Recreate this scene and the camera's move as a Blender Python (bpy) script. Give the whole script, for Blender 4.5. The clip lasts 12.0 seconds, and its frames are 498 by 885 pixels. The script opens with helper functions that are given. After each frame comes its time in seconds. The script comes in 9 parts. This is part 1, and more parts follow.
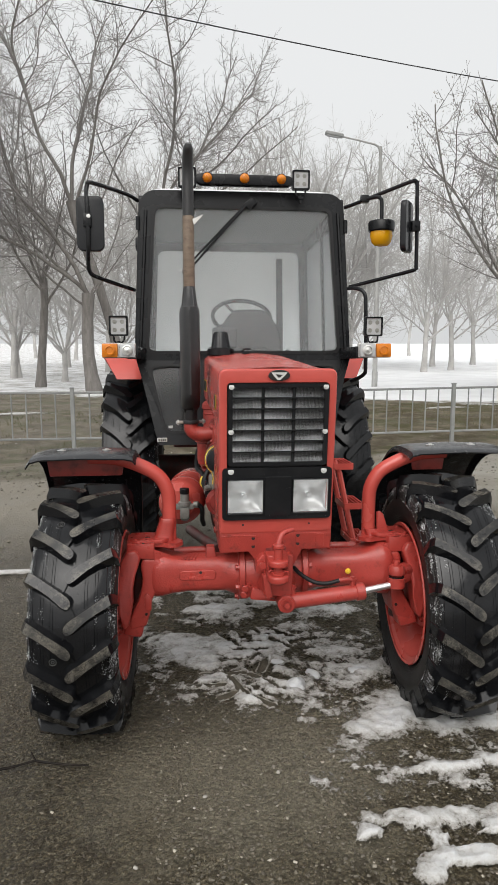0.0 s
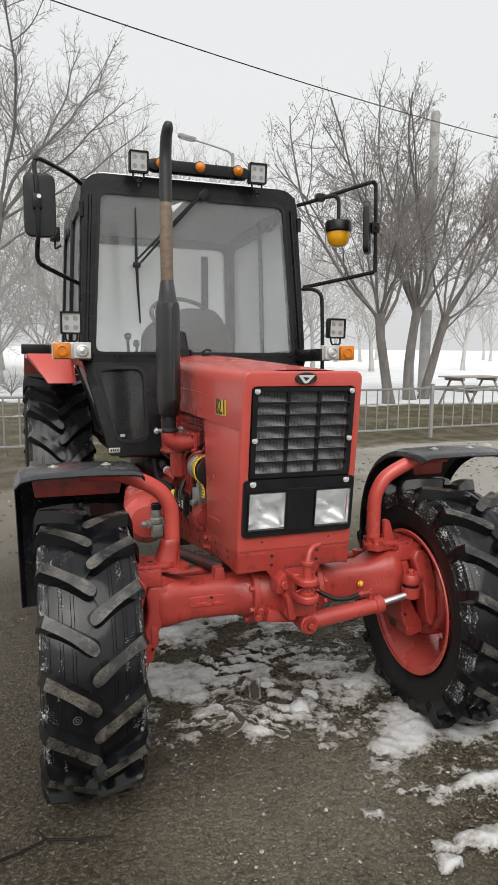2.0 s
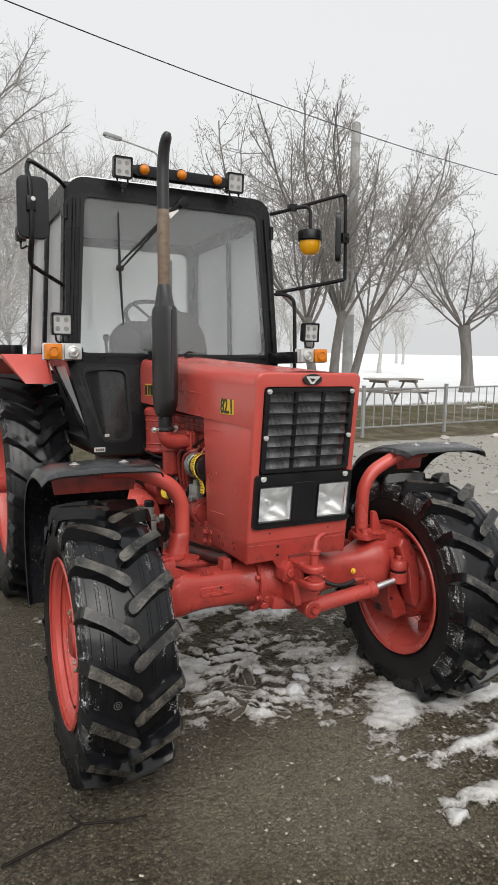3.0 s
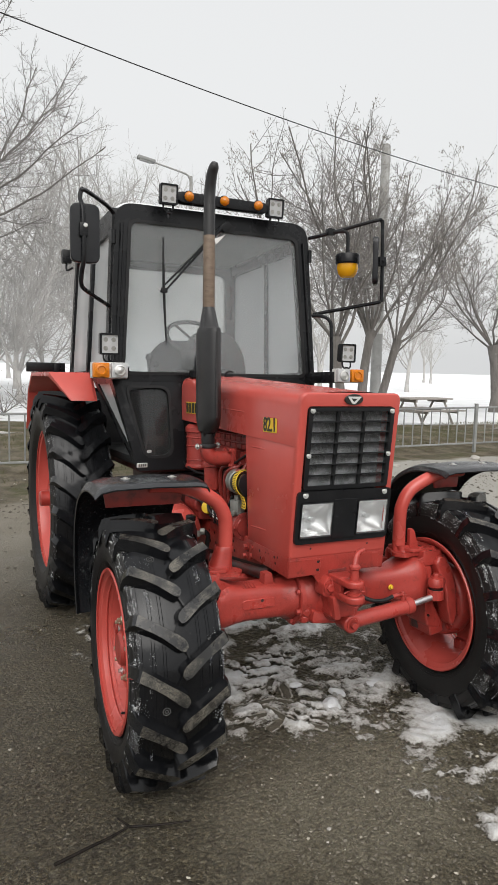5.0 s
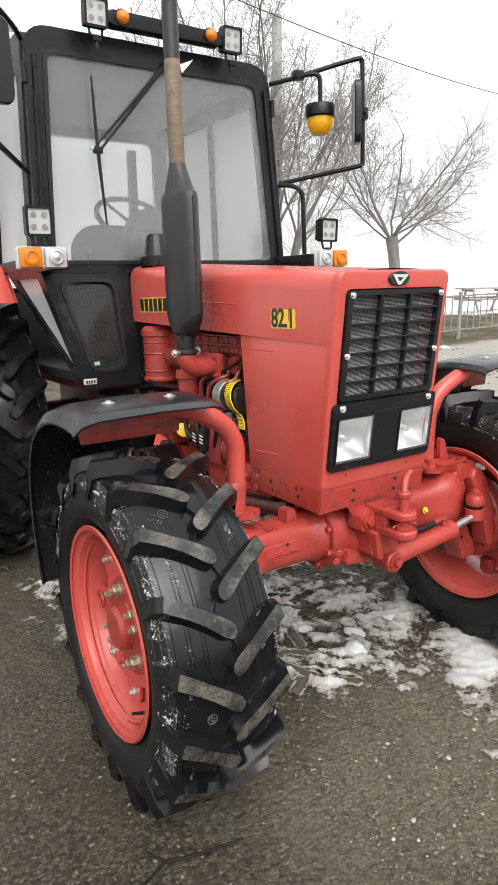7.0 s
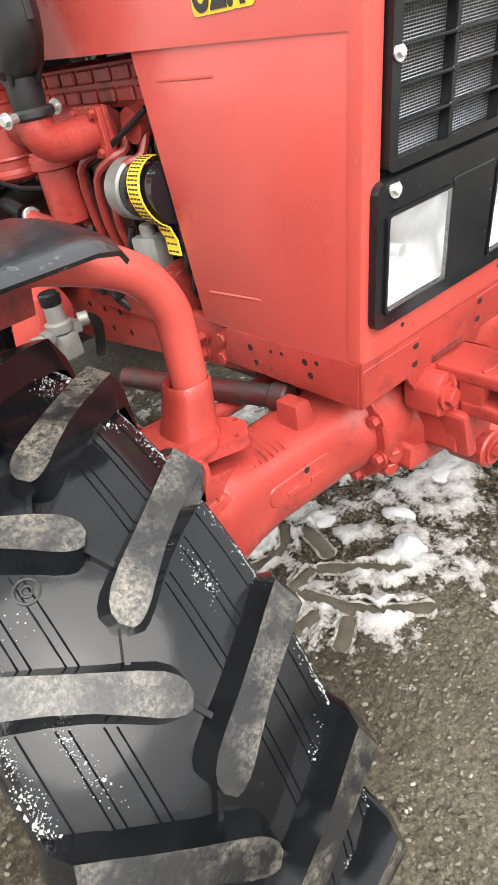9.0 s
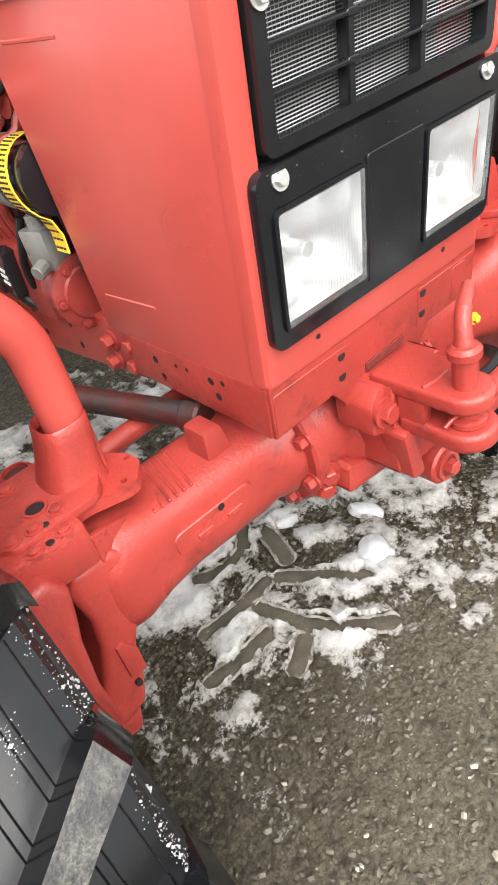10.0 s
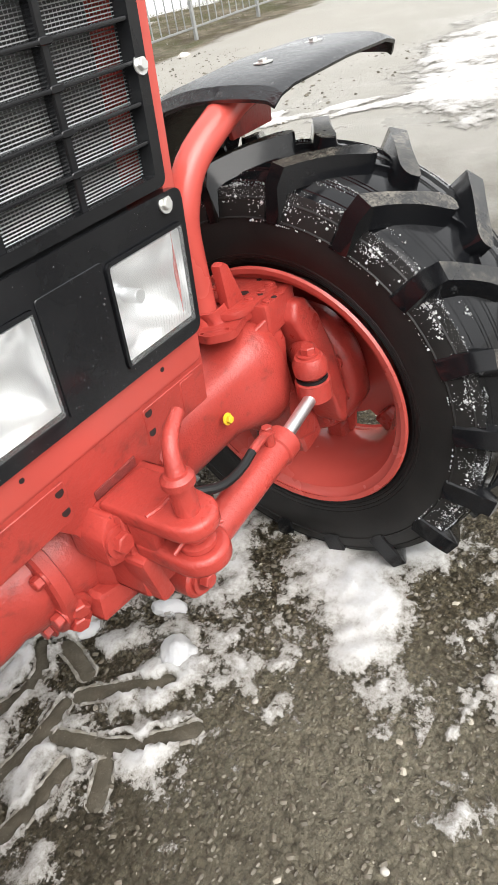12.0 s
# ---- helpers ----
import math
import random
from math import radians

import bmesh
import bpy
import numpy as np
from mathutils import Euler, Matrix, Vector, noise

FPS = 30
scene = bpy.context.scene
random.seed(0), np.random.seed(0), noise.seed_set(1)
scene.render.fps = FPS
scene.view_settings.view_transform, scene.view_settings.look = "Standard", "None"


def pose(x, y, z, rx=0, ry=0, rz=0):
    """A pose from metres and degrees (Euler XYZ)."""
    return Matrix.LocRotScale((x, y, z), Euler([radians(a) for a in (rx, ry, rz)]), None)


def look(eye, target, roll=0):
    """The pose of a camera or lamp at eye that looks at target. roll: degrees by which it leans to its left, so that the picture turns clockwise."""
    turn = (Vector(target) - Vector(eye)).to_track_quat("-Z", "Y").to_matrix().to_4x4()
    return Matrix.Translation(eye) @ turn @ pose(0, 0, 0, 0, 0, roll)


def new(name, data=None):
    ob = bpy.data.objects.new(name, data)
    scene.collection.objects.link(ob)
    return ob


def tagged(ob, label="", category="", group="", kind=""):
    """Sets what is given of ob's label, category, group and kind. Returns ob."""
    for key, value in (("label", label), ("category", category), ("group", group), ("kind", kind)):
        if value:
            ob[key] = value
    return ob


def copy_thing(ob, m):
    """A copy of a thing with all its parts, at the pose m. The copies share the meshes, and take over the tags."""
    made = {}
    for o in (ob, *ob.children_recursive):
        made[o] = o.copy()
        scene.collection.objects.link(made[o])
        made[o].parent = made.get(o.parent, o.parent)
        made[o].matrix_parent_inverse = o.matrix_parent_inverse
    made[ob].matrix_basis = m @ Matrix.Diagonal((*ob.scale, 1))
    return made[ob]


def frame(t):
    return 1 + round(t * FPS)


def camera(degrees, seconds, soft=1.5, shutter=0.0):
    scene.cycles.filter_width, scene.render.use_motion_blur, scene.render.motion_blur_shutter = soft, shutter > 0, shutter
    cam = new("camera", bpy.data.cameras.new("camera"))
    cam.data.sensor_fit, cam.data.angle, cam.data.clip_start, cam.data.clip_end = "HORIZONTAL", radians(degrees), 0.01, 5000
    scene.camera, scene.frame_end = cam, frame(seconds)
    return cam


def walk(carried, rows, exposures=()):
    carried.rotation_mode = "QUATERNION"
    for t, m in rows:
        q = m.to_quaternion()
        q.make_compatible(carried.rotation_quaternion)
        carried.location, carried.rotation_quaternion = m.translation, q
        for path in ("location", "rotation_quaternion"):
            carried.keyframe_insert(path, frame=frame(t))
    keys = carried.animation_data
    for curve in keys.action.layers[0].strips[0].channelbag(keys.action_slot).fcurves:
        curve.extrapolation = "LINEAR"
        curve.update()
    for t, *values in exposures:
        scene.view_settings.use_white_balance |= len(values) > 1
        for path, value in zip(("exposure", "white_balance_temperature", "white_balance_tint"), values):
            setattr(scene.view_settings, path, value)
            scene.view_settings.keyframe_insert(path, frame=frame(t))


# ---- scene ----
cam = camera(40.5, 12.0, soft=0.7)
PATH = [
    (0, (-0.383, -3.012, 1.631), (-0.185, -1.043, 1.339), 0.0),
    (0.5, (-0.544, -2.929, 1.623), (-0.246, -0.972, 1.337), 1.6),
    (1, (-0.802, -2.874, 1.632), (-0.304, -0.957, 1.355), 1.2),
    (1.5, (-0.927, -2.756, 1.617), (-0.355, -0.862, 1.326), 1.6),
    (2, (-1.03, -2.614, 1.612), (-0.368, -0.747, 1.334), 0.6),
    (2.5, (-1.175, -2.571, 1.607), (-0.387, -0.751, 1.35), 1.7),
    (3, (-1.421, -2.619, 1.61), (-0.536, -0.846, 1.341), 1.1),
    (3.2, (-1.477, -2.64, 1.623), (-0.582, -0.87, 1.368), 1.1),
    (4.8, (-1.5, -2.678, 1.614), (-0.68, -0.868, 1.392), 1.5),
    (5, (-1.529, -2.673, 1.619), (-0.71, -0.861, 1.4), 1.5),
    (5.5, (-1.555, -2.607, 1.606), (-0.779, -0.784, 1.334), 1.9),
    (6, (-1.543, -2.369, 1.58), (-0.733, -0.569, 1.259), 0.8),
    (6.5, (-1.54, -2.121, 1.56), (-0.619, -0.392, 1.154), 0.6),
    (7, (-1.584, -1.856, 1.528), (-0.515, -0.239, 1.036), -0.6),
    (7.2, (-1.575, -1.756, 1.52), (-0.488, -0.169, 0.974), -1.5),
    (8.8, (-1.017, -0.945, 1.392), (0.003, 0.4, 0.319), -9.0),
    (9, (-0.951, -0.894, 1.374), (0.012, 0.454, 0.254), -10.9),
    (9.5, (-0.762, -0.833, 1.341), (0.047, 0.511, 0.1), -13.3),
    (10, (-0.673, -0.834, 1.344), (0.188, 0.481, 0.107), -14.8),
    (10.5, (-0.573, -0.861, 1.354), (0.391, 0.39, 0.127), -14.8),
    (11, (-0.499, -0.904, 1.364), (0.626, 0.227, 0.157), -12.9),
    (11.5, (-0.456, -0.935, 1.371), (0.762, 0.11, 0.177), -12.4),
    (12, (-0.461, -0.93, 1.37), (0.743, 0.141, 0.186), -11.9),
]
EXPOSURES = [(0.0, -0.02), (3.0, -0.01), (5.0, -0.01), (5.5, 0.09), (6.0, 0.26), (6.5, 0.42), (7.0, 0.59), (7.2, 0.65), (8.8, 1.29), (9.0, 1.31), (10.0, 1.24), (10.5, 1.08), (11.0, 1.00), (12.0, 0.92)]
walk(cam, [(t, look(eye, target, roll)) for t, eye, target, roll in PATH], EXPOSURES)

# ---- world and light ----
world = bpy.data.worlds.new("overcast")
scene.world = world
world.use_nodes = True
wn, wl = world.node_tree.nodes, world.node_tree.links
wn.clear()
sky = wn.new("ShaderNodeTexSky")
sky.sky_type = "NISHITA"
sky.sun_disc = False
sky.sun_elevation, sky.sun_rotation = radians(48), radians(200)
sky.air_density, sky.dust_density, sky.ozone_density = 2.0, 8.0, 0.3
hs = wn.new("ShaderNodeHueSaturation")
hs.inputs["Saturation"].default_value = 0.12
bg1 = wn.new("ShaderNodeBackground")
bg1.inputs["Strength"].default_value = 0.05
cloud = wn.new("ShaderNodeBackground")
cloud.inputs["Color"].default_value = (0.815, 0.825, 0.832, 1)
cloud.inputs["Strength"].default_value = 0.84
addw = wn.new("ShaderNodeAddShader")
wout = wn.new("ShaderNodeOutputWorld")
wl.new(sky.outputs[0], hs.inputs["Color"])
wl.new(hs.outputs[0], bg1.inputs["Color"])
wl.new(bg1.outputs[0], addw.inputs[0])
wl.new(cloud.outputs[0], addw.inputs[1])
wl.new(addw.outputs[0], wout.inputs[0])
sun = new("sun", bpy.data.lights.new("sun", "SUN"))
sun.data.energy, sun.data.angle, sun.data.color = 1.9, radians(60), (1.0, 0.97, 0.93)
sun.matrix_world = look((-6, -16, 20), (0, 0, 0))


# ---- materials ----
def node(nt, kind, **values):
    n = nt.nodes.new(kind)
    for key, value in values.items():
        n.inputs[key.replace("_", " ")].default_value = value
    return n


def ramp(nt, source, lo, hi):
    """A grey step of a node's value between lo and hi."""
    r = node(nt, "ShaderNodeMapRange", From_Min=lo, From_Max=hi)
    nt.links.new(source, r.inputs["Value"])
    return r.outputs["Result"]


def mixed(nt, a, b, fac):
    m = nt.nodes.new("ShaderNodeMix")
    m.data_type = "RGBA"
    for socket, value in ((m.inputs[6], a), (m.inputs[7], b), (m.inputs[0], fac)):
        if isinstance(value, bpy.types.NodeSocket):
            nt.links.new(value, socket)
        else:
            socket.default_value = (*value, 1) if isinstance(value, tuple) else value
    return m.outputs[2]


def noise_of(nt, scale, detail=4.0, rough=0.6, stretch=None):
    tc = nt.nodes.new("ShaderNodeTexCoord")
    n = node(nt, "ShaderNodeTexNoise", Scale=scale, Detail=detail, Roughness=rough)
    if stretch:
        mp = nt.nodes.new("ShaderNodeMapping")
        mp.inputs["Scale"].default_value = stretch
        nt.links.new(tc.outputs["Object"], mp.inputs["Vector"])
        nt.links.new(mp.outputs[0], n.inputs["Vector"])
    else:
        nt.links.new(tc.outputs["Object"], n.inputs["Vector"])
    return n.outputs["Fac"]


def surface(name, c1, c2, rough=0.5, scale=4.0, grain=60.0, bump=0.15, depth=0.002, metal=0.0, coat=0.0,
            dirt=None, dirt_scale=9.0, dirt_at=(0.58, 0.70), rough_var=0.15, random_shade=0.0, stretch=None, shine=0.5):
    """A painted, rubber or earthen surface: two tones at a large scale, fine grain in relief, optional dirt."""
    m = bpy.data.materials.new(name)
    m.use_nodes = True
    nt = m.node_tree
    b = nt.nodes["Principled BSDF"]
    big, fine = noise_of(nt, scale, stretch=stretch), noise_of(nt, grain, 5.0)
    col = mixed(nt, c1, c2, ramp(nt, big, 0.35, 0.65))
    if dirt:
        spots = ramp(nt, noise_of(nt, dirt_scale, 8.0, 0.7), *dirt_at)
        col = mixed(nt, col, dirt, spots)
    if random_shade:
        oi = nt.nodes.new("ShaderNodeObjectInfo")
        h = nt.nodes.new("ShaderNodeHueSaturation")
        v = node(nt, "ShaderNodeMapRange", To_Min=1 - random_shade, To_Max=1 + random_shade)
        nt.links.new(oi.outputs["Random"], v.inputs["Value"])
        nt.links.new(v.outputs["Result"], h.inputs["Value"])
        nt.links.new(col, h.inputs["Color"])
        col = h.outputs[0]
    nt.links.new(col, b.inputs["Base Color"])
    rr = node(nt, "ShaderNodeMapRange", To_Min=max(0.03, rough - rough_var), To_Max=min(1, rough + rough_var))
    nt.links.new(big, rr.inputs["Value"])
    nt.links.new(rr.outputs["Result"], b.inputs["Roughness"])
    b.inputs["Metallic"].default_value = metal
    b.inputs["Coat Weight"].default_value = coat
    b.inputs["Specular IOR Level"].default_value = shine
    bp = node(nt, "ShaderNodeBump", Strength=bump, Distance=depth)
    nt.links.new(fine, bp.inputs["Height"])
    nt.links.new(bp.outputs[0], b.inputs["Normal"])
    return m


RED = surface("red enamel", (0.525, 0.084, 0.067), (0.455, 0.071, 0.056), 0.25, 3.0, 220, 0.10, 0.0008, dirt=(0.33, 0.048, 0.038), dirt_scale=16, dirt_at=(0.66, 0.90), rough_var=0.10)
RED_CAST = surface("red painted casting", (0.40, 0.050, 0.039), (0.31, 0.038, 0.029), 0.32, 7.0, 130, 0.6, 0.0025, dirt=(0.15, 0.026, 0.021), dirt_scale=22, dirt_at=(0.55, 0.74))
WELD = surface("rough weld under red paint", (0.27, 0.036, 0.028), (0.17, 0.028, 0.023), 0.5, 60.0, 420, 1.0, 0.004)
# darker red for engine parts; on the mudguard bracket it paints in shade
RED_DARK = surface("oily red engine paint", (0.29, 0.036, 0.028), (0.20, 0.026, 0.021), 0.38, 9.0, 110, 0.6, 0.0025, dirt=(0.09, 0.018, 0.015), dirt_scale=18, dirt_at=(0.52, 0.72))
# grimy casting, its red taken darker to paint in shade below the bonnet
DARK_CASTING = surface("oily dark red casting", (0.085, 0.013, 0.010), (0.040, 0.009, 0.008), 0.5, 9.0, 90, 0.6, 0.003, dirt=(0.025, 0.022, 0.020), dirt_scale=14, dirt_at=(0.48, 0.66))
# solid dark discs in this colour stand in for unlit holes
HOLE_SHADE = surface("dark oily hole", (0.022, 0.006, 0.005), (0.012, 0.004, 0.004), 0.7, 30.0, 200, 0.2, 0.0005)
BLACK = surface("black paint", (0.0065, 0.007, 0.008), (0.010, 0.0105, 0.0115), 0.27, 5.0, 160, 0.15, 0.001, dirt=(0.024, 0.024, 0.024), dirt_scale=18, dirt_at=(0.64, 0.85), shine=0.24)
BLACK_PLASTIC = surface("black plastic", (0.009, 0.0095, 0.011), (0.015, 0.0155, 0.017), 0.17, 6.0, 90, 0.10, 0.0008, dirt=(0.022, 0.023, 0.025), dirt_scale=30, dirt_at=(0.64, 0.82), rough_var=0.10, shine=0.34)
# pale specks: dirt spatter, and wet highlights put into the colour
WET_PLASTIC = surface("wet black plastic", (0.009, 0.010, 0.012), (0.017, 0.018, 0.020), 0.22, 9.0, 55, 0.7, 0.002, dirt=(0.070, 0.071, 0.072), dirt_scale=60, dirt_at=(0.58, 0.68), rough_var=0.12, shine=0.75)
RUBBER_HOSE = surface("black rubber", (0.008, 0.008, 0.0085), (0.013, 0.013, 0.0135), 0.45, 8.0, 200, 0.2, 0.001, shine=0.25)
SOOT = surface("sooty black steel", (0.012, 0.012, 0.013), (0.020, 0.0195, 0.020), 0.42, 10.0, 120, 0.3, 0.001)
RUST = surface("heat-browned steel", (0.125, 0.088, 0.060), (0.185, 0.138, 0.100), 0.6, 14.0, 120, 0.4, 0.001, dirt=(0.09, 0.055, 0.04), dirt_scale=40, dirt_at=(0.55, 0.7), stretch=(1, 1, 3))
CHROME = surface("bright steel", (0.86, 0.87, 0.88), (0.76, 0.77, 0.78), 0.42, 12.0, 200, 0.05, 0.0005, metal=1.0)
ZINC = surface("zinc plated steel", (0.62, 0.62, 0.60), (0.50, 0.50, 0.48), 0.38, 20.0, 300, 0.2, 0.0005, metal=0.8)
ALU = surface("cast aluminium", (0.30, 0.30, 0.28), (0.21, 0.21, 0.19), 0.48, 18.0, 240, 0.4, 0.001, metal=0.5, dirt=(0.14, 0.13, 0.12), dirt_scale=30)
WHITE_ROOF = surface("pale roof paint", (0.72, 0.73, 0.73), (0.62, 0.63, 0.63), 0.45, 4.0, 90, 0.15, 0.001)
YELLOW = surface("yellow paint", (0.78, 0.52, 0.03), (0.66, 0.44, 0.03), 0.45, 12.0, 150, 0.15, 0.001)
STICKER_BLACK = surface("sticker black", (0.015, 0.014, 0.012), (0.022, 0.02, 0.018), 0.4, 12.0, 150, 0.05, 0.0005)
PALE = surface("pale plate", (0.62, 0.62, 0.60), (0.54, 0.54, 0.52), 0.5, 20.0, 150, 0.1, 0.0005)
DARK_IN = surface("dark interior", (0.007, 0.0072, 0.008), (0.012, 0.0122, 0.013), 0.6, 6.0, 150, 0.3, 0.001)
LINING = surface("grey ceiling cloth", (0.20, 0.205, 0.21), (0.27, 0.275, 0.28), 0.9, 3.0, 300, 0.3, 0.001)
SEAT = surface("grey seat cloth", (0.022, 0.023, 0.025), (0.034, 0.035, 0.038), 0.85, 9.0, 400, 0.4, 0.001)
RADIATOR = surface("radiator core", (0.024, 0.0245, 0.025), (0.042, 0.043, 0.044), 0.6, 30.0, 300, 0.6, 0.002)
WIRE_STEEL = surface("bright screen wire", (0.55, 0.56, 0.57), (0.42, 0.43, 0.44), 0.38, 30.0, 300, 0.1, 0.0005, metal=0.85)
FENCE_PAINT = surface("grey fence paint", (0.25, 0.255, 0.25), (0.18, 0.185, 0.18), 0.55, 3.0, 60, 0.3, 0.002, dirt=(0.14, 0.11, 0.085), dirt_scale=8, dirt_at=(0.58, 0.72), random_shade=0.14)
CONCRETE = surface("weathered concrete", (0.34, 0.34, 0.33), (0.26, 0.26, 0.25), 0.85, 2.0, 40, 0.5, 0.004, dirt=(0.18, 0.18, 0.17), dirt_scale=3)
WOOD = surface("grey weathered wood", (0.22, 0.20, 0.18), (0.30, 0.28, 0.25), 0.8, 4.0, 60, 0.4, 0.003, random_shade=0.15, stretch=(0.6, 6, 6))
BARK = surface("grey-brown bark", (0.120, 0.110, 0.101), (0.185, 0.172, 0.160), 0.9, 3.0, 14, 0.9, 0.02, dirt=(0.24, 0.23, 0.21), dirt_scale=5, dirt_at=(0.60, 0.72), stretch=(3, 3, 0.7))
# twig grey lightened a little, as haze would do
TWIG = surface("thin grey twigs", (0.175, 0.164, 0.156), (0.235, 0.222, 0.212), 0.9, 2.0, 30, 0.3, 0.005)
BRASSY = surface("yellow zinc nuts", (0.62, 0.56, 0.42), (0.46, 0.40, 0.28), 0.38, 20.0, 300, 0.2, 0.0005, metal=0.8)
LEAF_DRY = surface("dry grey-brown leaves", (0.22, 0.205, 0.185), (0.30, 0.28, 0.25), 0.85, 2.0, 30, 0.3, 0.005)
CABLE = surface("black cable sheath", (0.02, 0.02, 0.022), (0.03, 0.03, 0.032), 0.6, 3.0, 60, 0.2, 0.002)
STONE = surface("grey pebble", (0.30, 0.28, 0.25), (0.42, 0.40, 0.36), 0.7, 20.0, 120, 0.4, 0.002, random_shade=0.3)
# bark colour lightened so that far trees look hazy
HAZE_BARK = surface("pale frosted bark", (0.36, 0.35, 0.335), (0.46, 0.45, 0.435), 0.9, 2.0, 20, 0.5, 0.01)
TWIG_DARK = surface("wet dark twig", (0.010, 0.008, 0.007), (0.020, 0.016, 0.013), 0.6, 20.0, 120, 0.5, 0.001, shine=0.12)
GRASS = surface("dull winter grass", (0.060, 0.066, 0.028), (0.13, 0.115, 0.060), 0.9, 1.2, 40, 0.3, 0.004)


def rubber():
    """Wet black tyre rubber that mirrors the sky, with a film of dried dirt here and there."""
    return surface("tyre rubber", (0.0050, 0.0054, 0.0064), (0.0085, 0.0088, 0.0098), 0.13, 11.0, 45, 0.16, 0.0012, dirt=(0.020, 0.0195, 0.019), dirt_scale=26, dirt_at=(0.62, 0.78), rough_var=0.10, shine=0.34)


def lug_top():
    """Tread blocks: grainy beige dust in patches, wet black rubber where it is washed off."""
    m = surface("scuffed dusty tread rubber", (0.010, 0.0102, 0.0108), (0.018, 0.0178, 0.0175), 0.28, 9.0, 200, 0.35, 0.0015, rough_var=0.2, shine=0.4)
    nt = m.node_tree
    b = nt.nodes["Principled BSDF"]
    patches, grains, fine = ramp(nt, noise_of(nt, 13.0, 6.0, 0.65), 0.43, 0.63), ramp(nt, noise_of(nt, 110.0, 6.0, 0.8), 0.36, 0.54), noise_of(nt, 220.0, 4.0, 0.75)
    both = nt.nodes.new("ShaderNodeMath")
    both.operation = "MULTIPLY"
    nt.links.new(patches, both.inputs[0])
    nt.links.new(grains, both.inputs[1])
    dust = mixed(nt, (0.060, 0.055, 0.047), (0.175, 0.160, 0.132), ramp(nt, fine, 0.36, 0.64))
    nt.links.new(mixed(nt, b.inputs["Base Color"].links[0].from_socket, dust, both.outputs[0]), b.inputs["Base Color"])
    return m


RUBBER, LUG_TOP = rubber(), lug_top()
SIDEWALL = surface("dull sidewall rubber", (0.011, 0.0106, 0.0106), (0.018, 0.0172, 0.0168), 0.46, 8.0, 120, 0.3, 0.0012, dirt=(0.022, 0.020, 0.018), dirt_scale=20, dirt_at=(0.58, 0.74), shine=0.22)


def snow_material(name, wet):
    m = bpy.data.materials.new(name)
    m.use_nodes = True
    nt = m.node_tree
    b = nt.nodes["Principled BSDF"]
    grains = noise_of(nt, 55.0, 8.0, 0.75)
    lumps = noise_of(nt, 9.0, 6.0, 0.65)
    col = mixed(nt, (0.54, 0.55, 0.56), (0.38, 0.38, 0.375), ramp(nt, lumps, 0.46, 0.70))
    if wet:
        col = mixed(nt, col, (0.30, 0.28, 0.25), ramp(nt, grains, 0.62, 0.74))
    nt.links.new(col, b.inputs["Base Color"])
    b.inputs["Roughness"].default_value = 0.5
    b.inputs["Subsurface Weight"].default_value = 0.15
    b.inputs["Subsurface Radius"].default_value = (0.02, 0.02, 0.025)
    bp = node(nt, "ShaderNodeBump", Strength=0.8, Distance=0.008)
    nt.links.new(grains, bp.inputs["Height"])
    nt.links.new(bp.outputs[0], b.inputs["Normal"])
    return m


SNOW = snow_material("white snow", True)
MUD = surface("pressed wet mud", (0.062, 0.054, 0.039), (0.105, 0.092, 0.068), 0.5, 14.0, 130, 0.9, 0.004, dirt=(0.20, 0.185, 0.15), dirt_scale=160, dirt_at=(0.60, 0.70), shine=0.3)


def melting_snow():
    """Thin wet snow: white where it lies thick, grey slush where thin, crumbling away at its edges."""
    m = bpy.data.materials.new("melting snow")
    m.use_nodes = True
    nt = m.node_tree
    b = nt.nodes["Principled BSDF"]
    at = nt.nodes.new("ShaderNodeAttribute")
    at.attribute_name = "cover"
    fine, mid, wide = noise_of(nt, 75.0, 8.0, 0.8), noise_of(nt, 17.0, 6.0, 0.7), noise_of(nt, 5.0, 5.0, 0.6)

    def add(value, source, amount):
        k = nt.nodes.new("ShaderNodeMath")
        k.operation = "MULTIPLY_ADD"
        k.inputs[1].default_value = amount
        nt.links.new(source, k.inputs[0])
        nt.links.new(value, k.inputs[2])
        s = nt.nodes.new("ShaderNodeMath")
        s.operation = "SUBTRACT"
        s.inputs[1].default_value = amount * 0.5
        nt.links.new(k.outputs[0], s.inputs[0])
        return s.outputs[0]

    v = add(add(at.outputs["Fac"], fine, 1.5), mid, 1.3)
    col = mixed(nt, (0.20, 0.185, 0.16), (0.46, 0.455, 0.44), ramp(nt, v, 0.05, 0.50))
    col = mixed(nt, col, (0.62, 0.635, 0.65), ramp(nt, add(v, wide, 1.2), 0.45, 1.35))
    col = mixed(nt, col, (0.26, 0.24, 0.21), ramp(nt, noise_of(nt, 120.0, 4.0, 0.7), 0.66, 0.74))
    nt.links.new(col, b.inputs["Base Color"])
    b.inputs["Roughness"].default_value = 0.5
    nt.links.new(ramp(nt, v, 0.0, 0.10), b.inputs["Alpha"])
    bp = node(nt, "ShaderNodeBump", Strength=0.6, Distance=0.006)
    nt.links.new(v, bp.inputs["Height"])
    nt.links.new(bp.outputs[0], b.inputs["Normal"])
    return m


SLUSH = melting_snow()


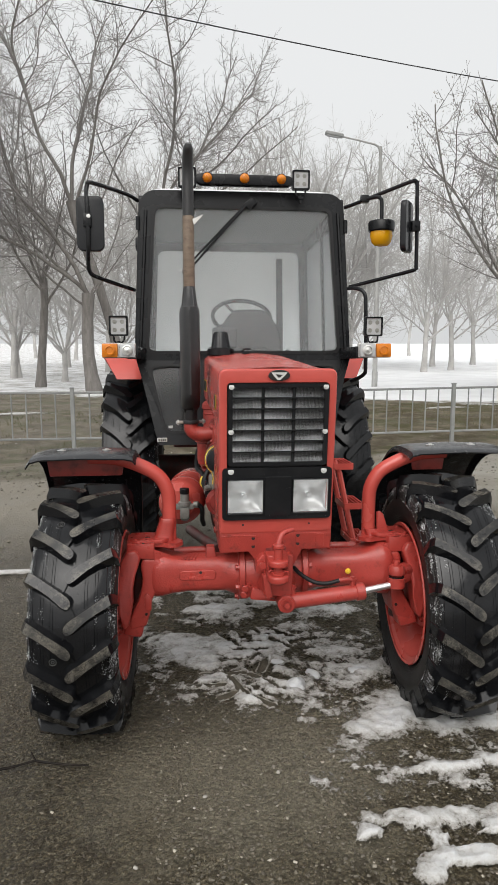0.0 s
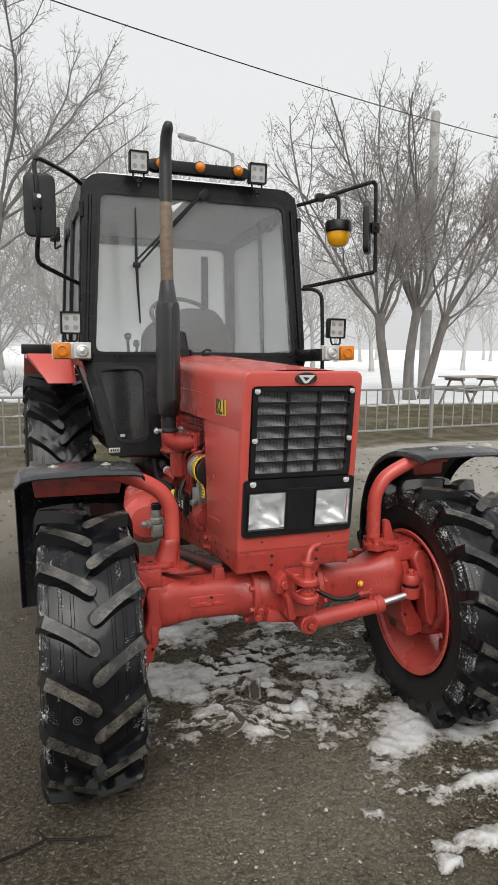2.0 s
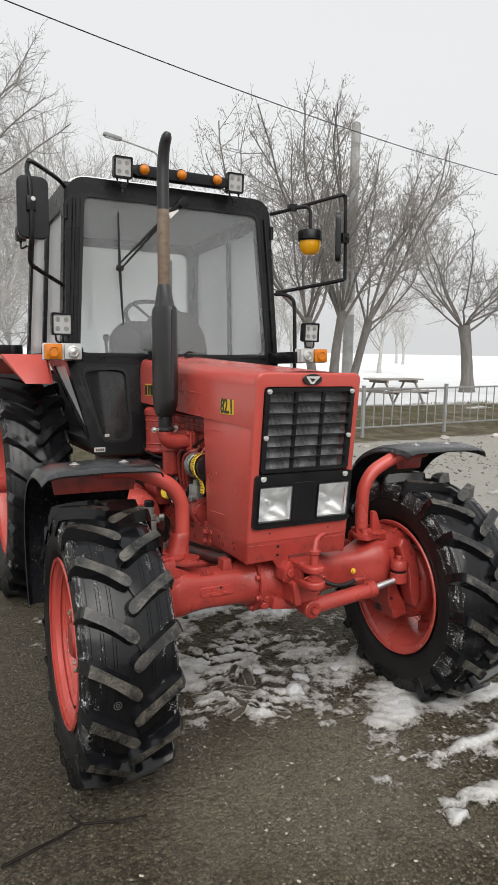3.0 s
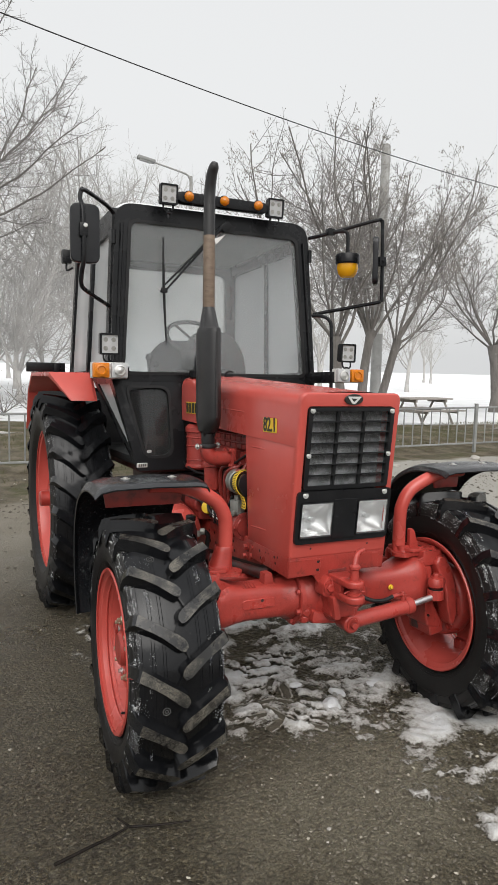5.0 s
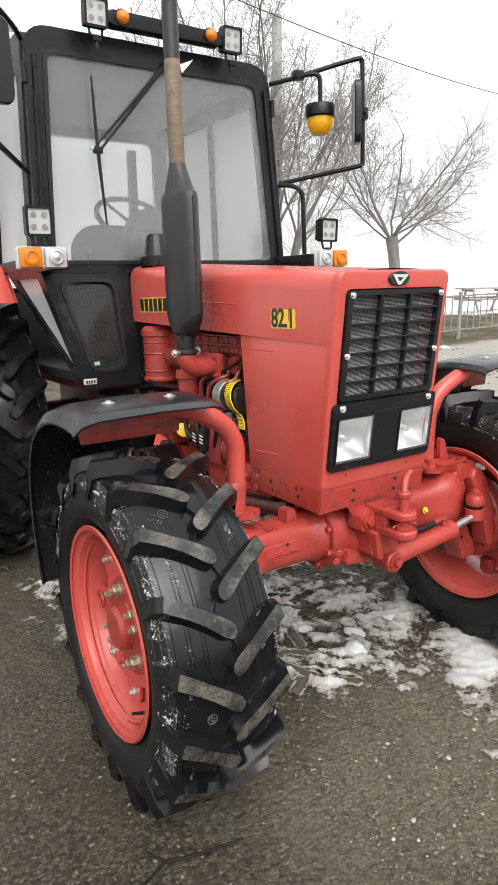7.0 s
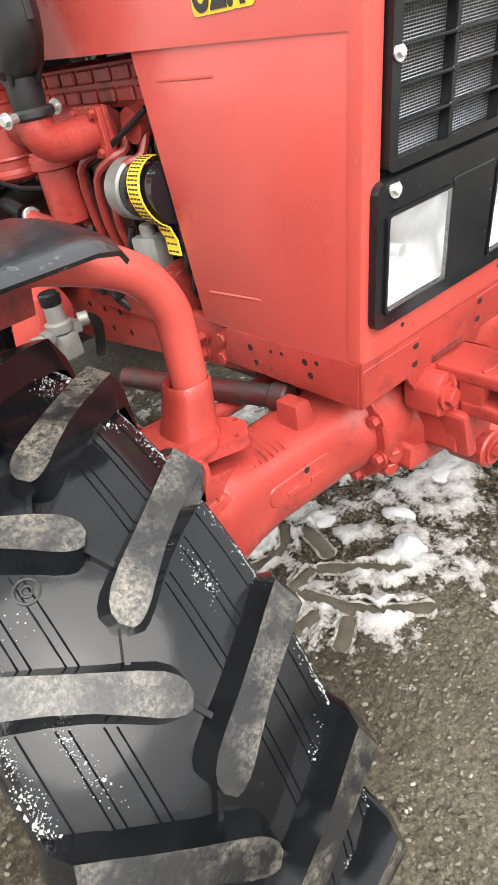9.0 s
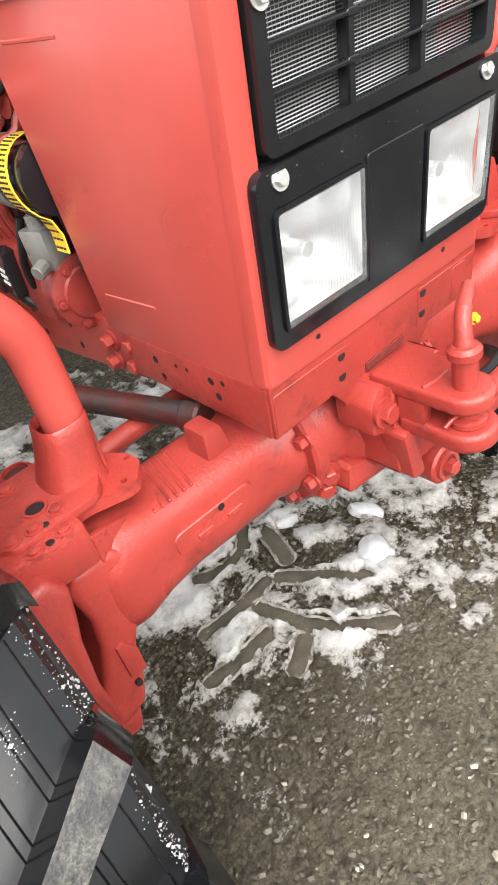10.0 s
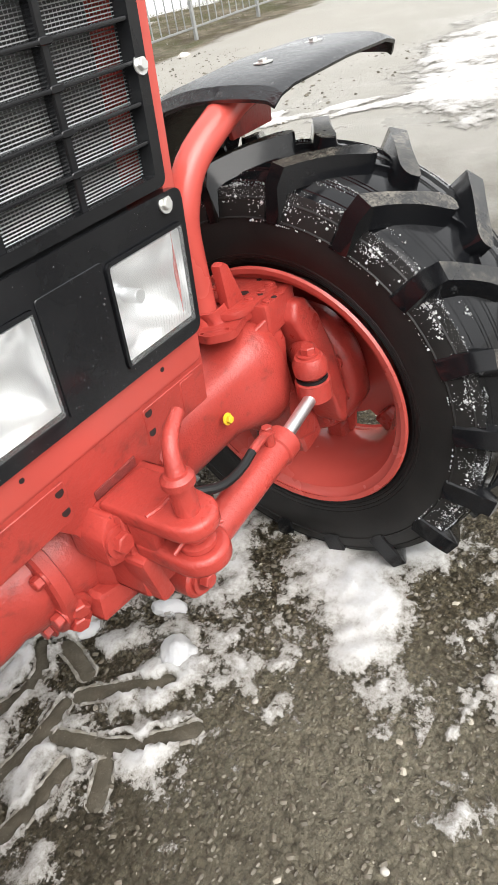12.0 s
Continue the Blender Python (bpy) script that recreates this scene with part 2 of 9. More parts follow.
def glass(name, tint, fog, rough, share=0.45, blur=0.0):
    """Window glass, with a share of white condensation on it; on lamp glass it paints brightness."""
    m = bpy.data.materials.new(name)
    m.use_nodes = True
    nt = m.node_tree
    nt.nodes.clear()
    out = nt.nodes.new("ShaderNodeOutputMaterial")
    clear = nt.nodes.new("ShaderNodeBsdfTransparent")
    clear.inputs[0].default_value = (*tint, 1)
    mist = nt.nodes.new("ShaderNodeBsdfTranslucent")
    mist.inputs[0].default_value = (0.93, 0.95, 0.95, 1)
    if blur:
        mist = nt.nodes.new("ShaderNodeBsdfRefraction")
        mist.inputs["Color"].default_value = (0.94, 0.96, 0.96, 1)
        mist.inputs["Roughness"].default_value = blur
        mist.inputs["IOR"].default_value = 1.12
    face = nt.nodes.new("ShaderNodeBsdfDiffuse")
    face.inputs[0].default_value = (0.80, 0.82, 0.83, 1)
    both = nt.nodes.new("ShaderNodeMixShader")
    both.inputs[0].default_value = share
    nt.links.new(mist.outputs[0], both.inputs[1])
    nt.links.new(face.outputs[0], both.inputs[2])
    a = nt.nodes.new("ShaderNodeMixShader")
    cloudy = node(nt, "ShaderNodeMapRange", From_Min=0.30, From_Max=0.70, To_Min=fog * 0.75, To_Max=min(1.0, fog * 1.2))
    nt.links.new(noise_of(nt, 1.6, 3.0, stretch=(1, 1, 0.45)), cloudy.inputs["Value"])
    nt.links.new(cloudy.outputs["Result"], a.inputs[0])
    nt.links.new(clear.outputs[0], a.inputs[1])
    nt.links.new(both.outputs[0], a.inputs[2])
    gloss = nt.nodes.new("ShaderNodeBsdfGlossy")
    gloss.inputs["Roughness"].default_value = rough
    fr = nt.nodes.new("ShaderNodeFresnel")
    fr.inputs[0].default_value = 1.45
    c = nt.nodes.new("ShaderNodeMixShader")
    nt.links.new(fr.outputs[0], c.inputs[0])
    nt.links.new(a.outputs[0], c.inputs[1])
    nt.links.new(gloss.outputs[0], c.inputs[2])
    nt.links.new(c.outputs[0], out.inputs[0])
    return m


FOGGED = glass("lightly fogged windscreen", (0.96, 0.97, 0.97), 0.14, 0.05, 0.30)
FOGGED_BACK = glass("heavily fogged glass", (0.97, 0.98, 0.98), 0.95, 0.10, 0.03, 0.65)
FOGGED_SIDE = glass("fogged side glass", (0.94, 0.96, 0.96), 0.92, 0.10, 0.52)
# white share on the lamp glass stands in for reflected sky
LAMP_WHITE = glass("ribbed lamp glass", (0.97, 0.98, 0.98), 0.20, 0.05, 0.70)
# dark tint stands in for the unlit cab behind the small windows
DIM_GLASS = glass("dim lower glass", (0.28, 0.28, 0.28), 0.03, 0.08)


def lens_material(name, colour, trans=0.5, ribs=0.0):
    m = bpy.data.materials.new(name)
    m.use_nodes = True
    nt = m.node_tree
    b = nt.nodes["Principled BSDF"]
    b.inputs["Base Color"].default_value = (*colour, 1)
    b.inputs["Roughness"].default_value = 0.12
    b.inputs["Transmission Weight"].default_value = trans
    bp = node(nt, "ShaderNodeBump", Strength=0.25, Distance=0.001)
    nt.links.new(noise_of(nt, 130.0, 2.0, stretch=(1, 1, ribs) if ribs else None), bp.inputs["Height"])
    nt.links.new(bp.outputs[0], b.inputs["Normal"])
    return m


AMBER = lens_material("amber lens", (0.72, 0.22, 0.008), 0.25)
YELLOW_LENS = lens_material("yellow beacon lens", (0.80, 0.40, 0.008), 0.25)
WATER = lens_material("water drop", (0.95, 0.96, 0.97), 0.9)
WHITE_LENS = lens_material("clear white lens", (0.62, 0.63, 0.63), 0.35)
REFLECTOR = surface("lamp reflector", (0.90, 0.90, 0.90), (0.82, 0.82, 0.82), 0.34, 20.0, 300, 0.05, 0.0005, metal=1.0, rough_var=0.08)


def ground_height(x, y):
    """Paving that falls a little towards the back of the tractor, then a low verge."""
    fall = -0.0395 * min(max(y - 0.05, 0.0), 2.5)
    back = min(max((y - 2.8) / 2.4, 0.0), 1.0)
    z = fall * (1 - back * back * (3 - 2 * back))
    bank = min(max((y - 5.1) / 1.2, 0.0), 1.0)
    z += (0.012 * min(max(x - 2.0, 0.0), 9.0) - 0.01) * bank * bank * (3 - 2 * bank)
    if y > 5.0:
        z += 0.03 * noise.noise((x * 0.6, y * 0.6, 1.0)) * bank
        hump = max(0.0, 1 - ((y - 10.8) / 3.0) ** 2)
        z += 0.16 * hump * (0.8 + 0.5 * noise.noise((x * 0.22, 4.0, 2.0)))
    if y > 13:
        z += 0.10 * noise.noise((x * 0.12, y * 0.12, 3.0))
    return z + 0.006 * noise.noise((x * 1.3, y * 1.3, 7.0))


def ground_material():
    """Wet asphalt near by; bare soil and dull grass along the fence; snow behind it."""
    m = bpy.data.materials.new("wet asphalt, soil and snow")
    m.use_nodes = True
    nt = m.node_tree
    b = nt.nodes["Principled BSDF"]
    tc = nt.nodes.new("ShaderNodeTexCoord")
    sep = nt.nodes.new("ShaderNodeSeparateXYZ")
    nt.links.new(tc.outputs["Object"], sep.inputs[0])
    y = sep.outputs["Y"]

    def edge(at, width, scale, amount):
        # noisy border along y
        s = nt.nodes.new("ShaderNodeMath")
        s.operation = "MULTIPLY_ADD"
        s.inputs[1].default_value = amount
        nt.links.new(noise_of(nt, scale, 6.0, 0.65), s.inputs[0])
        nt.links.new(y, s.inputs[2])
        return ramp(nt, s.outputs[0], at + amount * 0.5 - width, at + amount * 0.5 + width)

    grit, pebble, pool = noise_of(nt, 95.0, 8.0, 0.75), noise_of(nt, 38.0, 5.0, 0.7), noise_of(nt, 0.9, 5.0, 0.6)
    mud = noise_of(nt, 2.3, 6.0, 0.65)
    cells = []
    for sc in (150.0, 62.0):
        vo = node(nt, "ShaderNodeTexVoronoi", Scale=sc, Randomness=1.0)
        nt.links.new(tc.outputs["Object"], vo.inputs["Vector"])
        bw = nt.nodes.new("ShaderNodeRGBToBW")
        nt.links.new(vo.outputs["Color"], bw.inputs[0])
        cells.append((bw.outputs[0], vo.outputs["Distance"]))
    def share(socket, amount):
        k = nt.nodes.new("ShaderNodeMath")
        k.operation = "MULTIPLY"
        k.inputs[1].default_value = amount
        nt.links.new(socket, k.inputs[0])
        return k.outputs[0]

    # fine grit in three sizes, then damp mud, drier pale stretches and scattered chips
    asphalt = mixed(nt, (0.030, 0.024, 0.015), (0.222, 0.186, 0.120), ramp(nt, grit, 0.42, 0.62))
    asphalt = mixed(nt, asphalt, (0.30, 0.276, 0.210), share(ramp(nt, cells[0][0], 0.66, 0.86), 0.62))
    asphalt = mixed(nt, asphalt, (0.042, 0.034, 0.022), share(ramp(nt, cells[1][0], 0.46, 0.28), 0.8))
    asphalt = mixed(nt, asphalt, (0.030, 0.024, 0.015), ramp(nt, noise_of(nt, 60.0, 6.0, 0.75), 0.46, 0.37))
    asphalt = mixed(nt, asphalt, (0.105, 0.085, 0.048), share(ramp(nt, mud, 0.44, 0.74), 0.45))
    asphalt = mixed(nt, asphalt, (0.33, 0.29, 0.215), ramp(nt, pebble, 0.61, 0.70))
    asphalt = mixed(nt, asphalt, (0.42, 0.385, 0.31), ramp(nt, noise_of(nt, 170.0, 3.0, 0.6), 0.68, 0.74))
    asphalt = mixed(nt, asphalt, (0.26, 0.238, 0.18), share(ramp(nt, pool, 0.54, 0.72), 0.36))
    # one ragged paler patch ahead of the front axle
    spot = nt.nodes.new("ShaderNodeVectorMath")
    spot.operation = "DISTANCE"
    spot.inputs[1].default_value = (-0.12, -0.60, 0.0)
    nt.links.new(tc.outputs["Object"], spot.inputs[0])
    ragged = nt.nodes.new("ShaderNodeMath")
    ragged.operation = "MULTIPLY_ADD"
    ragged.inputs[1].default_value = 0.9
    nt.links.new(noise_of(nt, 3.0, 7.0, 0.7), ragged.inputs[0])
    nt.links.new(spot.outputs["Value"], ragged.inputs[2])
    asphalt = mixed(nt, asphalt, (0.37, 0.338, 0.260), share(ramp(nt, ragged.outputs[0], 1.22, 0.70), 0.50))
    # one ragged darker patch below the front axle
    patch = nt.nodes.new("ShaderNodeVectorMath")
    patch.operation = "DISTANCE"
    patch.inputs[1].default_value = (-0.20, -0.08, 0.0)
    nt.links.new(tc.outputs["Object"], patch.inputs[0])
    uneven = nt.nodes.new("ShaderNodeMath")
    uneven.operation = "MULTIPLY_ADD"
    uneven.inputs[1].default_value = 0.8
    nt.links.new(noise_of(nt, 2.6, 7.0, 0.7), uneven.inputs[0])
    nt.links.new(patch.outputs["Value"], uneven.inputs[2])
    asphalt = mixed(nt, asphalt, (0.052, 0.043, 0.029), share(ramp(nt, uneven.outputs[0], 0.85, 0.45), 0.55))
    # gaps between the stones darkened in the colour, as crevice shade
    asphalt = mixed(nt, asphalt, (0.022, 0.018, 0.012), share(ramp(nt, cells[1][1], 0.50, 0.85), 0.42))
    asphalt = mixed(nt, asphalt, (0.020, 0.017, 0.012), share(ramp(nt, cells[0][1], 0.55, 0.85), 0.40))
    # dark, shining wet stretch along the near side
    damp = nt.nodes.new("ShaderNodeMath")
    damp.operation = "MULTIPLY_ADD"
    damp.inputs[1].default_value = 1.6
    nt.links.new(noise_of(nt, 1.6, 7.0, 0.7), damp.inputs[0])
    nt.links.new(sep.outputs["X"], damp.inputs[2])
    soaked = ramp(nt, damp.outputs[0], 0.45, -1.10)
    asphalt = mixed(nt, asphalt, (0.060, 0.052, 0.038), share(soaked, 0.08))
    gloss = node(nt, "ShaderNodeMapRange", To_Min=0.13, To_Max=0.75)
    nt.links.new(soaked, gloss.inputs["Value"])
    nt.links.new(gloss.outputs["Result"], b.inputs["Specular IOR Level"])
    far = edge(3.1, 0.9, 0.7, 1.8)
    asphalt = mixed(nt, asphalt, (0.225, 0.202, 0.160), far)
    # paler to the right: sky sheen on the wet paving, put into the colour
    wander = nt.nodes.new("ShaderNodeMath")
    wander.operation = "MULTIPLY_ADD"
    wander.inputs[1].default_value = 5.0
    nt.links.new(noise_of(nt, 0.55, 7.0, 0.65), wander.inputs[0])
    nt.links.new(sep.outputs["X"], wander.inputs[2])
    side = ramp(nt, wander.outputs[0], 5.0, 6.6)
    asphalt = mixed(nt, asphalt, (0.37, 0.355, 0.320), side)
    soil = mixed(nt, (0.085, 0.070, 0.047), (0.185, 0.158, 0.115), ramp(nt, mud, 0.40, 0.62))
    soil = mixed(nt, soil, (0.080, 0.079, 0.038), ramp(nt, noise_of(nt, 1.1, 8.0, 0.7), 0.48, 0.60))
    soil = mixed(nt, soil, (0.36, 0.35, 0.33), ramp(nt, noise_of(nt, 5.0, 6.0, 0.7), 0.66, 0.69))
    veer = node(nt, "ShaderNodeMapRange", From_Min=-1.5, From_Max=4.0, To_Min=0.0, To_Max=1.9)
    nt.links.new(sep.outputs["X"], veer.inputs["Value"])
    back = nt.nodes.new("ShaderNodeMath")
    back.operation = "SUBTRACT"
    nt.links.new(y, back.inputs[0])
    nt.links.new(veer.outputs["Result"], back.inputs[1])
    y = back.outputs[0]
    col = mixed(nt, asphalt, soil, edge(5.2, 0.12, 1.6, 0.8))
    y = sep.outputs["Y"]
    snow = mixed(nt, (0.82, 0.83, 0.84), (0.70, 0.71, 0.72), ramp(nt, noise_of(nt, 0.6, 6.0), 0.40, 0.7))
    under = ramp(nt, sep.outputs["X"], 1.0, -3.0)
    litter = nt.nodes.new("ShaderNodeMath")
    litter.operation = "MULTIPLY"
    nt.links.new(under, litter.inputs[0])
    nt.links.new(ramp(nt, noise_of(nt, 1.1, 8.0, 0.75), 0.44, 0.60), litter.inputs[1])
    snow = mixed(nt, snow, (0.27, 0.25, 0.22), share(litter.outputs[0], 0.75))
    skew = nt.nodes.new("ShaderNodeMath")
    skew.operation = "MULTIPLY_ADD"
    skew.inputs[1].default_value = 0.40
    nt.links.new(sep.outputs["X"], skew.inputs[0])
    nt.links.new(y, skew.inputs[2])
    y = skew.outputs[0]
    cover = edge(17.5, 0.3, 0.45, 5.0)
    y = sep.outputs["Y"]
    col = mixed(nt, col, snow, cover)
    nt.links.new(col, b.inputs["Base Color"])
    wet = node(nt, "ShaderNodeMapRange", From_Min=0.38, From_Max=0.62, To_Min=0.24, To_Max=0.55)
    nt.links.new(pool, wet.inputs["Value"])
    rr = nt.nodes.new("ShaderNodeMath")
    rr.operation = "MULTIPLY_ADD"
    rr.inputs[1].default_value = 0.4
    nt.links.new(edge(4.0, 1.2, 0.7, 1.0), rr.inputs[0])
    nt.links.new(wet.outputs["Result"], rr.inputs[2])
    nt.links.new(rr.outputs[0], b.inputs["Roughness"])
    height = nt.nodes.new("ShaderNodeMath")
    height.operation = "MULTIPLY_ADD"
    height.inputs[1].default_value = 0.8
    nt.links.new(pebble, height.inputs[0])
    nt.links.new(grit, height.inputs[2])
    stones = nt.nodes.new("ShaderNodeMath")
    stones.operation = "MULTIPLY_ADD"
    stones.inputs[1].default_value = -0.60
    nt.links.new(cells[1][1], stones.inputs[0])
    nt.links.new(height.outputs[0], stones.inputs[2])
    height = stones
    bp = node(nt, "ShaderNodeBump", Strength=1.0, Distance=0.022)
    nt.links.new(height.outputs[0], bp.inputs["Height"])
    nt.links.new(bp.outputs[0], b.inputs["Normal"])
    return m


# ---- mesh helpers ----
def finish(me, sharp=0.6):
    bm = bmesh.new()
    bm.from_mesh(me)
    bmesh.ops.recalc_face_normals(bm, faces=bm.faces)
    for f in bm.faces:
        f.smooth = True
    for e in bm.edges:
        if len(e.link_faces) == 2 and e.calc_face_angle(0) > sharp:
            e.smooth = False
    bm.to_mesh(me)
    bm.free()


def part(name, bm, material, parent=None, label="", sharp=0.6, smooth=True):
    """Links a bmesh as one mesh object, under a thing or a part."""
    me = bpy.data.meshes.new(name)
    bm.to_mesh(me)
    bm.free()
    for mt in material if isinstance(material, (list, tuple)) else (material,):
        me.materials.append(mt)
    if smooth:
        finish(me, sharp)
    ob = new(name, me)
    if parent:
        ob.parent = parent
    if label:
        ob["label"] = label
    return ob


def merge(bm, tmp, m=None):
    me = bpy.data.meshes.new("tmp")
    if m:
        bmesh.ops.transform(tmp, matrix=m, verts=tmp.verts)
    tmp.to_mesh(me)
    tmp.free()
    bm.from_mesh(me)
    bpy.data.meshes.remove(me)
    return bm


def box(bm, c, s, rot=(0, 0, 0), bevel=0.0, seg=2):
    """A box with centre c and size s, turned by degrees, edges rounded."""
    t = bmesh.new()
    bmesh.ops.create_cube(t, size=1.0)
    bmesh.ops.scale(t, vec=s, verts=t.verts)
    if bevel:
        bmesh.ops.bevel(t, geom=list(t.edges), offset=bevel, segments=seg, affect="EDGES", profile=0.6)
    return merge(bm, t, pose(*c, *rot))


def prism(bm, pts, place, depth, bevel=0.0, seg=2):
    """A plate: the outline pts (u, v), set by place(u, v, w) -> point, w from 0 to depth."""
    t = bmesh.new()
    front = [t.verts.new(place(u, v, 0.0)) for u, v in pts]
    back = [t.verts.new(place(u, v, depth)) for u, v in pts]
    t.faces.new(front)
    t.faces.new(back[::-1])
    n = len(pts)
    for i in range(n):
        t.faces.new((front[i], back[i], back[(i + 1) % n], front[(i + 1) % n]))
    bmesh.ops.recalc_face_normals(t, faces=t.faces)
    if bevel:
        sharp = [e for e in t.edges if e.calc_face_angle(0) > 0.5]
        bmesh.ops.bevel(t, geom=sharp, offset=bevel, segments=seg, affect="EDGES", profile=0.6)
    return merge(bm, t)


def rounded(pts, radius, n=4):
    """The outline pts with its corners rounded (n + 1 points for each)."""
    out = []
    for i, p in enumerate(pts):
        p, a, b = Vector(p), Vector(pts[i - 1]), Vector(pts[(i + 1) % len(pts)])
        r = radius[i] if isinstance(radius, (list, tuple)) else radius
        u, v = (a - p).normalized(), (b - p).normalized()
        s, e = p + u * r, p + v * r
        for k in range(n + 1):
            f = k / n
            q = s.lerp(p, f).lerp(p.lerp(e, f), f)
            out.append((q.x, q.y))
    return out


def ring(bm, outer, inner, place, depth):
    """A frame between two outlines of as many points, w from 0 to depth."""
    n = len(outer)
    loops = [[bm.verts.new(place(u, v, w)) for u, v in pts] for pts, w in ((outer, 0), (inner, 0), (inner, depth), (outer, depth))]
    for k in range(4):
        a, b = loops[k], loops[(k + 1) % 4]
        for i in range(n):
            bm.faces.new((a[i], a[(i + 1) % n], b[(i + 1) % n], b[i]))
    return bm


def tube(bm, pts, r, n=10, smooth=3, closed=True):
    """A round bar along the points, bends softened; r: one radius or one for each point."""
    pts = [Vector(p) for p in pts]
    rs = list(r) if isinstance(r, (list, tuple)) else [r] * len(pts)
    if smooth and len(pts) > 2:
        dense, dr = [], []
        for i in range(len(pts) - 1):
            p0, p1, p2, p3 = pts[max(i - 1, 0)], pts[i], pts[i + 1], pts[min(i + 2, len(pts) - 1)]
            for k in range(smooth):
                f = k / smooth
                dense.append(0.5 * ((2 * p1) + (p2 - p0) * f + (2 * p0 - 5 * p1 + 4 * p2 - p3) * f * f + (3 * p1 - p0 - 3 * p2 + p3) * f ** 3))
                dr.append(rs[i] * (1 - f) + rs[i + 1] * f)
        pts, rs = dense + [pts[-1]], dr + [rs[-1]]
    up = Vector((0.31, 0.2, 0.93))
    loops = []
    for i, p in enumerate(pts):
        d = (pts[min(i + 1, len(pts) - 1)] - pts[max(i - 1, 0)]).normalized()
        a = d.cross(up)
        if a.length < 0.05:
            a = d.cross(Vector((1, 0, 0)))
        a.normalize()
        b = d.cross(a)
        up = a.cross(d)
        loops.append([bm.verts.new(p + rs[i] * (math.cos(2 * math.pi * k / n) * a + math.sin(2 * math.pi * k / n) * b)) for k in range(n)])
    for l0, l1 in zip(loops, loops[1:]):
        for k in range(n):
            bm.faces.new((l0[k], l0[(k + 1) % n], l1[(k + 1) % n], l1[k]))
    if closed:
        bm.faces.new(loops[0][::-1])
        bm.faces.new(loops[-1])
    return bm


def lathe(bm, prof, c, axis, n=24, close=True):
    """A turned body: prof of (radius, along), about the axis through c."""
    ax = Vector(axis).normalized()
    a = ax.cross(Vector((0, 0, 1)) if abs(ax.z) < 0.9 else Vector((1, 0, 0))).normalized()
    b = ax.cross(a)
    c = Vector(c)
    loops = []
    for r, h in prof:
        loops.append([bm.verts.new(c + ax * h + max(r, 0.0005) * (math.cos(2 * math.pi * k / n) * a + math.sin(2 * math.pi * k / n) * b)) for k in range(n)])
    for l0, l1 in zip(loops, loops[1:]):
        for k in range(n):
            bm.faces.new((l0[k], l0[(k + 1) % n], l1[(k + 1) % n], l1[k]))
    if close:
        bm.faces.new(loops[0][::-1])
        bm.faces.new(loops[-1])
    return bm


def cyl(bm, p0, p1, r, n=16, chamfer=0.12):
    """A short turned pin from p0 to p1 with broken edges."""
    p0, p1 = Vector(p0), Vector(p1)
    d = p1 - p0
    c = min(r * chamfer, d.length * 0.3)
    return lathe(bm, [(r - c, 0), (r, c), (r, d.length - c), (r - c, d.length)], p0, d, n)


def hexbolt(bm, p, axis, r=0.012, h=0.010):
    """A bolt head with a washer."""
    ax = Vector(axis).normalized()
    lathe(bm, [(r * 1.5, 0), (r * 1.5, h * 0.25)], p, ax, 16)
    lathe(bm, [(r, h * 0.2), (r, h * 0.9), (r * 0.85, h)], p, ax, 6)
    return bm


def front_y(z):
    """The bonnet's front leans forward towards its top."""
    return -0.148 - 0.135 * (z - 0.77)


# ---- ground and snow ----
def grid_mesh(name, xs, ys, height, material):
    """A sheet over the grid lines xs, ys; height(x, y) gives z and whether the corner is covered."""
    nx, ny = len(xs), len(ys)
    vs, on = [], []
    for y in ys:
        for x in xs:
            z, there = height(x, y)
            vs.append((x, y, z))
            on.append(there)
    fs = []
    for j in range(ny - 1):
        for i in range(nx - 1):
            q = (j * nx + i, j * nx + i + 1, (j + 1) * nx + i + 1, (j + 1) * nx + i)
            if any(on[k] for k in q):
                fs.append(q)
    used = sorted({k for q in fs for k in q})
    at = {k: i for i, k in enumerate(used)}
    me = bpy.data.meshes.new(name)
    me.from_pydata([vs[k] for k in used], [], [tuple(at[k] for k in q) for q in fs])
    me.materials.append(material)
    for p in me.polygons:
        p.use_smooth = True
    return new(name, me)


def spread(lo, hi, step, far, grow=1.35):
    """Grid lines: even from lo to hi, then wider and wider out to far on both sides."""
    line, out, back = list(np.arange(lo, hi + step / 2, step)), [], []
    d, v = step, hi
    while v < far:
        d *= grow
        v += d
        out.append(v)
    d, v = step, lo
    while v > -far:
        d *= grow
        v -= d
        back.append(v)
    return back[::-1] + line + out


def close_lines(lines, lo, hi, step):
    """The grid lines, with a finer stretch from lo to hi."""
    return [v for v in lines if v < lo - step] + list(np.arange(lo, hi, step)) + [v for v in lines if v > hi + step]


def rough_paving(x, y):
    """Worn, gritty paving: small humps and holes on top of its slope."""
    z = ground_height(x, y)
    if -1.65 < x < 1.95 and -1.95 < y < 0.95:
        z += 0.0040 * noise.fractal((x * 38, y * 38, 3.0), 0.75, 2.0, 3) + 0.004 * noise.noise((x * 7, y * 7, 8.0)) - 0.003
        z += 0.0075 * max(0.0, 0.55 - noise.voronoi((x * 36, y * 36, 1.0))[0][0]) * (0.6 + 0.8 * noise.noise((x * 5, y * 5, 2.0)))
    return z, True


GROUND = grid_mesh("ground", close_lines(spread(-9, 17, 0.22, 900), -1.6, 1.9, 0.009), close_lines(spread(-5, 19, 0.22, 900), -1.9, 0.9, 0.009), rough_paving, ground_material())
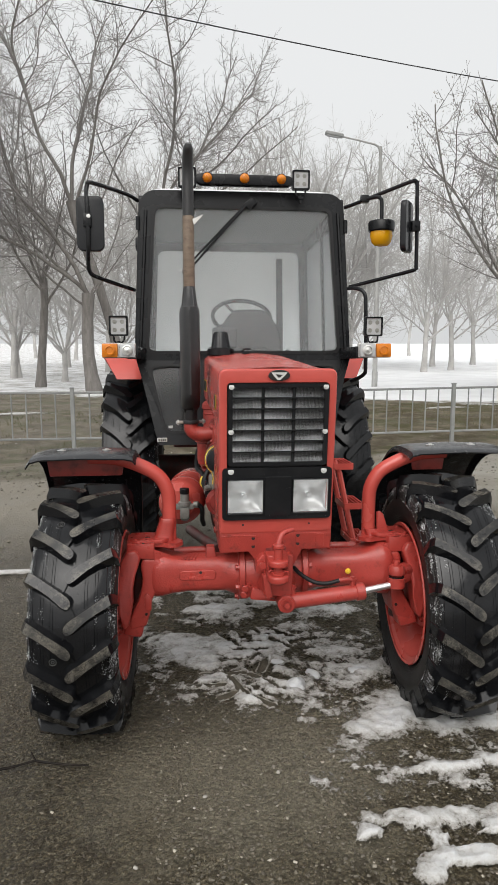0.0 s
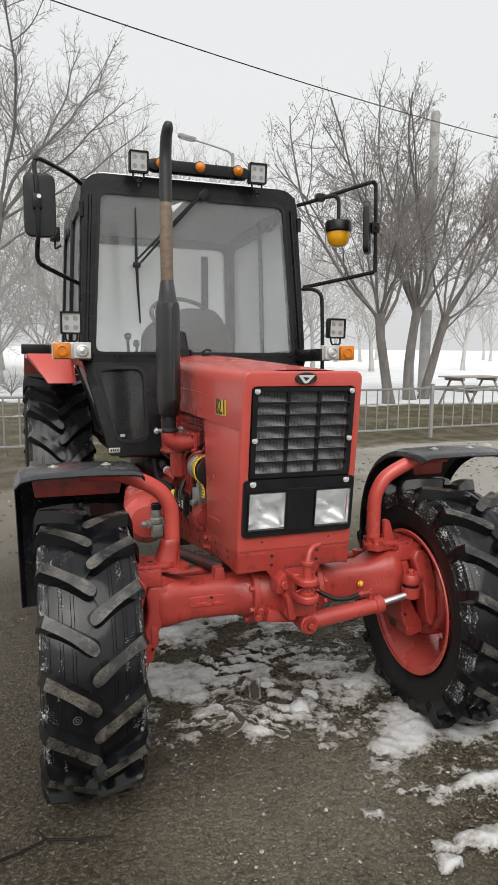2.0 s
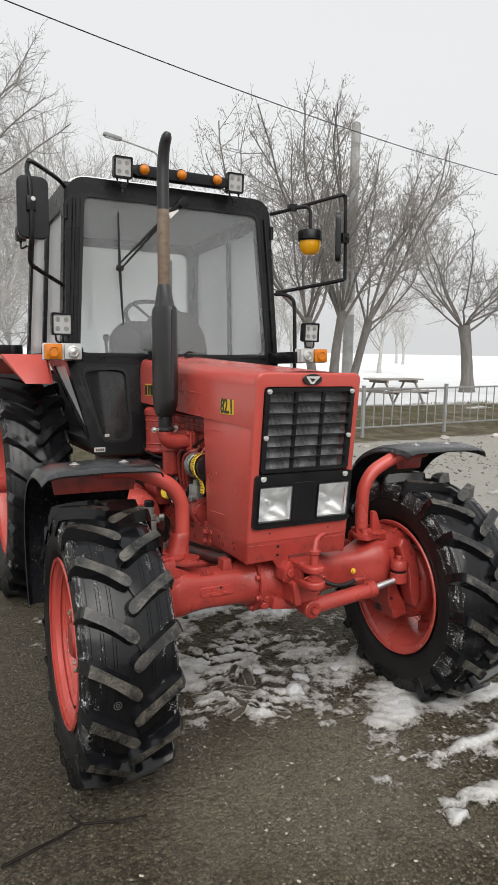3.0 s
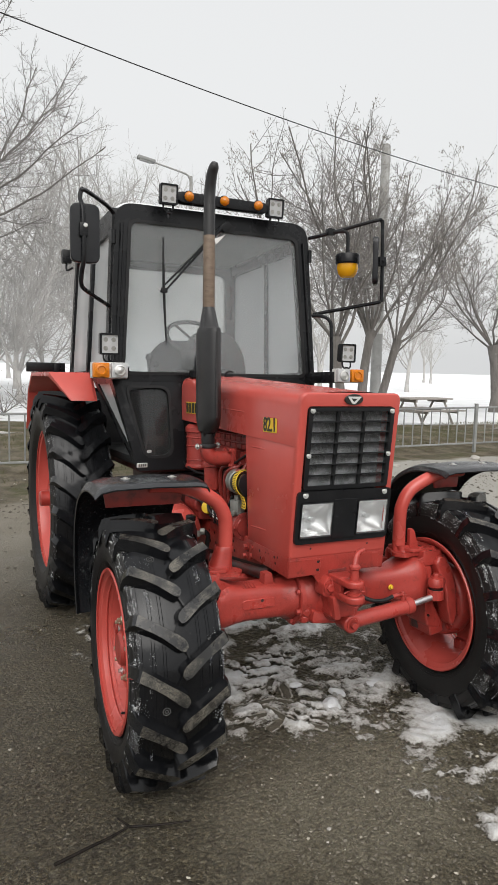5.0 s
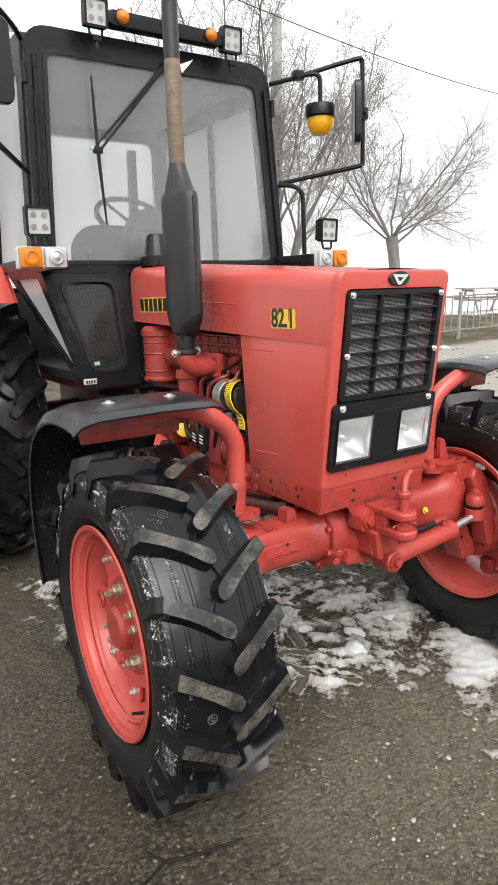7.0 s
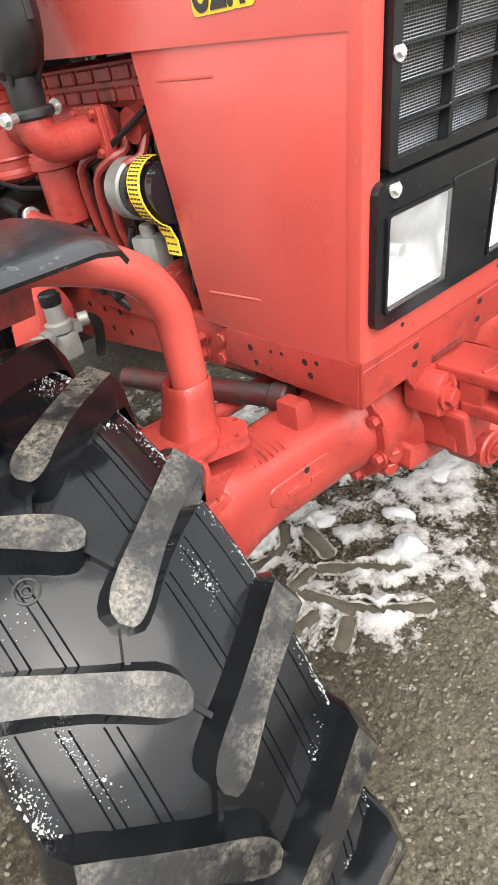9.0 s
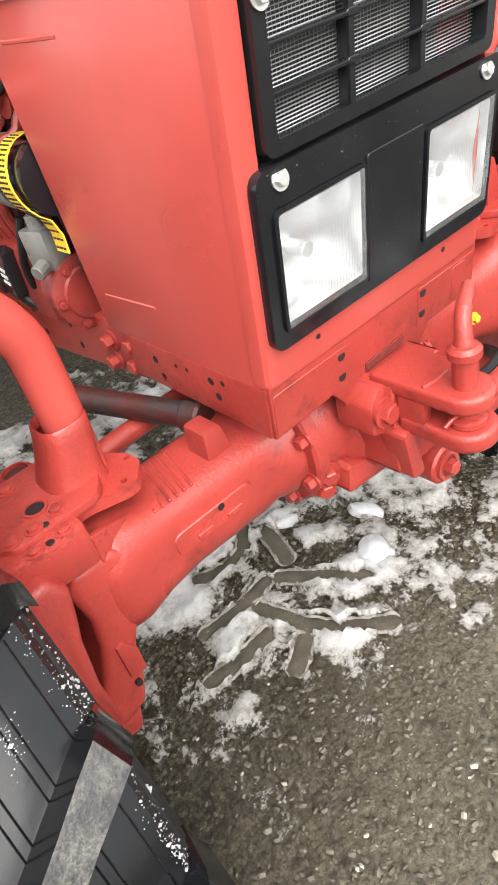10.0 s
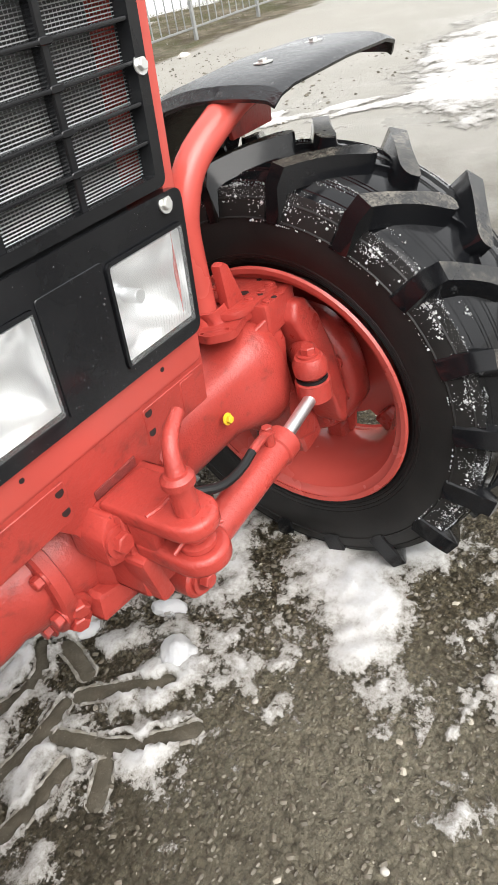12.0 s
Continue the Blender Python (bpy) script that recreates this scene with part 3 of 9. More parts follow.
tagged(GROUND, "wet grey-brown asphalt with soil verge and snowfield behind", "ground", kind="structure")


def snow_patch(name, label, x0, x1, y0, y1, step, blobs, cuts, rough, seed, thick=0.03, base=-0.55):
    """Melting snow: soft blobs broken up by noise, with strips pressed out of it by tyre lugs."""
    vs, cover = [], []
    xs, ys = list(np.arange(x0, x1, step)), list(np.arange(y0, y1, step))
    for y in ys:
        for x in xs:
            d = base
            for cx, cy, rx, ry, turn, *amp in blobs:
                c, s = math.cos(turn), math.sin(turn)
                u, v = ((x - cx) * c + (y - cy) * s) / rx, (-(x - cx) * s + (y - cy) * c) / ry
                d = max(d, (amp[0] if amp else 0.66) * (1.0 - (u * u + v * v)))
            d += 0.55 * noise.fractal((x * rough, y * rough, seed), 0.6, 2.1, 4) + 0.25 * noise.fractal((x * rough * 5, y * rough * 5, seed + 9), 0.7, 2.1, 3) - 0.08
            low = 0.0
            wx0, wy0 = x + 0.016 * noise.noise((x * 22, y * 22, 4.0)), y + 0.016 * noise.noise((x * 22, y * 22, 9.0))
            press = 0.55 + 0.5 * noise.noise((x * 9, y * 9, 14.0))
            for ax, ay, bx, by, r in cuts:
                wx, wy = bx - ax, by - ay
                f = min(1, max(0, ((wx0 - ax) * wx + (wy0 - ay) * wy) / (wx * wx + wy * wy)))
                q = math.hypot(wx0 - ax - f * wx, wy0 - ay - f * wy) / r
                if q < 1.1:
                    k = min(1.0, (1.1 - q) / 0.6)
                    d, low = min(d, d + (-press - d) * k), 1.0
                elif q < 1.6 and not low:
                    d += 0.34 * (1 - abs(q - 1.3) / 0.3)
            d = min(d, 1.2)
            crest = 1 - abs(noise.noise((x * 13, y * 17, seed + 3))) * 2.2
            t = thick * (1 - math.exp(-1.8 * d)) * (0.85 + 0.4 * max(crest, -0.2)) if d > 0 else 0.0
            vs.append((x, y, ground_height(x, y) + 0.0035 + t))
            cover.append(d)
    nx, fs = len(xs), []
    for j in range(len(ys) - 1):
        for i in range(nx - 1):
            q = (j * nx + i, j * nx + i + 1, (j + 1) * nx + i + 1, (j + 1) * nx + i)
            if max(cover[k] for k in q) > -0.42:
                fs.append(q)
    used = sorted({k for q in fs for k in q})
    at = {k: i for i, k in enumerate(used)}
    me = bpy.data.meshes.new(name)
    me.from_pydata([vs[k] for k in used], [], [tuple(at[k] for k in q) for q in fs])
    me.materials.append(SLUSH)
    me.attributes.new("cover", "FLOAT", "POINT").data.foreach_set("value", [cover[k] for k in used])
    for p in me.polygons:
        p.use_smooth = True
    return tagged(new(name, me), label, "snow", kind="stuff")


def lug_prints(path, half, pitch, r, lean):
    """Slanting prints of tyre lugs along both sides of a wheel's track."""
    out = []
    (ax, ay), (bx, by) = path
    ln = math.hypot(bx - ax, by - ay)
    tx, ty = (bx - ax) / ln, (by - ay) / ln
    for k in range(int(ln / pitch)):
        for side in (-1, 1):
            f = (k + (0.5 if side > 0 else 0.0)) * pitch
            px, py = ax + tx * f, ay + ty * f
            qx, qy = px - ty * side * half + tx * lean, py + tx * side * half + ty * lean
            out.append((px, py, qx, qy, r))
    return out


UNDER = [(-0.05, 0.40, 0.72, 0.46, 0.0, 0.13), (0.0, 0.02, 0.45, 0.20, -0.3, 0.09), (0.1, 1.15, 0.7, 0.5, 0.0, 0.14), (-0.42, 0.46, 0.26, 0.24, 0.2), (-0.12, 0.52, 0.18, 0.22, 0.0), (0.08, 0.48, 0.20, 0.20, 0.0), (0.42, 0.38, 0.24, 0.15, -0.3), (0.06, -0.03, 0.15, 0.08, -0.75), (0.12, 0.14, 0.12, 0.05, -0.9), (-0.24, 0.09, 0.12, 0.06, 0.3), (-0.28, 0.27, 0.12, 0.10, 0.0),
         (-0.09, 0.33, 0.09, 0.05, 0.3), (-0.10, -0.13, 0.08, 0.04, -0.4), (0.10, 0.27, 0.09, 0.04, -0.3), (0.50, 0.10, 0.08, 0.08, 0.0), (-0.25, 1.05, 0.34, 0.10, 0.1), (0.10, 1.18, 0.30, 0.08, -0.1), (-0.30, 1.46, 0.30, 0.12, 0.0), (0.45, 0.95, 0.30, 0.12, 0.1)]
PRINTS = [[(-0.005, 0.335), (-0.055, 0.272), (-0.139, 0.265), (-0.203, 0.293)], [(-0.098, 0.142), (-0.196, 0.130), (-0.297, 0.140)], [(-0.201, 0.022), (-0.294, 0.019), (-0.372, 0.028)],
          [(-0.165, 0.098), (-0.142, 0.030), (-0.111, -0.052), (-0.055, -0.120), (0.010, -0.180)], [(-0.060, 0.122), (0.010, 0.035), (0.075, -0.042)], [(-0.149, -0.055), (-0.222, -0.095)], [(0.030, 0.270), (0.012, 0.205), (-0.007, 0.150)]]
TRACKS = [(*a, *b, 0.021) for line in PRINTS for a, b in zip(line, line[1:])]
TRACKS += lug_prints(((-0.12, 0.40), (0.10, 0.74)), 0.15, 0.115, 0.023, 0.09) + lug_prints(((0.16, 0.36), (0.26, 0.66)), 0.12, 0.13, 0.022, 0.08)
snow_patch("slush_under_axle", "patchy white slush pressed by tyre treads on asphalt", -0.90, 0.95, -0.32, 1.7, 0.0115, UNDER, TRACKS, 3.6, 2.0, 0.032, -0.71)
WHEEL_SIDE = [(0.50, -0.22, 0.40, 0.30, -0.4, 0.24), (0.58, -0.24, 0.20, 0.15, -0.7), (0.47, -0.38, 0.14, 0.09, -0.3), (0.36, -0.40, 0.10, 0.06, -0.5), (0.26, -0.25, 0.07, 0.05, 0.3), (0.70, -0.40, 0.18, 0.08, -0.2), (0.46, 0.03, 0.07, 0.05, 0.0), (0.95, -0.40, 0.22, 0.08, -0.1), (1.0, 0.25, 0.10, 0.45, 0.0)]
snow_patch("slush_beside_wheel", "soft white snow lying against the front tyre", 0.10, 1.5, -0.62, 0.8, 0.0115, WHEEL_SIDE, [], 4.4, 5.0, 0.018, -0.66)
RUT_SNOW = [(0.7, -0.70, 0.5, 0.06, 0.0, 0.05), (0.62, -0.695, 0.26, 0.040, 0.02), (0.88, -0.68, 0.20, 0.055, 0.05), (0.27, -0.665, 0.12, 0.014, -0.2), (0.46, -0.965, 0.28, 0.055, -0.09), (0.23, -1.02, 0.05, 0.05, 0.5), (0.45, -1.07, 0.05, 0.08, 0.2), (0.50, -1.145, 0.20, 0.055, 0.12), (0.38, -1.19, 0.08, 0.05, 0.5), (0.85, -1.02, 0.30, 0.12, 0.1), (1.25, -0.75, 0.35, 0.05, 0.05), (1.3, -1.05, 0.4, 0.12, 0.1)]
RUT_CUTS = [(0.14, -1.10, 0.30, -1.045, 0.030), (0.30, -1.045, 0.40, -1.065, 0.026), (0.50, -1.085, 0.68, -1.09, 0.026), (0.44, -1.215, 0.62, -1.215, 0.026)]
snow_patch("snow_beside_rut", "thin white snow left along a wheel rut", 0.05, 1.9, -1.5, -0.55, 0.0115, RUT_SNOW, RUT_CUTS, 5.5, 11.0, 0.030)
YARD = [(6.6, 1.7, 1.7, 0.65, 0.45), (8.6, 2.2, 2.0, 0.8, 0.2), (5.7, 2.75, 0.75, 0.15, -0.75), (5.75, 2.25, 0.7, 0.12, -0.9), (5.3, 3.3, 0.5, 0.13, -0.2), (-1.75, 1.99, 0.30, 0.06, 0.10), (-3.1, 3.4, 0.6, 0.10, 0.1)]
snow_patch("snow_on_yard", "flat white snow patches on the open paving", -4.2, 11.0, 0.6, 4.6, 0.05, YARD, [], 1.6, 21.0, 0.03, -0.8)
VERGE = [(2.5 + 3.1 * k, 10.6 + 1.2 * ((k * 7) % 3), 0.7, 0.25, 0.1 * (k % 4)) for k in range(-5, 6)]
snow_patch("snow_on_verge", "old snow lying on the grass behind the fence", -16, 21, 9.0, 14.6, 0.11, VERGE, [], 0.9, 31.0, 0.04, -0.8)


def tyre_prints():
    """Flat strips of wet mud where the lugs pressed through the slush, each with a low crumbled rim."""
    vs, fs, rim_vs, rim_fs = [], [], [], []
    for line in PRINTS:
        pts = [Vector((x, y, 0)) for x, y in line]
        mid = []
        for i in range(len(pts) - 1):
            p0, p1, p2, p3 = [pts[min(max(k, 0), len(pts) - 1)] for k in (i - 1, i, i + 1, i + 2)]
            for k in range(8):
                f = k / 8
                mid.append(0.5 * ((2 * p1) + (p2 - p0) * f + (2 * p0 - 5 * p1 + 4 * p2 - p3) * f * f + (3 * p1 - p0 - 3 * p2 + p3) * f ** 3))
        mid.append(pts[-1])
        d0, d1 = (mid[1] - mid[0]).normalized(), (mid[-1] - mid[-2]).normalized()
        r = 0.0205
        line2 = [(mid[0] - d0 * r * math.cos(a), math.sin(a)) for a in (0.25, 0.6, 1.0)] + [(p, 1.0) for p in mid] + [(mid[-1] + d1 * r * math.cos(a), math.sin(a)) for a in (1.0, 0.6, 0.25)]
        o, o2 = len(vs), len(rim_vs)
        for i, (p, wide) in enumerate(line2):
            q = line2[min(i + 1, len(line2) - 1)][0] - line2[max(i - 1, 0)][0]
            n = Vector((-q.y, q.x, 0)).normalized()
            for j in range(7):
                u = (j - 3) / 3
                w = p + n * (u * r * wide * (1 + 0.20 * noise.noise((p.x * 45, p.y * 45, u))))
                vs.append((w.x, w.y, ground_height(w.x, w.y) + 0.0062 + 0.0022 * noise.noise((w.x * 90, w.y * 90, 2.0)) - 0.003 * u * u))
            for side in (-1, 1):
                for k, (e, h) in enumerate(((0.92, 0.004), (1.06, 0.0105), (1.20, 0.0115), (1.36, 0.004))):
                    w = p + n * (side * r * max(wide, 0.5) * (e + 0.22 * noise.noise((p.x * 60, p.y * 60, side * 3.0 + 0.4 * k))))
                    hh = h * max(-0.3, 0.45 + 1.5 * noise.noise((p.x * 28, p.y * 28, 5.0 + side)))
                    rim_vs.append((w.x, w.y, ground_height(w.x, w.y) + 0.002 + hh))
        for i in range(len(line2) - 1):
            fs.extend([(o + i * 7 + j, o + i * 7 + j + 1, o + i * 7 + 7 + j + 1, o + i * 7 + 7 + j) for j in range(6)])
            for side in (0, 4):
                rim_fs.extend([(o2 + i * 8 + side + j, o2 + i * 8 + side + j + 1, o2 + i * 8 + 8 + side + j + 1, o2 + i * 8 + 8 + side + j) for j in range(3)])
    for name, v, f, material, label in (("tyre_prints", vs, fs, MUD, "brown muddy tyre lug prints pressed through slush"), ("slush_rims", rim_vs, rim_fs, RIM_SLUSH, "crumbled grey slush squeezed up beside tyre prints")):
        me = bpy.data.meshes.new(name)
        me.from_pydata(v, [], f)
        me.materials.append(material)
        for p in me.polygons:
            p.use_smooth = True
        tagged(new(name, me), label, "slush", kind="stuff")


RIM_SLUSH = surface("dirty slush rim", (0.18, 0.162, 0.13), (0.36, 0.35, 0.325), 0.5, 40.0, 160, 0.9, 0.004, dirt=(0.16, 0.14, 0.11), dirt_scale=70, dirt_at=(0.52, 0.66))
tyre_prints()


def lump(name, label, at, r, seed, material=None):
    """One rounded clod, sunk a little into the ground."""
    bm = bmesh.new()
    bmesh.ops.create_icosphere(bm, subdivisions=4 if max(r) > 0.02 else 2, radius=1.0)
    for v in bm.verts:
        k = 1 + 0.20 * noise.noise(v.co * 1.3 + Vector((seed, 0, 0))) + 0.06 * noise.noise(v.co * 4 + Vector((0, seed, 0))) + 0.05 * noise.noise(v.co * 10 + Vector((0, 0, seed)))
        v.co = Vector((v.co.x * r[0] * k, v.co.y * r[1] * k, max(v.co.z, -0.35) * r[2] * k))
    ob = part(name, bm, material or SNOW, sharp=2.0)
    ob.matrix_basis = pose(at[0], at[1], ground_height(*at) + 0.10 * r[2], 0, 0, seed * 37)
    return tagged(ob, label, "snow lump", group="snow lumps")


lump("snow_lump", "rounded clod of white snow on wet asphalt", (0.145, -0.02), (0.050, 0.045, 0.042), 1)
lump("snow_lump", "larger soft clod of snow near the wheel", (0.49, 0.10), (0.055, 0.060, 0.030), 2)
lump("snow_lump", "flattened clod of snow beside tyre prints", (0.25, 0.10), (0.055, 0.028, 0.018), 3)
lump("snow_lump", "small clod of snow on asphalt", (0.09, 0.26), (0.045, 0.026, 0.016), 4)
lump("snow_lump", "small clod of snow on asphalt", (-0.30, 0.32), (0.045, 0.04, 0.022), 5)


def pebbles():
    """Grit and small stones scattered over the paving."""
    rng = random.Random(4)
    vs, fs = [], []
    base = [Vector(p) for p in ((1, 0, 0), (0, 1, 0), (-1, 0, 0), (0, -1, 0), (0.2, 0.1, 1), (0, 0, -1), (0.7, 0.7, 0.5), (-0.6, -0.7, 0.5))]
    faces = [(0, 6, 4), (6, 1, 4), (1, 2, 4), (2, 7, 4), (7, 3, 4), (3, 0, 4), (0, 1, 6), (2, 3, 7), (1, 0, 5), (2, 1, 5), (3, 2, 5), (0, 3, 5)]
    for k in range(38000):
        near = k < 31500
        if k < 18500:
            x, y = rng.uniform(-0.5, 1.5), rng.uniform(-1.6, 0.5)
        elif near:
            x, y = rng.uniform(-1.9, 2.2), rng.uniform(-2.1, 1.8)
        else:
            x, y = rng.uniform(-6, 9), rng.uniform(2.4, 7.2) if k < 35000 else rng.gauss(5.1, 0.5)
        r = 0.0016 + 0.0068 * rng.random() ** 4 if near else 0.004 + 0.022 * rng.random() ** 4
        z, a, n0 = ground_height(x, y), rng.uniform(0, 6.3), len(vs)
        sx, sy, sz = r * rng.uniform(0.7, 1.3), r * rng.uniform(0.7, 1.3), r * rng.uniform(0.4, 0.8)
        for b in base:
            px, py = b.x * sx, b.y * sy
            vs.append((x + px * math.cos(a) - py * math.sin(a), y + px * math.sin(a) + py * math.cos(a), z + sz * (b.z + 0.35)))
        fs.extend([tuple(n0 + i for i in f) for f in faces])
    me = bpy.data.meshes.new("gravel")
    me.from_pydata(vs, [], fs)
    m = surface("loose grit", (0.14, 0.13, 0.115), (0.24, 0.225, 0.20), 0.6, 3.0, 200, 0.3, 0.001)
    nt = m.node_tree
    geo = nt.nodes.new("ShaderNodeNewGeometry")
    pick = mixed(nt, (0.060, 0.050, 0.035), (0.135, 0.118, 0.088), ramp(nt, geo.outputs["Random Per Island"], 0.0, 0.92))
    pick = mixed(nt, pick, (0.36, 0.33, 0.27), ramp(nt, geo.outputs["Random Per Island"], 0.955, 0.97))
    nt.links.new(pick, nt.nodes["Principled BSDF"].inputs["Base Color"])
    me.materials.append(m)
    tagged(new("gravel", me), "fine grit and small stones scattered on asphalt", "gravel", kind="stuff")


pebbles()
rng = random.Random(12)
for k, (x, y, r) in enumerate([(-0.318, -0.771, 0.010), (-0.358, -0.828, 0.007), (-0.033, -0.656, 0.010), (-0.547, -1.085, 0.009), (0.134, -0.257, 0.009), (-1.31, 0.17, 0.008), (-3.9, 5.6, 0.07), (-3.3, 5.9, 0.06), (-2.9, 5.4, 0.05), (4.6, 6.1, 0.08), (6.3, 6.4, 0.09), (7.4, 6.9, 0.11), (5.4, 6.6, 0.07), (8.6, 6.8, 0.10), (2.9, 6.2, 0.07)]):
    s = lump("stone", "pale broken stone lying on the ground", (x, y), (r, r * 0.8, r * 0.6), k + 20, STONE)
    s["category"], s["group"] = "stone", "loose stones"


def fallen_twig():
    """A thin forked stick on the asphalt."""
    root = new("fallen_twig")
    main = [(-1.24, -0.60), (-1.12, -0.565), (-1.05, -0.54), (-0.97, -0.51)]
    fork = [(-0.97, -0.51), (-0.90, -0.535), (-0.84, -0.545), (-0.76, -0.56)]
    stub = [(-0.97, -0.51), (-0.99, -0.475), (-1.00, -0.45)]
    for name, pts, r in (("stem", main, 0.0062), ("branch", fork, 0.0050), ("branch", stub, 0.0042)):
        bm = bmesh.new()
        tube(bm, [(x, y, ground_height(x, y) + 0.013 + 0.003 * (i % 2)) for i, (x, y) in enumerate(pts)], [r * (1 - 0.12 * i) for i in range(len(pts))], 7)
        part(name, bm, TWIG_DARK, root)
    tagged(root, "thin dark forked twig lying on wet asphalt", "twig")


fallen_twig()


def verge_grass():
    """Short dull blades on the strip behind and before the fence."""
    rng = random.Random(9)
    vs, fs = [], []
    for k in range(26000):
        x, y = rng.uniform(-11, 16), rng.uniform(6.4, 13.5)
        if y < 6.4 + 1.5 * min(max((x + 1.5) / 5.5, 0), 1):
            continue
        if noise.noise((x * 0.5, y * 0.5, 5.0)) + 0.4 * noise.noise((x * 2.0, y * 2.0, 6.0)) < 0.0 + (0.25 if y < 7.6 else 0):
            continue
        z, h, a, o = ground_height(x, y) - 0.01, rng.uniform(0.03, 0.10), rng.uniform(0, 6.3), len(vs)
        w = 0.006
        dx, dy = rng.gauss(0, 0.03), rng.gauss(0, 0.03)
        vs.extend([(x - w * math.cos(a), y - w * math.sin(a), z), (x + w * math.cos(a), y + w * math.sin(a), z), (x + dx, y + dy, z + h)])
        fs.append((o, o + 1, o + 2))
    me = bpy.data.meshes.new("grass")
    me.from_pydata(vs, [], fs)
    me.materials.append(GRASS)
    tagged(new("grass", me), "short dull green-brown winter grass along the fence", "grass", kind="stuff")


verge_grass()


# ---- fence ----
def fence():
    root = new("fence")
    fy = lambda x: 7.55 + 0.02 * x
    lo, hi, bay = -14.22, 23.0, 2.03
    base = lambda x: 0.013 * min(max(x - 2.0, 0.0), 10.0) - 0.015
    n = int((hi - lo) / bay)
    bm = bmesh.new()
    box(bm, (0, 0, 0.41), (0.060, 0.060, 1.10), bevel=0.006, seg=1)
    box(bm, (0, 0, 0.966), (0.07, 0.07, 0.012), bevel=0.004, seg=1)
    post = part("post", bm, FENCE_PAINT, root)
    bm = bmesh.new()
    cyl(bm, (0, 0, 0.185), (0, 0, 0.89), 0.0115, 8, 0.02)
    bar = part("bar", bm, FENCE_PAINT, root)
    bm = bmesh.new()
    box(bm, (bay / 2, 0, 0), (bay - 0.063, 0.030, 0.034), bevel=0.006, seg=1)
    rail = part("rail", bm, FENCE_PAINT, root)
    first = {}
    for k in range(n + 1):
        x = lo + k * bay
        items = [(post, pose(x, fy(x), base(x)))]
        if k < n:
            z0, z1 = base(x), base(x + bay)
            slope = math.degrees(math.atan2(z1 - z0, bay))
            items += [(rail, pose(x, fy(x), z0 + h, 0, -slope, math.degrees(0.02))) for h in (0.185, 0.893)]
            for j in range(8):
                off = bay / 2 + (j - 3.5) * 0.217
                items.append((bar, pose(x + off, fy(x + off), z0 + (z1 - z0) * off / bay)))
        for ob, m4 in items:
            if ob in first:
                c = new(ob.name.split(".")[0], ob.data)
                c.parent = root
                c.matrix_basis = m4
            else:
                ob.matrix_basis = m4
                first[ob] = 1
    tagged(root, "low grey metal bar fence with square posts", "fence", kind="structure")


fence()


# ---- trees ----
def branches(rng, fork, trunk_r, lean, limbs, gaps, deep, rise, droop, forked):
    """Tapered limbs of one bare tree, as (points, first radius, last radius, level); limbs: (height, sideways, to the back, length)."""
    out = []

    def grow(p, d, length, r0, level, up):
        n = max(1 if level == 4 else 2, round(length / (0.65, 0.50, 0.34, 0.24, 0.25)[level]))
        wig = (0.05, 0.11, 0.13, 0.15, 0.16)[level]
        pts, way = [p.copy()], []
        for i in range(n):
            d = (d + Vector((rng.gauss(0, wig), rng.gauss(0, wig), rng.gauss(0, wig * 0.6) + up / n))).normalized()
            p = p + d * (length / n)
            pts.append(p.copy())
            way.append(d)
        r1 = r0 * 0.80 if level == 0 else max(r0 * 0.30, 0.0044)
        out.append((pts, r0, r1, level))
        if level == 0 or level + 1 >= deep:
            return
        gap, part_of = gaps[level - 1], (0.40, 0.42, 0.46)[level - 1]
        s, turn = length * (0.20, 0.14, 0.12)[level - 1], rng.uniform(0, 6.3)
        while s < length * 0.985:
            f = s / length
            ln = length * part_of * (1.08 - 0.72 * f) * rng.uniform(0.55, 1.25)
            if level == 1 and rng.random() < forked:
                ln *= 1.6
            if ln > (0.25, 0.16, 0.09)[level - 1]:
                i = min(int(f * n), n - 1)
                q, axis = pts[i].lerp(pts[i + 1], f * n - i), way[i]
                a = axis.cross(Vector((0.21, 0.33, 0.92)))
                a = a.normalized() if a.length > 0.05 else Vector((1, 0, 0))
                side = a * math.cos(turn) + axis.cross(a) * math.sin(turn)
                ang = radians(rng.uniform(30, 66))
                r = min((r0 + (r1 - r0) * f) * 0.68, 0.0047 + 0.0066 * ln)
                grow(q, (axis * math.cos(ang) + side * math.sin(ang)).normalized(), ln, r, level + 1, rise * (0.9, 0.55, 0.25)[level - 1] - (droop if level >= 2 else droop * 0.6))
            turn += 2.4 + rng.gauss(0, 0.5)
            s += gap * rng.uniform(0.6, 1.4)

    top = Vector((lean[0], lean[1], 1)).normalized()
    grow(Vector((0, 0, -0.15)), top, fork + 0.15, trunk_r, 0, 0.0)
    stem = out[0][0]
    for h, sx, sy, length in limbs:
        f = min(h, 1.0) * (len(stem) - 1)
        i = min(int(f), len(stem) - 2)
        d = (top * 0.25 + Vector((math.tan(radians(sx)), math.tan(radians(sy)), 1.0)).normalized()).normalized()
        grow(stem[i].lerp(stem[i + 1], f - i), d, length, min(trunk_r * 0.60, 0.013 + 0.0064 * length), 1, rise)
    return out


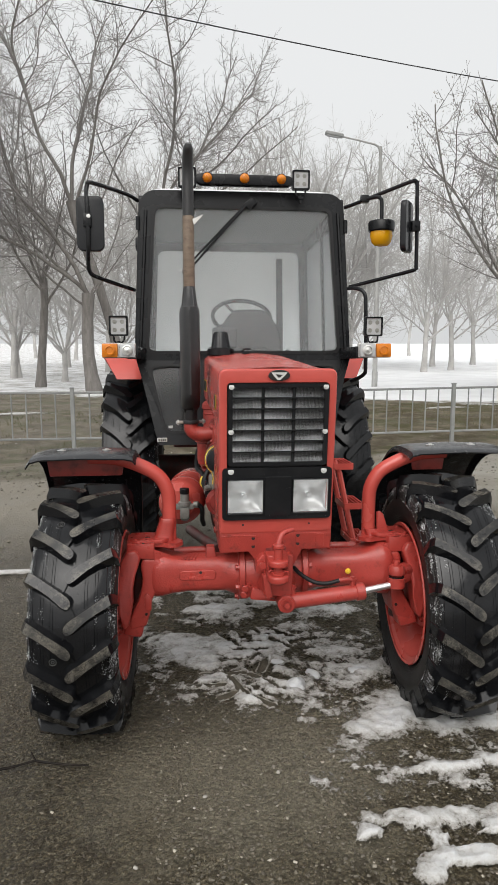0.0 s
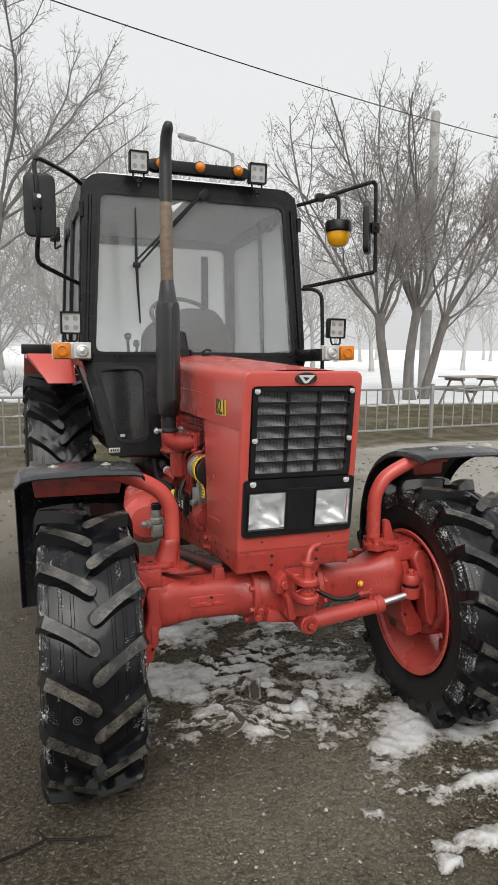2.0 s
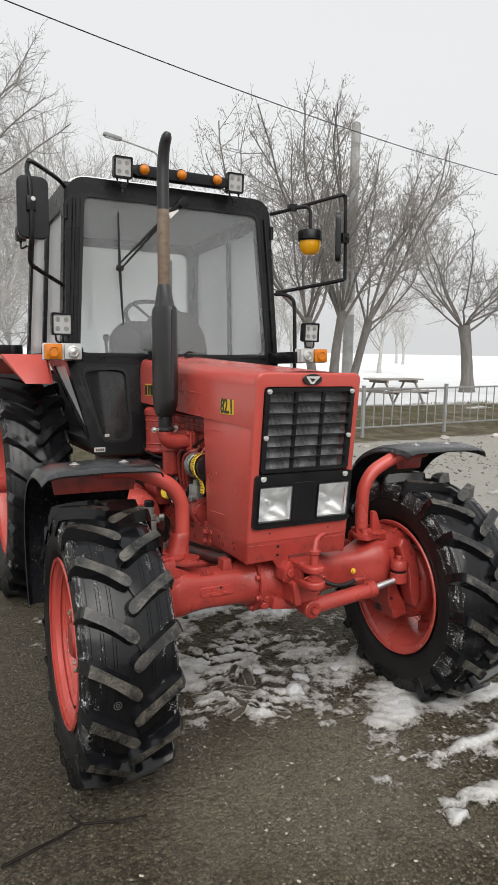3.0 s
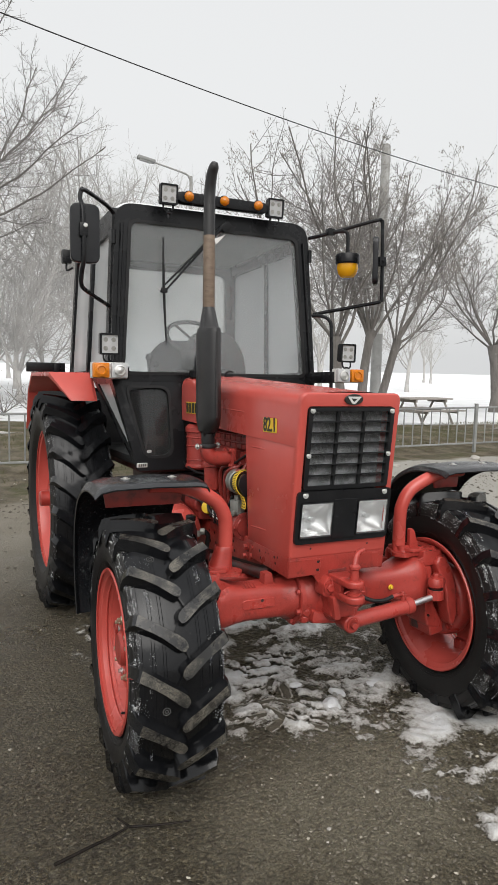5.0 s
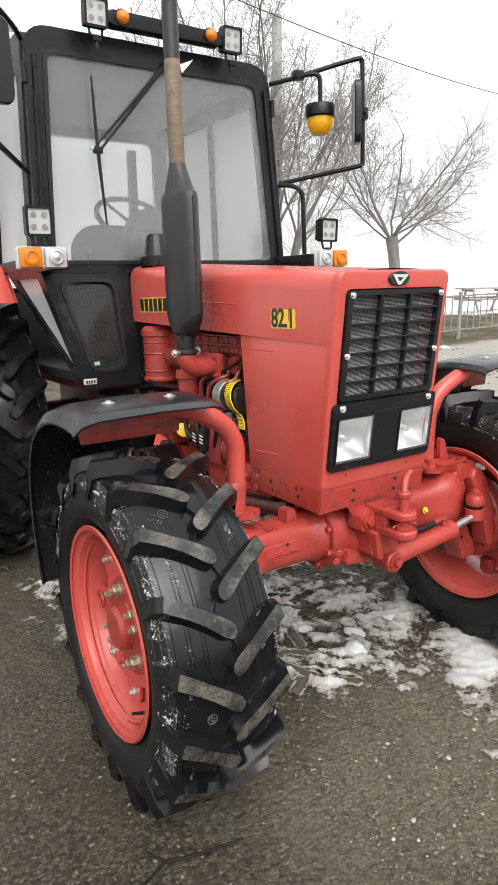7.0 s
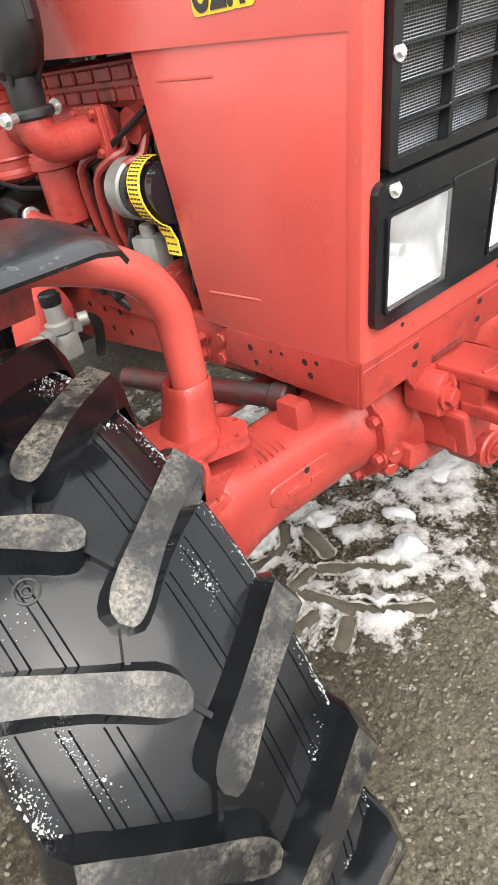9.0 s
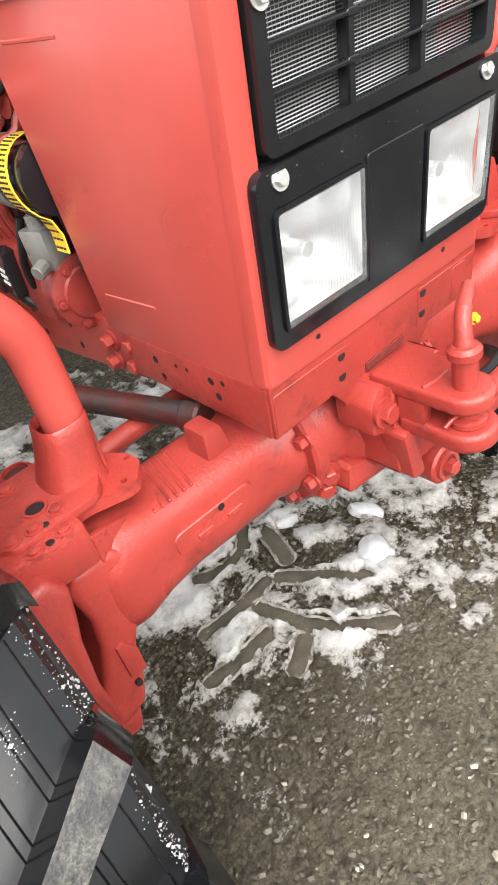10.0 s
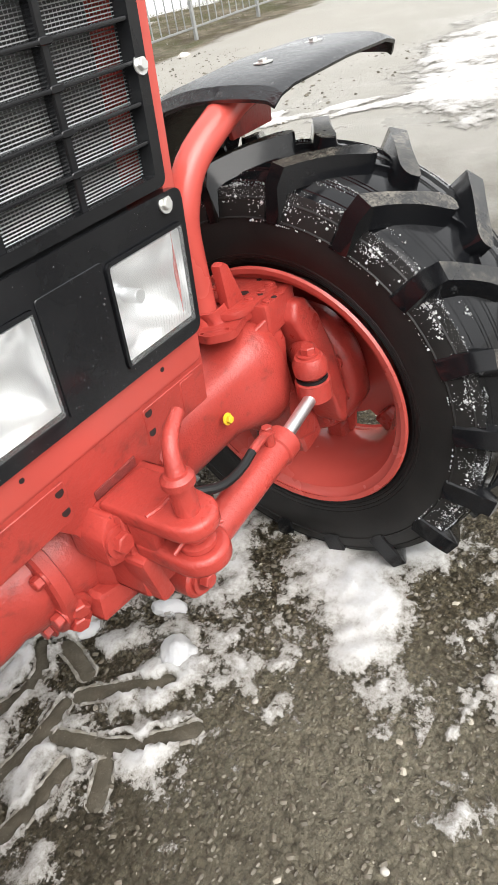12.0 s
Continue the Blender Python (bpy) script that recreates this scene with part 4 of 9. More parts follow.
def bark_mesh(name, items):
    vs, fs = [], []
    for pts, r0, r1, level in items:
        n = (12, 8, 5, 3, 3)[level]
        ang = [(math.cos(2 * math.pi * k / n), math.sin(2 * math.pi * k / n)) for k in range(n)]
        m = len(pts)
        for i, p in enumerate(pts):
            d = pts[min(i + 1, m - 1)] - pts[max(i - 1, 0)]
            a = d.cross(Vector((0.3, 0.9, 0.1)))
            if a.length < 1e-4:
                a = d.cross(Vector((1, 0, 0)))
            a.normalize()
            b = d.cross(a).normalized()
            f = i / (m - 1)
            r = r0 + (r1 - r0) * f
            if level == 0:
                r *= 1 + 0.45 * max(0, 0.25 - f) / 0.25 + 0.08 * noise.noise(p * 3) + 0.22 * max(0, f - 0.85) / 0.15
            vs.extend([p + r * (c * a + s * b) for c, s in ang])
            if i:
                o = len(vs) - 2 * n
                fs.extend([(o + k, o + (k + 1) % n, o + n + (k + 1) % n, o + n + k) for k in range(n)])
    me = bpy.data.meshes.new(name)
    me.from_pydata(vs, [], fs)
    me.shade_smooth()
    return me


def leaf_mesh(rng, items, count, low):
    """Small withered leaves and keys that hang in loose bunches from the outer twigs."""
    vs, fs = [], []
    ends = [pts[-1] for pts, r0, r1, level in items if level >= 3 and pts[-1].z > low]
    rng.shuffle(ends)
    for p in ends[:count]:
        if noise.noise(p * 0.8) + 0.12 * p.x < -0.05:
            continue
        for j in range(rng.randint(3, 8)):
            q = p + Vector((rng.gauss(0, 0.05), rng.gauss(0, 0.05), rng.gauss(-0.05, 0.06)))
            a, b = Vector((rng.gauss(0, 1), rng.gauss(0, 1), rng.gauss(0, 0.4))).normalized(), Vector((rng.gauss(0, 0.5), rng.gauss(0, 0.5), -1.5)).normalized()
            w, h, o = rng.uniform(0.009, 0.019), rng.uniform(0.045, 0.085), len(vs)
            vs.extend([q, q + b * h * 0.5 + a * w, q + b * h, q + b * h * 0.5 - a * w])
            fs.append((o, o + 1, o + 2, o + 3))
    me = bpy.data.meshes.new("leaves")
    me.from_pydata(vs, [], fs)
    return me


def round_limbs(rng, count, tilt, length, low=0.82):
    """Limbs set evenly round a trunk's top."""
    out = []
    for k in range(count):
        a, t = 2 * math.pi * (k + 0.4 * rng.random()) / count, tilt * rng.uniform(0.45, 1.15)
        out.append((low + (1 - low) * (k + 0.5) / count, t * math.cos(a), t * math.sin(a), length * rng.uniform(0.75, 1.1)))
    return out


def tree(x, y, fork, trunk_r, limbs, seed, label, lean=(0, 0), gaps=(0.26, 0.15, 0.10), deep=5, rise=0.5, droop=0.0, leaves=0, low=4.0, pale=False, forked=0.18):
    rng = random.Random(seed)
    if isinstance(limbs, tuple):
        limbs = round_limbs(rng, *limbs)
    items = branches(rng, fork, trunk_r, lean, limbs, gaps, deep, rise, droop, forked)
    root = new("tree")
    # pale: trunk and twigs coloured as if behind haze
    for name, lv, mat in (("trunk", (0, 1), HAZE_BARK if pale else BARK), ("crown", (2, 3, 4), HAZE_BARK if pale else TWIG)):
        me = bark_mesh(name, [b for b in items if b[3] in lv])
        me.materials.append(mat)
        ob = new(name, me)
        ob.parent = root
    if leaves:
        me = leaf_mesh(rng, items, leaves, low)
        me.materials.append(LEAF_DRY)
        ob = new("leaves", me)
        ob.parent = root
        ob["label"] = "withered brown leaves left on twigs"
    root.matrix_basis = pose(x, y, ground_height(x, y))
    return tagged(root, label, "tree", group="bare winter trees")


OLD = "old bare tree with dark leaning trunk in snow"
WILLOW = "bare tree with many upright limbs and withered leaves"
POLLARD = "low bare pollarded tree with wide spreading crown"
tree(-3.3, 20.4, 3.3, 0.22, [(1.0, -50, 8, 8.6), (0.97, -21, -6, 10.4), (0.90, 30, 20, 4.4), (0.98, -34, 38, 7.4), (0.86, -62, -20, 4.8), (0.93, 56, -30, 3.0)], 3, OLD, (-0.16, 0), (0.33, 0.19, 0.13), rise=0.42, droop=0.10)
tree(-2.35, 21.9, 6.8, 0.18, [(1.0, -42, 4, 9.8), (0.99, -4, -8, 9.4), (0.95, 20, 14, 7.5), (0.72, -48, 22, 5.6), (0.80, 40, -14, 4.6), (0.62, -64, -10, 3.6)], 5, "tall bare tree with straight dark trunk in snow", (-0.07, 0), (0.33, 0.19, 0.13), rise=0.30)
tree(-1.75, 23.5, 6.4, 0.17, [(1.0, 40, 6, 8.8), (0.97, 5, -6, 9.4), (0.98, 60, -14, 6.6), (0.95, 24, 30, 8.6), (0.86, -28, -20, 5.8), (0.80, 66, 22, 4.8), (0.99, 50, 24, 7.0)], 8, "tall bare tree with forked spreading limbs", (0.01, 0), (0.33, 0.19, 0.13), rise=0.36)
tree(9.35, 14.5, 2.6, 0.150, (9, 50, 5.7), 11, WILLOW, (-0.10, 0), (0.30, 0.18, 0.13), rise=0.55, droop=0.20, leaves=2400)
tree(10.75, 15.6, 2.9, 0.165, (9, 44, 6.5), 14, WILLOW, (-0.08, 0), (0.30, 0.18, 0.13), rise=0.55, droop=0.16, leaves=3200)
tree(11.40, 15.9, 2.7, 0.15, [(1.0, 16, 8, 6.2), (0.98, 38, -10, 6.2), (0.96, 54, 14, 5.6), (0.93, 68, -22, 4.4), (0.90, 28, 46, 5.2), (0.88, -26, -36, 4.0), (0.80, 70, 20, 3.0)], 19, "bare pollarded tree leaning aside, a few withered leaves", (0.20, 0), (0.36, 0.20, 0.14), rise=0.50, droop=0.18, leaves=3600, low=4.5)
tree(18.8, 18.1, 2.7, 0.25, (11, 68, 5.4, 0.86), 17, POLLARD, (-0.06, 0), (0.26, 0.16, 0.12), rise=0.50, droop=0.12, leaves=1200, low=3.5)
tree(-5.6, 22.9, 4.0, 0.16, (6, 56, 7.0, 0.7), 31, "bare tree with straight dark trunk in snow", (0.02, 0), (0.45, 0.26, 0.17), 4, rise=0.35)
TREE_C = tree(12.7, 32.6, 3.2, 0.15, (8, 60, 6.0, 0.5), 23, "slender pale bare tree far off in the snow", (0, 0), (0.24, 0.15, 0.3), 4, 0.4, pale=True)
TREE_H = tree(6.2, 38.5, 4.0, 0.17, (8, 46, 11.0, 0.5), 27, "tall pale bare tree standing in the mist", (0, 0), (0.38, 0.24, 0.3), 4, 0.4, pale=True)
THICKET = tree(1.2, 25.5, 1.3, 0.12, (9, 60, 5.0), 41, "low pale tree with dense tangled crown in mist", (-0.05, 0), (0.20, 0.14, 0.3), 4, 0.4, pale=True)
for src, x, y, turn, s in ((THICKET, -1.4, 28.5, 70, 1.0), (THICKET, 2.6, 29.5, 190, 1.05), (THICKET, 0.6, 33.0, 300, 1.15), (THICKET, -5.4, 27.0, 130, 1.0), (THICKET, -8.0, 30.0, 20, 1.1), (THICKET, -3.4, 33.0, 230, 1.2), (THICKET, 10.4, 36.0, 10, 1.0),
                           (TREE_C, -8.2, 29.8, 70, 1.0), (TREE_C, 16.0, 40.0, 120, 1.05), (TREE_C, 22.3, 38.3, 220, 1.05), (TREE_C, 20.5, 44, 300, 1.1), (TREE_C, 31, 40, 80, 1.0), (TREE_C, -14.5, 30, 20, 1.1), (TREE_C, -4.4, 36, 150, 1.2), (TREE_C, 8.8, 45, 250, 1.2),
                           (TREE_H, 2.5, 41, 40, 1.0), (TREE_H, 9.5, 40.5, 200, 1.05), (TREE_H, -1.5, 45, 120, 1.1), (TREE_H, -8.0, 44, 10, 1.1), (TREE_H, -13.0, 40, 280, 1.0), (TREE_H, 12.5, 49, 330, 1.0), (TREE_H, -18, 38, 90, 1.0), (TREE_C, 5.2, 35.0, 60, 1.15), (TREE_H, 11.0, 42.0, 15, 0.95), (TREE_C, 15.0, 34.5, 300, 1.0)):
    c = copy_thing(src, pose(x, y, ground_height(x, y), 0, 0, turn))
    c.scale = (s, s, s)
BUSH = tree(0.9, 18.6, 0.10, 0.022, (9, 66, 1.2), 43, "low bare bush with thin tangled stems in snow", (0, 0), (0.10, 0.08, 0.1), 4, 0.2)
BUSH["category"], BUSH["group"] = "bush", "bare bushes"
for x, y, turn, s in ((1.7, 19.6, 70, 0.9), (0.1, 19.2, 190, 1.1), (-1.0, 20.6, 300, 1.0)):
    c = copy_thing(BUSH, pose(x, y, ground_height(x, y), 0, 0, turn))
    c.scale = (s, s, s * 0.8)
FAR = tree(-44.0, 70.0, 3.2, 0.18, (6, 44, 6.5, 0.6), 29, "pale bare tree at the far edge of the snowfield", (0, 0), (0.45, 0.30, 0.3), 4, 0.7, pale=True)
rng = random.Random(31)
for k in range(1, 17):
    x, y = -44 + 7.0 * k + rng.uniform(-1.5, 1.5), rng.uniform(62, 85)
    c = copy_thing(FAR, pose(x, y, ground_height(x, y), 0, 0, rng.uniform(0, 360)))
    c.scale = (1.0, 1.0, rng.uniform(0.85, 1.15))


# ---- pole, lamp, wires, bench ----
def utility_pole():
    root = new("utility_pole")
    bm = bmesh.new()
    lathe(bm, [(0.21, -0.2), (0.20, 1.0), (0.178, 6.0), (0.160, 9.70), (0.12, 9.76)], (0, 0, 0), (0, 0, 1), 14)
    part("pole", bm, CONCRETE, root)
    bm = bmesh.new()
    lathe(bm, [(0.192, 2.95), (0.192, 3.36)], (0, 0, 0), (0, 0, 1), 18, close=False)
    part("painted_band", bm, PALE, root, "pale painted band")
    root.matrix_basis = pose(13.3, 18.7, ground_height(13.3, 18.7))
    tagged(root, "tall grey concrete utility pole with pale band", "utility pole")


utility_pole()


def street_lamp():
    root = new("street_lamp")
    bm = bmesh.new()
    lathe(bm, [(0.11, -0.2), (0.105, 0.5), (0.09, 0.55), (0.055, 8.05), (0.045, 8.15)], (0, 0, 0), (0, 0, 1), 12)
    part("pole", bm, CONCRETE, root)
    bm = bmesh.new()
    tube(bm, [(0, 0, 7.85), (-0.1, 0, 8.15), (-0.5, 0, 8.27), (-1.35, 0, 8.43)], [0.04, 0.035, 0.03, 0.026], 8)
    part("arm", bm, CONCRETE, root)
    bm = bmesh.new()
    box(bm, (-1.62, 0, 8.49), (0.62, 0.22, 0.12), (0, 9, 0), 0.045, 3)
    head = part("lamp_head", bm, FENCE_PAINT, root, "flat grey lamp head, unlit")
    bm = bmesh.new()
    box(bm, (-1.66, 0, 8.425), (0.42, 0.16, 0.03), (0, 9, 0), 0.012)
    part("diffuser", bm, WHITE_LENS, head)
    root.matrix_basis = pose(6.5, 20.6, ground_height(6.5, 20.6))
    tagged(root, "grey street lamp with long arm, unlit", "street lamp")


street_lamp()


bm = bmesh.new()
span = [(x, (x + 7) / 15) for x in np.linspace(-22, 23, 41)]
tube(bm, [(x, 7.0 + 4.2 * k, 7.19 - 0.44 * k - 0.656 * k * (1 - k)) for x, k in span], 0.010, 6, smooth=0)
tagged(part("overhead_cable", bm, CABLE), "black overhead cable sagging across the grey sky", "cable")


def picnic_table(x, y):
    root = new("picnic_table")
    for k in range(4):
        bm = bmesh.new()
        box(bm, (0, -0.27 + 0.18 * k, 0.75), (1.75, 0.165, 0.04), bevel=0.006)
        part("board", bm, WOOD, root)
    for s in (-1, 1):
        for k in range(2):
            bm = bmesh.new()
            box(bm, (0, s * (0.62 + 0.15 * k), 0.44), (1.75, 0.14, 0.04), bevel=0.006)
            part("seat_board", bm, WOOD, root)
        bm = bmesh.new()
        box(bm, (s * 0.6, 0, 0.40), (0.07, 1.55, 0.08), bevel=0.006)
        box(bm, (s * 0.6, 0, 0.69), (0.07, 0.7, 0.08), bevel=0.006)
        part("crossbeam", bm, WOOD, root)
        for t in (-1, 1):
            bm = bmesh.new()
            tube(bm, [(s * 0.6 + 0.06, t * 0.18, 0.72), (s * 0.6 + 0.06, t * 0.62, -0.05)], 0.035, 6)
            part("leg", bm, WOOD, root)
    root.matrix_basis = pose(x, y, ground_height(x, y), 0, 0, 8)
    tagged(root, "grey weathered wooden picnic table with benches", "picnic table", group="picnic tables")
    return root


TABLE = picnic_table(11.0, 13.0)
copy_thing(TABLE, pose(17.2, 12.6, ground_height(17.2, 12.6), 0, 0, -20))


# ---- the tractor ----
TRACTOR = new("tractor")
TRACTOR.matrix_basis = pose(0.012, -0.1, 0.0, -2.2, 0, 0)
tagged(TRACTOR, "red four-wheel-drive farm tractor with black cab, on wet asphalt", "tractor")
XZ = lambda y: (lambda u, v, w: (u, y + w, v))
YZ = lambda x: (lambda u, v, w: (x + w, u, v))
XY = lambda z: (lambda u, v, w: (u, v, z + w))
LEAN = lambda off: (lambda u, v, w: (u, front_y(v) + off + w, v))


def tyre(bm, cx, cy, cz, R, hw, rr, lugs, sweep, lug_h, phase):
    """A farm tyre: a turned carcass and two rows of slanting lugs that meet at the middle."""
    rc = R - lug_h
    s = hw / 0.185
    prof = [(rr - 0.012, -0.118 * s), (rr + 0.006, -0.140 * s), (rr + 0.018, -0.156 * s), (rr + 0.05, -0.177 * s), (rr + (rc - rr) * 0.5, -hw), (rc - 0.055, -0.181 * s), (rc - 0.022, -0.165 * s), (rc - 0.007, -0.12 * s), (rc, -0.04 * s)]
    prof = prof + [(r, -a) for r, a in prof[::-1]]
    lathe(bm, prof, (cx, cy, cz), (1, 0, 0), 96, close=False)
    for f in bm.faces:
        c = f.calc_center_median()
        f.material_index = 2 if math.hypot(c.y - cy, c.z - cz) < rc - 0.026 else 0

    def carcass(u):
        a = abs(u) / hw
        return rc - 0.006 * min(a, 0.65) - 0.09 * max(0, a - 0.65) ** 1.5

    at = lambda u, phi, r: (cx + u, cy - r * math.cos(phi), cz + r * math.sin(phi))
    tops = []
    for side in (-1, 1):
        for k in range(lugs):
            phi0 = 2 * math.pi * (k + (0.5 if side > 0 else 0)) / lugs + phase
            rows = []
            ss = [0.0, 0.022, 0.06, 0.12, 0.22, 0.40, 0.60, 0.80, 0.93, 1.0]
            for i, q in enumerate(ss):
                u = -0.008 * s + q * (hw + 0.004)
                phi = phi0 + sweep * (0.30 * q + 0.70 * q ** 0.75)
                du, dp = hw, sweep * (0.30 + 0.70 * 0.75 * max(q, 0.12) ** -0.25) * rc
                ln = math.hypot(du, dp)
                nu, np_ = -dp / ln, du / ln
                wt = (0.008, 0.0155, 0.0195, 0.0215, 0.0205, 0.0180, 0.0178, 0.0195, 0.022, 0.023)[i] * s
                wb = wt + (0.008 if i == 0 else 0.0125) * s
                rt = R - 0.012 * (u / hw) ** 2
                rb = carcass(u) - 0.006
                if i == len(ss) - 1:
                    rt, rb = R - lug_h * 1.25, R - lug_h - 0.075
                    u += 0.003
                row = []
                for w, r in ((-wb, rb), (-wt, rt), (wt, rt), (wb, rb)):
                    row.append(bm.verts.new(at(side * (u + nu * w * (0.6 if i > 7 else 1)), phi + np_ * w / rc, r)))
                rows.append(row)
            tail = []
            for w in (-0.020, -0.012, 0.012, 0.020):
                q = 1.0
                tail.append(bm.verts.new(at(side * (hw + 0.001), phi0 + sweep + 0.01 + w * s / rc, R - lug_h - 0.085 + (0.004 if abs(w) < 0.015 else 0))))
            rows.append(tail)
            for a, b in zip(rows, rows[1:]):
                for j in range(3):
                    f = bm.faces.new((a[j], a[j + 1], b[j + 1], b[j]))
                    if j == 1 and b is not tail and a is not rows[-3]:
                        tops.append(f)
            bm.faces.new(rows[0][::-1])
            bm.faces.new(rows[-1])
            # low rib from the lug's nose to the next lug of the other row
            rows = []
            for q in (0.0, 0.35, 0.7, 1.0):
                u, phi = side * (-0.004 - 0.034 * q) * s, phi0 + 0.012 - (math.pi / lugs - 0.05) * q
                rows.append([bm.verts.new(at(u + e, phi, rc + h)) for e, h in ((-0.0055 * s, -0.004), (-0.0035 * s, lug_h * 0.30), (0.0035 * s, lug_h * 0.30), (0.0055 * s, -0.004))])
            for a, b in zip(rows, rows[1:]):
                for j in range(3):
                    bm.faces.new((a[j], a[j + 1], b[j + 1], b[j]))
            # fine moulding lines that run round the tyre between the lugs
            for q in (0.34, 0.40, 0.56, 0.62, 0.80):
                u = q * hw
                start = phi0 + sweep * (0.30 * q + 0.70 * q ** 0.75) + 0.036 * s / rc
                rr2 = rc + float(np.interp(q, (0, 0.216, 0.65, 0.892, 0.978), (0, 0, -0.007, -0.022, -0.055)))
                rows = []
                for k2 in range(5):
                    phi = start + (2 * math.pi / lugs - 0.072 * s / rc) * k2 / 4
                    rows.append([bm.verts.new(at(side * (u + e), phi, rr2 + h)) for e, h in ((-0.0016, -0.001), (0.0, 0.0016), (0.0016, -0.001))])
                for a, b in zip(rows, rows[1:]):
                    for k2 in range(2):
                        bm.faces.new((a[k2], a[k2 + 1], b[k2 + 1], b[k2]))
    for f in tops:
        f.material_index = 1
    # raised rings on the sidewall, close together above the rim
    side_x = lambda r: float(np.interp(r, [p[0] for p in prof[:9]], [-p[1] for p in prof[:9]]))
    for r, w in ((rr + 0.022, 0.0016), (rr + 0.030, 0.0016), (rr + 0.038, 0.0016), (rr + 0.046, 0.0016), (rr + (rc - rr) * 0.62, 0.003), (rc - 0.040, 0.003)):
        for side in (-1, 1):
            f0 = len(bm.faces)
            lathe(bm, [(r - w, side * (side_x(r - w) - 0.001)), (r, side * (side_x(r) + w * 0.9)), (r + w, side * (side_x(r + w) - 0.001))], (cx, cy, cz), (1, 0, 0), 72, close=False)
            bm.faces.ensure_lookup_table()
            for f in bm.faces[f0:]:
                f.material_index = 2


def slush_crumbs(cx, cy, cz, R, hw, lug_h, clusters, seed, parent):
    """Crumbs of snow caught in bunches between the lugs, most of them at the shoulders."""
    rng = random.Random(seed)
    vs, fs = [], []
    for k in range(clusters):
        side, phi0 = rng.choice((-1, 1)), rng.uniform(-0.7, 2.9)
        a0 = 0.97 - 0.10 * rng.random() if rng.random() < 0.75 else rng.uniform(0.5, 0.9)
        wide, long = rng.uniform(0.01, 0.05), rng.uniform(0.012, 0.05)
        for j in range(int(rng.uniform(10, 58))):
            a, phi = min(abs(rng.gauss(a0, wide)), 1.0), rng.gauss(phi0, long)
            g = rng.uniform(0.0004, 0.0011) * (2.6 if rng.random() < 0.06 else 1) * (1.8 if a > 0.93 else 1)
            r = R - lug_h + float(np.interp(a, (0, 0.216, 0.65, 0.892, 0.978, 1.0), (0, 0, -0.007, -0.022, -0.055, -0.085))) + g * 0.5
            c = Vector((cx + side * hw * a, cy - r * math.cos(phi), cz + r * math.sin(phi)))
            o = len(vs)
            e = [rng.uniform(0.6, 1.3) * g for q in range(6)]
            vs.extend([c + Vector(p) for p in ((e[0], 0, 0), (-e[1], 0, 0), (0, e[2], 0), (0, -e[3], 0), (0, 0, e[4]), (0, 0, -e[5]))])
            fs.extend([(o + p, o + q, o + d) for p, q, d in ((0, 2, 4), (2, 1, 4), (1, 3, 4), (3, 0, 4), (2, 0, 5), (1, 2, 5), (3, 1, 5), (0, 3, 5))])
    me = bpy.data.meshes.new("slush")
    me.from_pydata(vs, [], fs)
    me.materials.append(SNOW)
    ob = new("slush", me)
    ob.parent = parent
    ob["kind"], ob["label"] = "stuff", "white crumbs of slush on the rubber"


SCUFF = surface("pale scuffed rubber", (0.06, 0.06, 0.06), (0.10, 0.10, 0.095), 0.5, 30.0, 200, 0.2, 0.0005)
MARKS = {-1: [(-0.060, 1.010), (-0.060, -0.094)], 1: []}


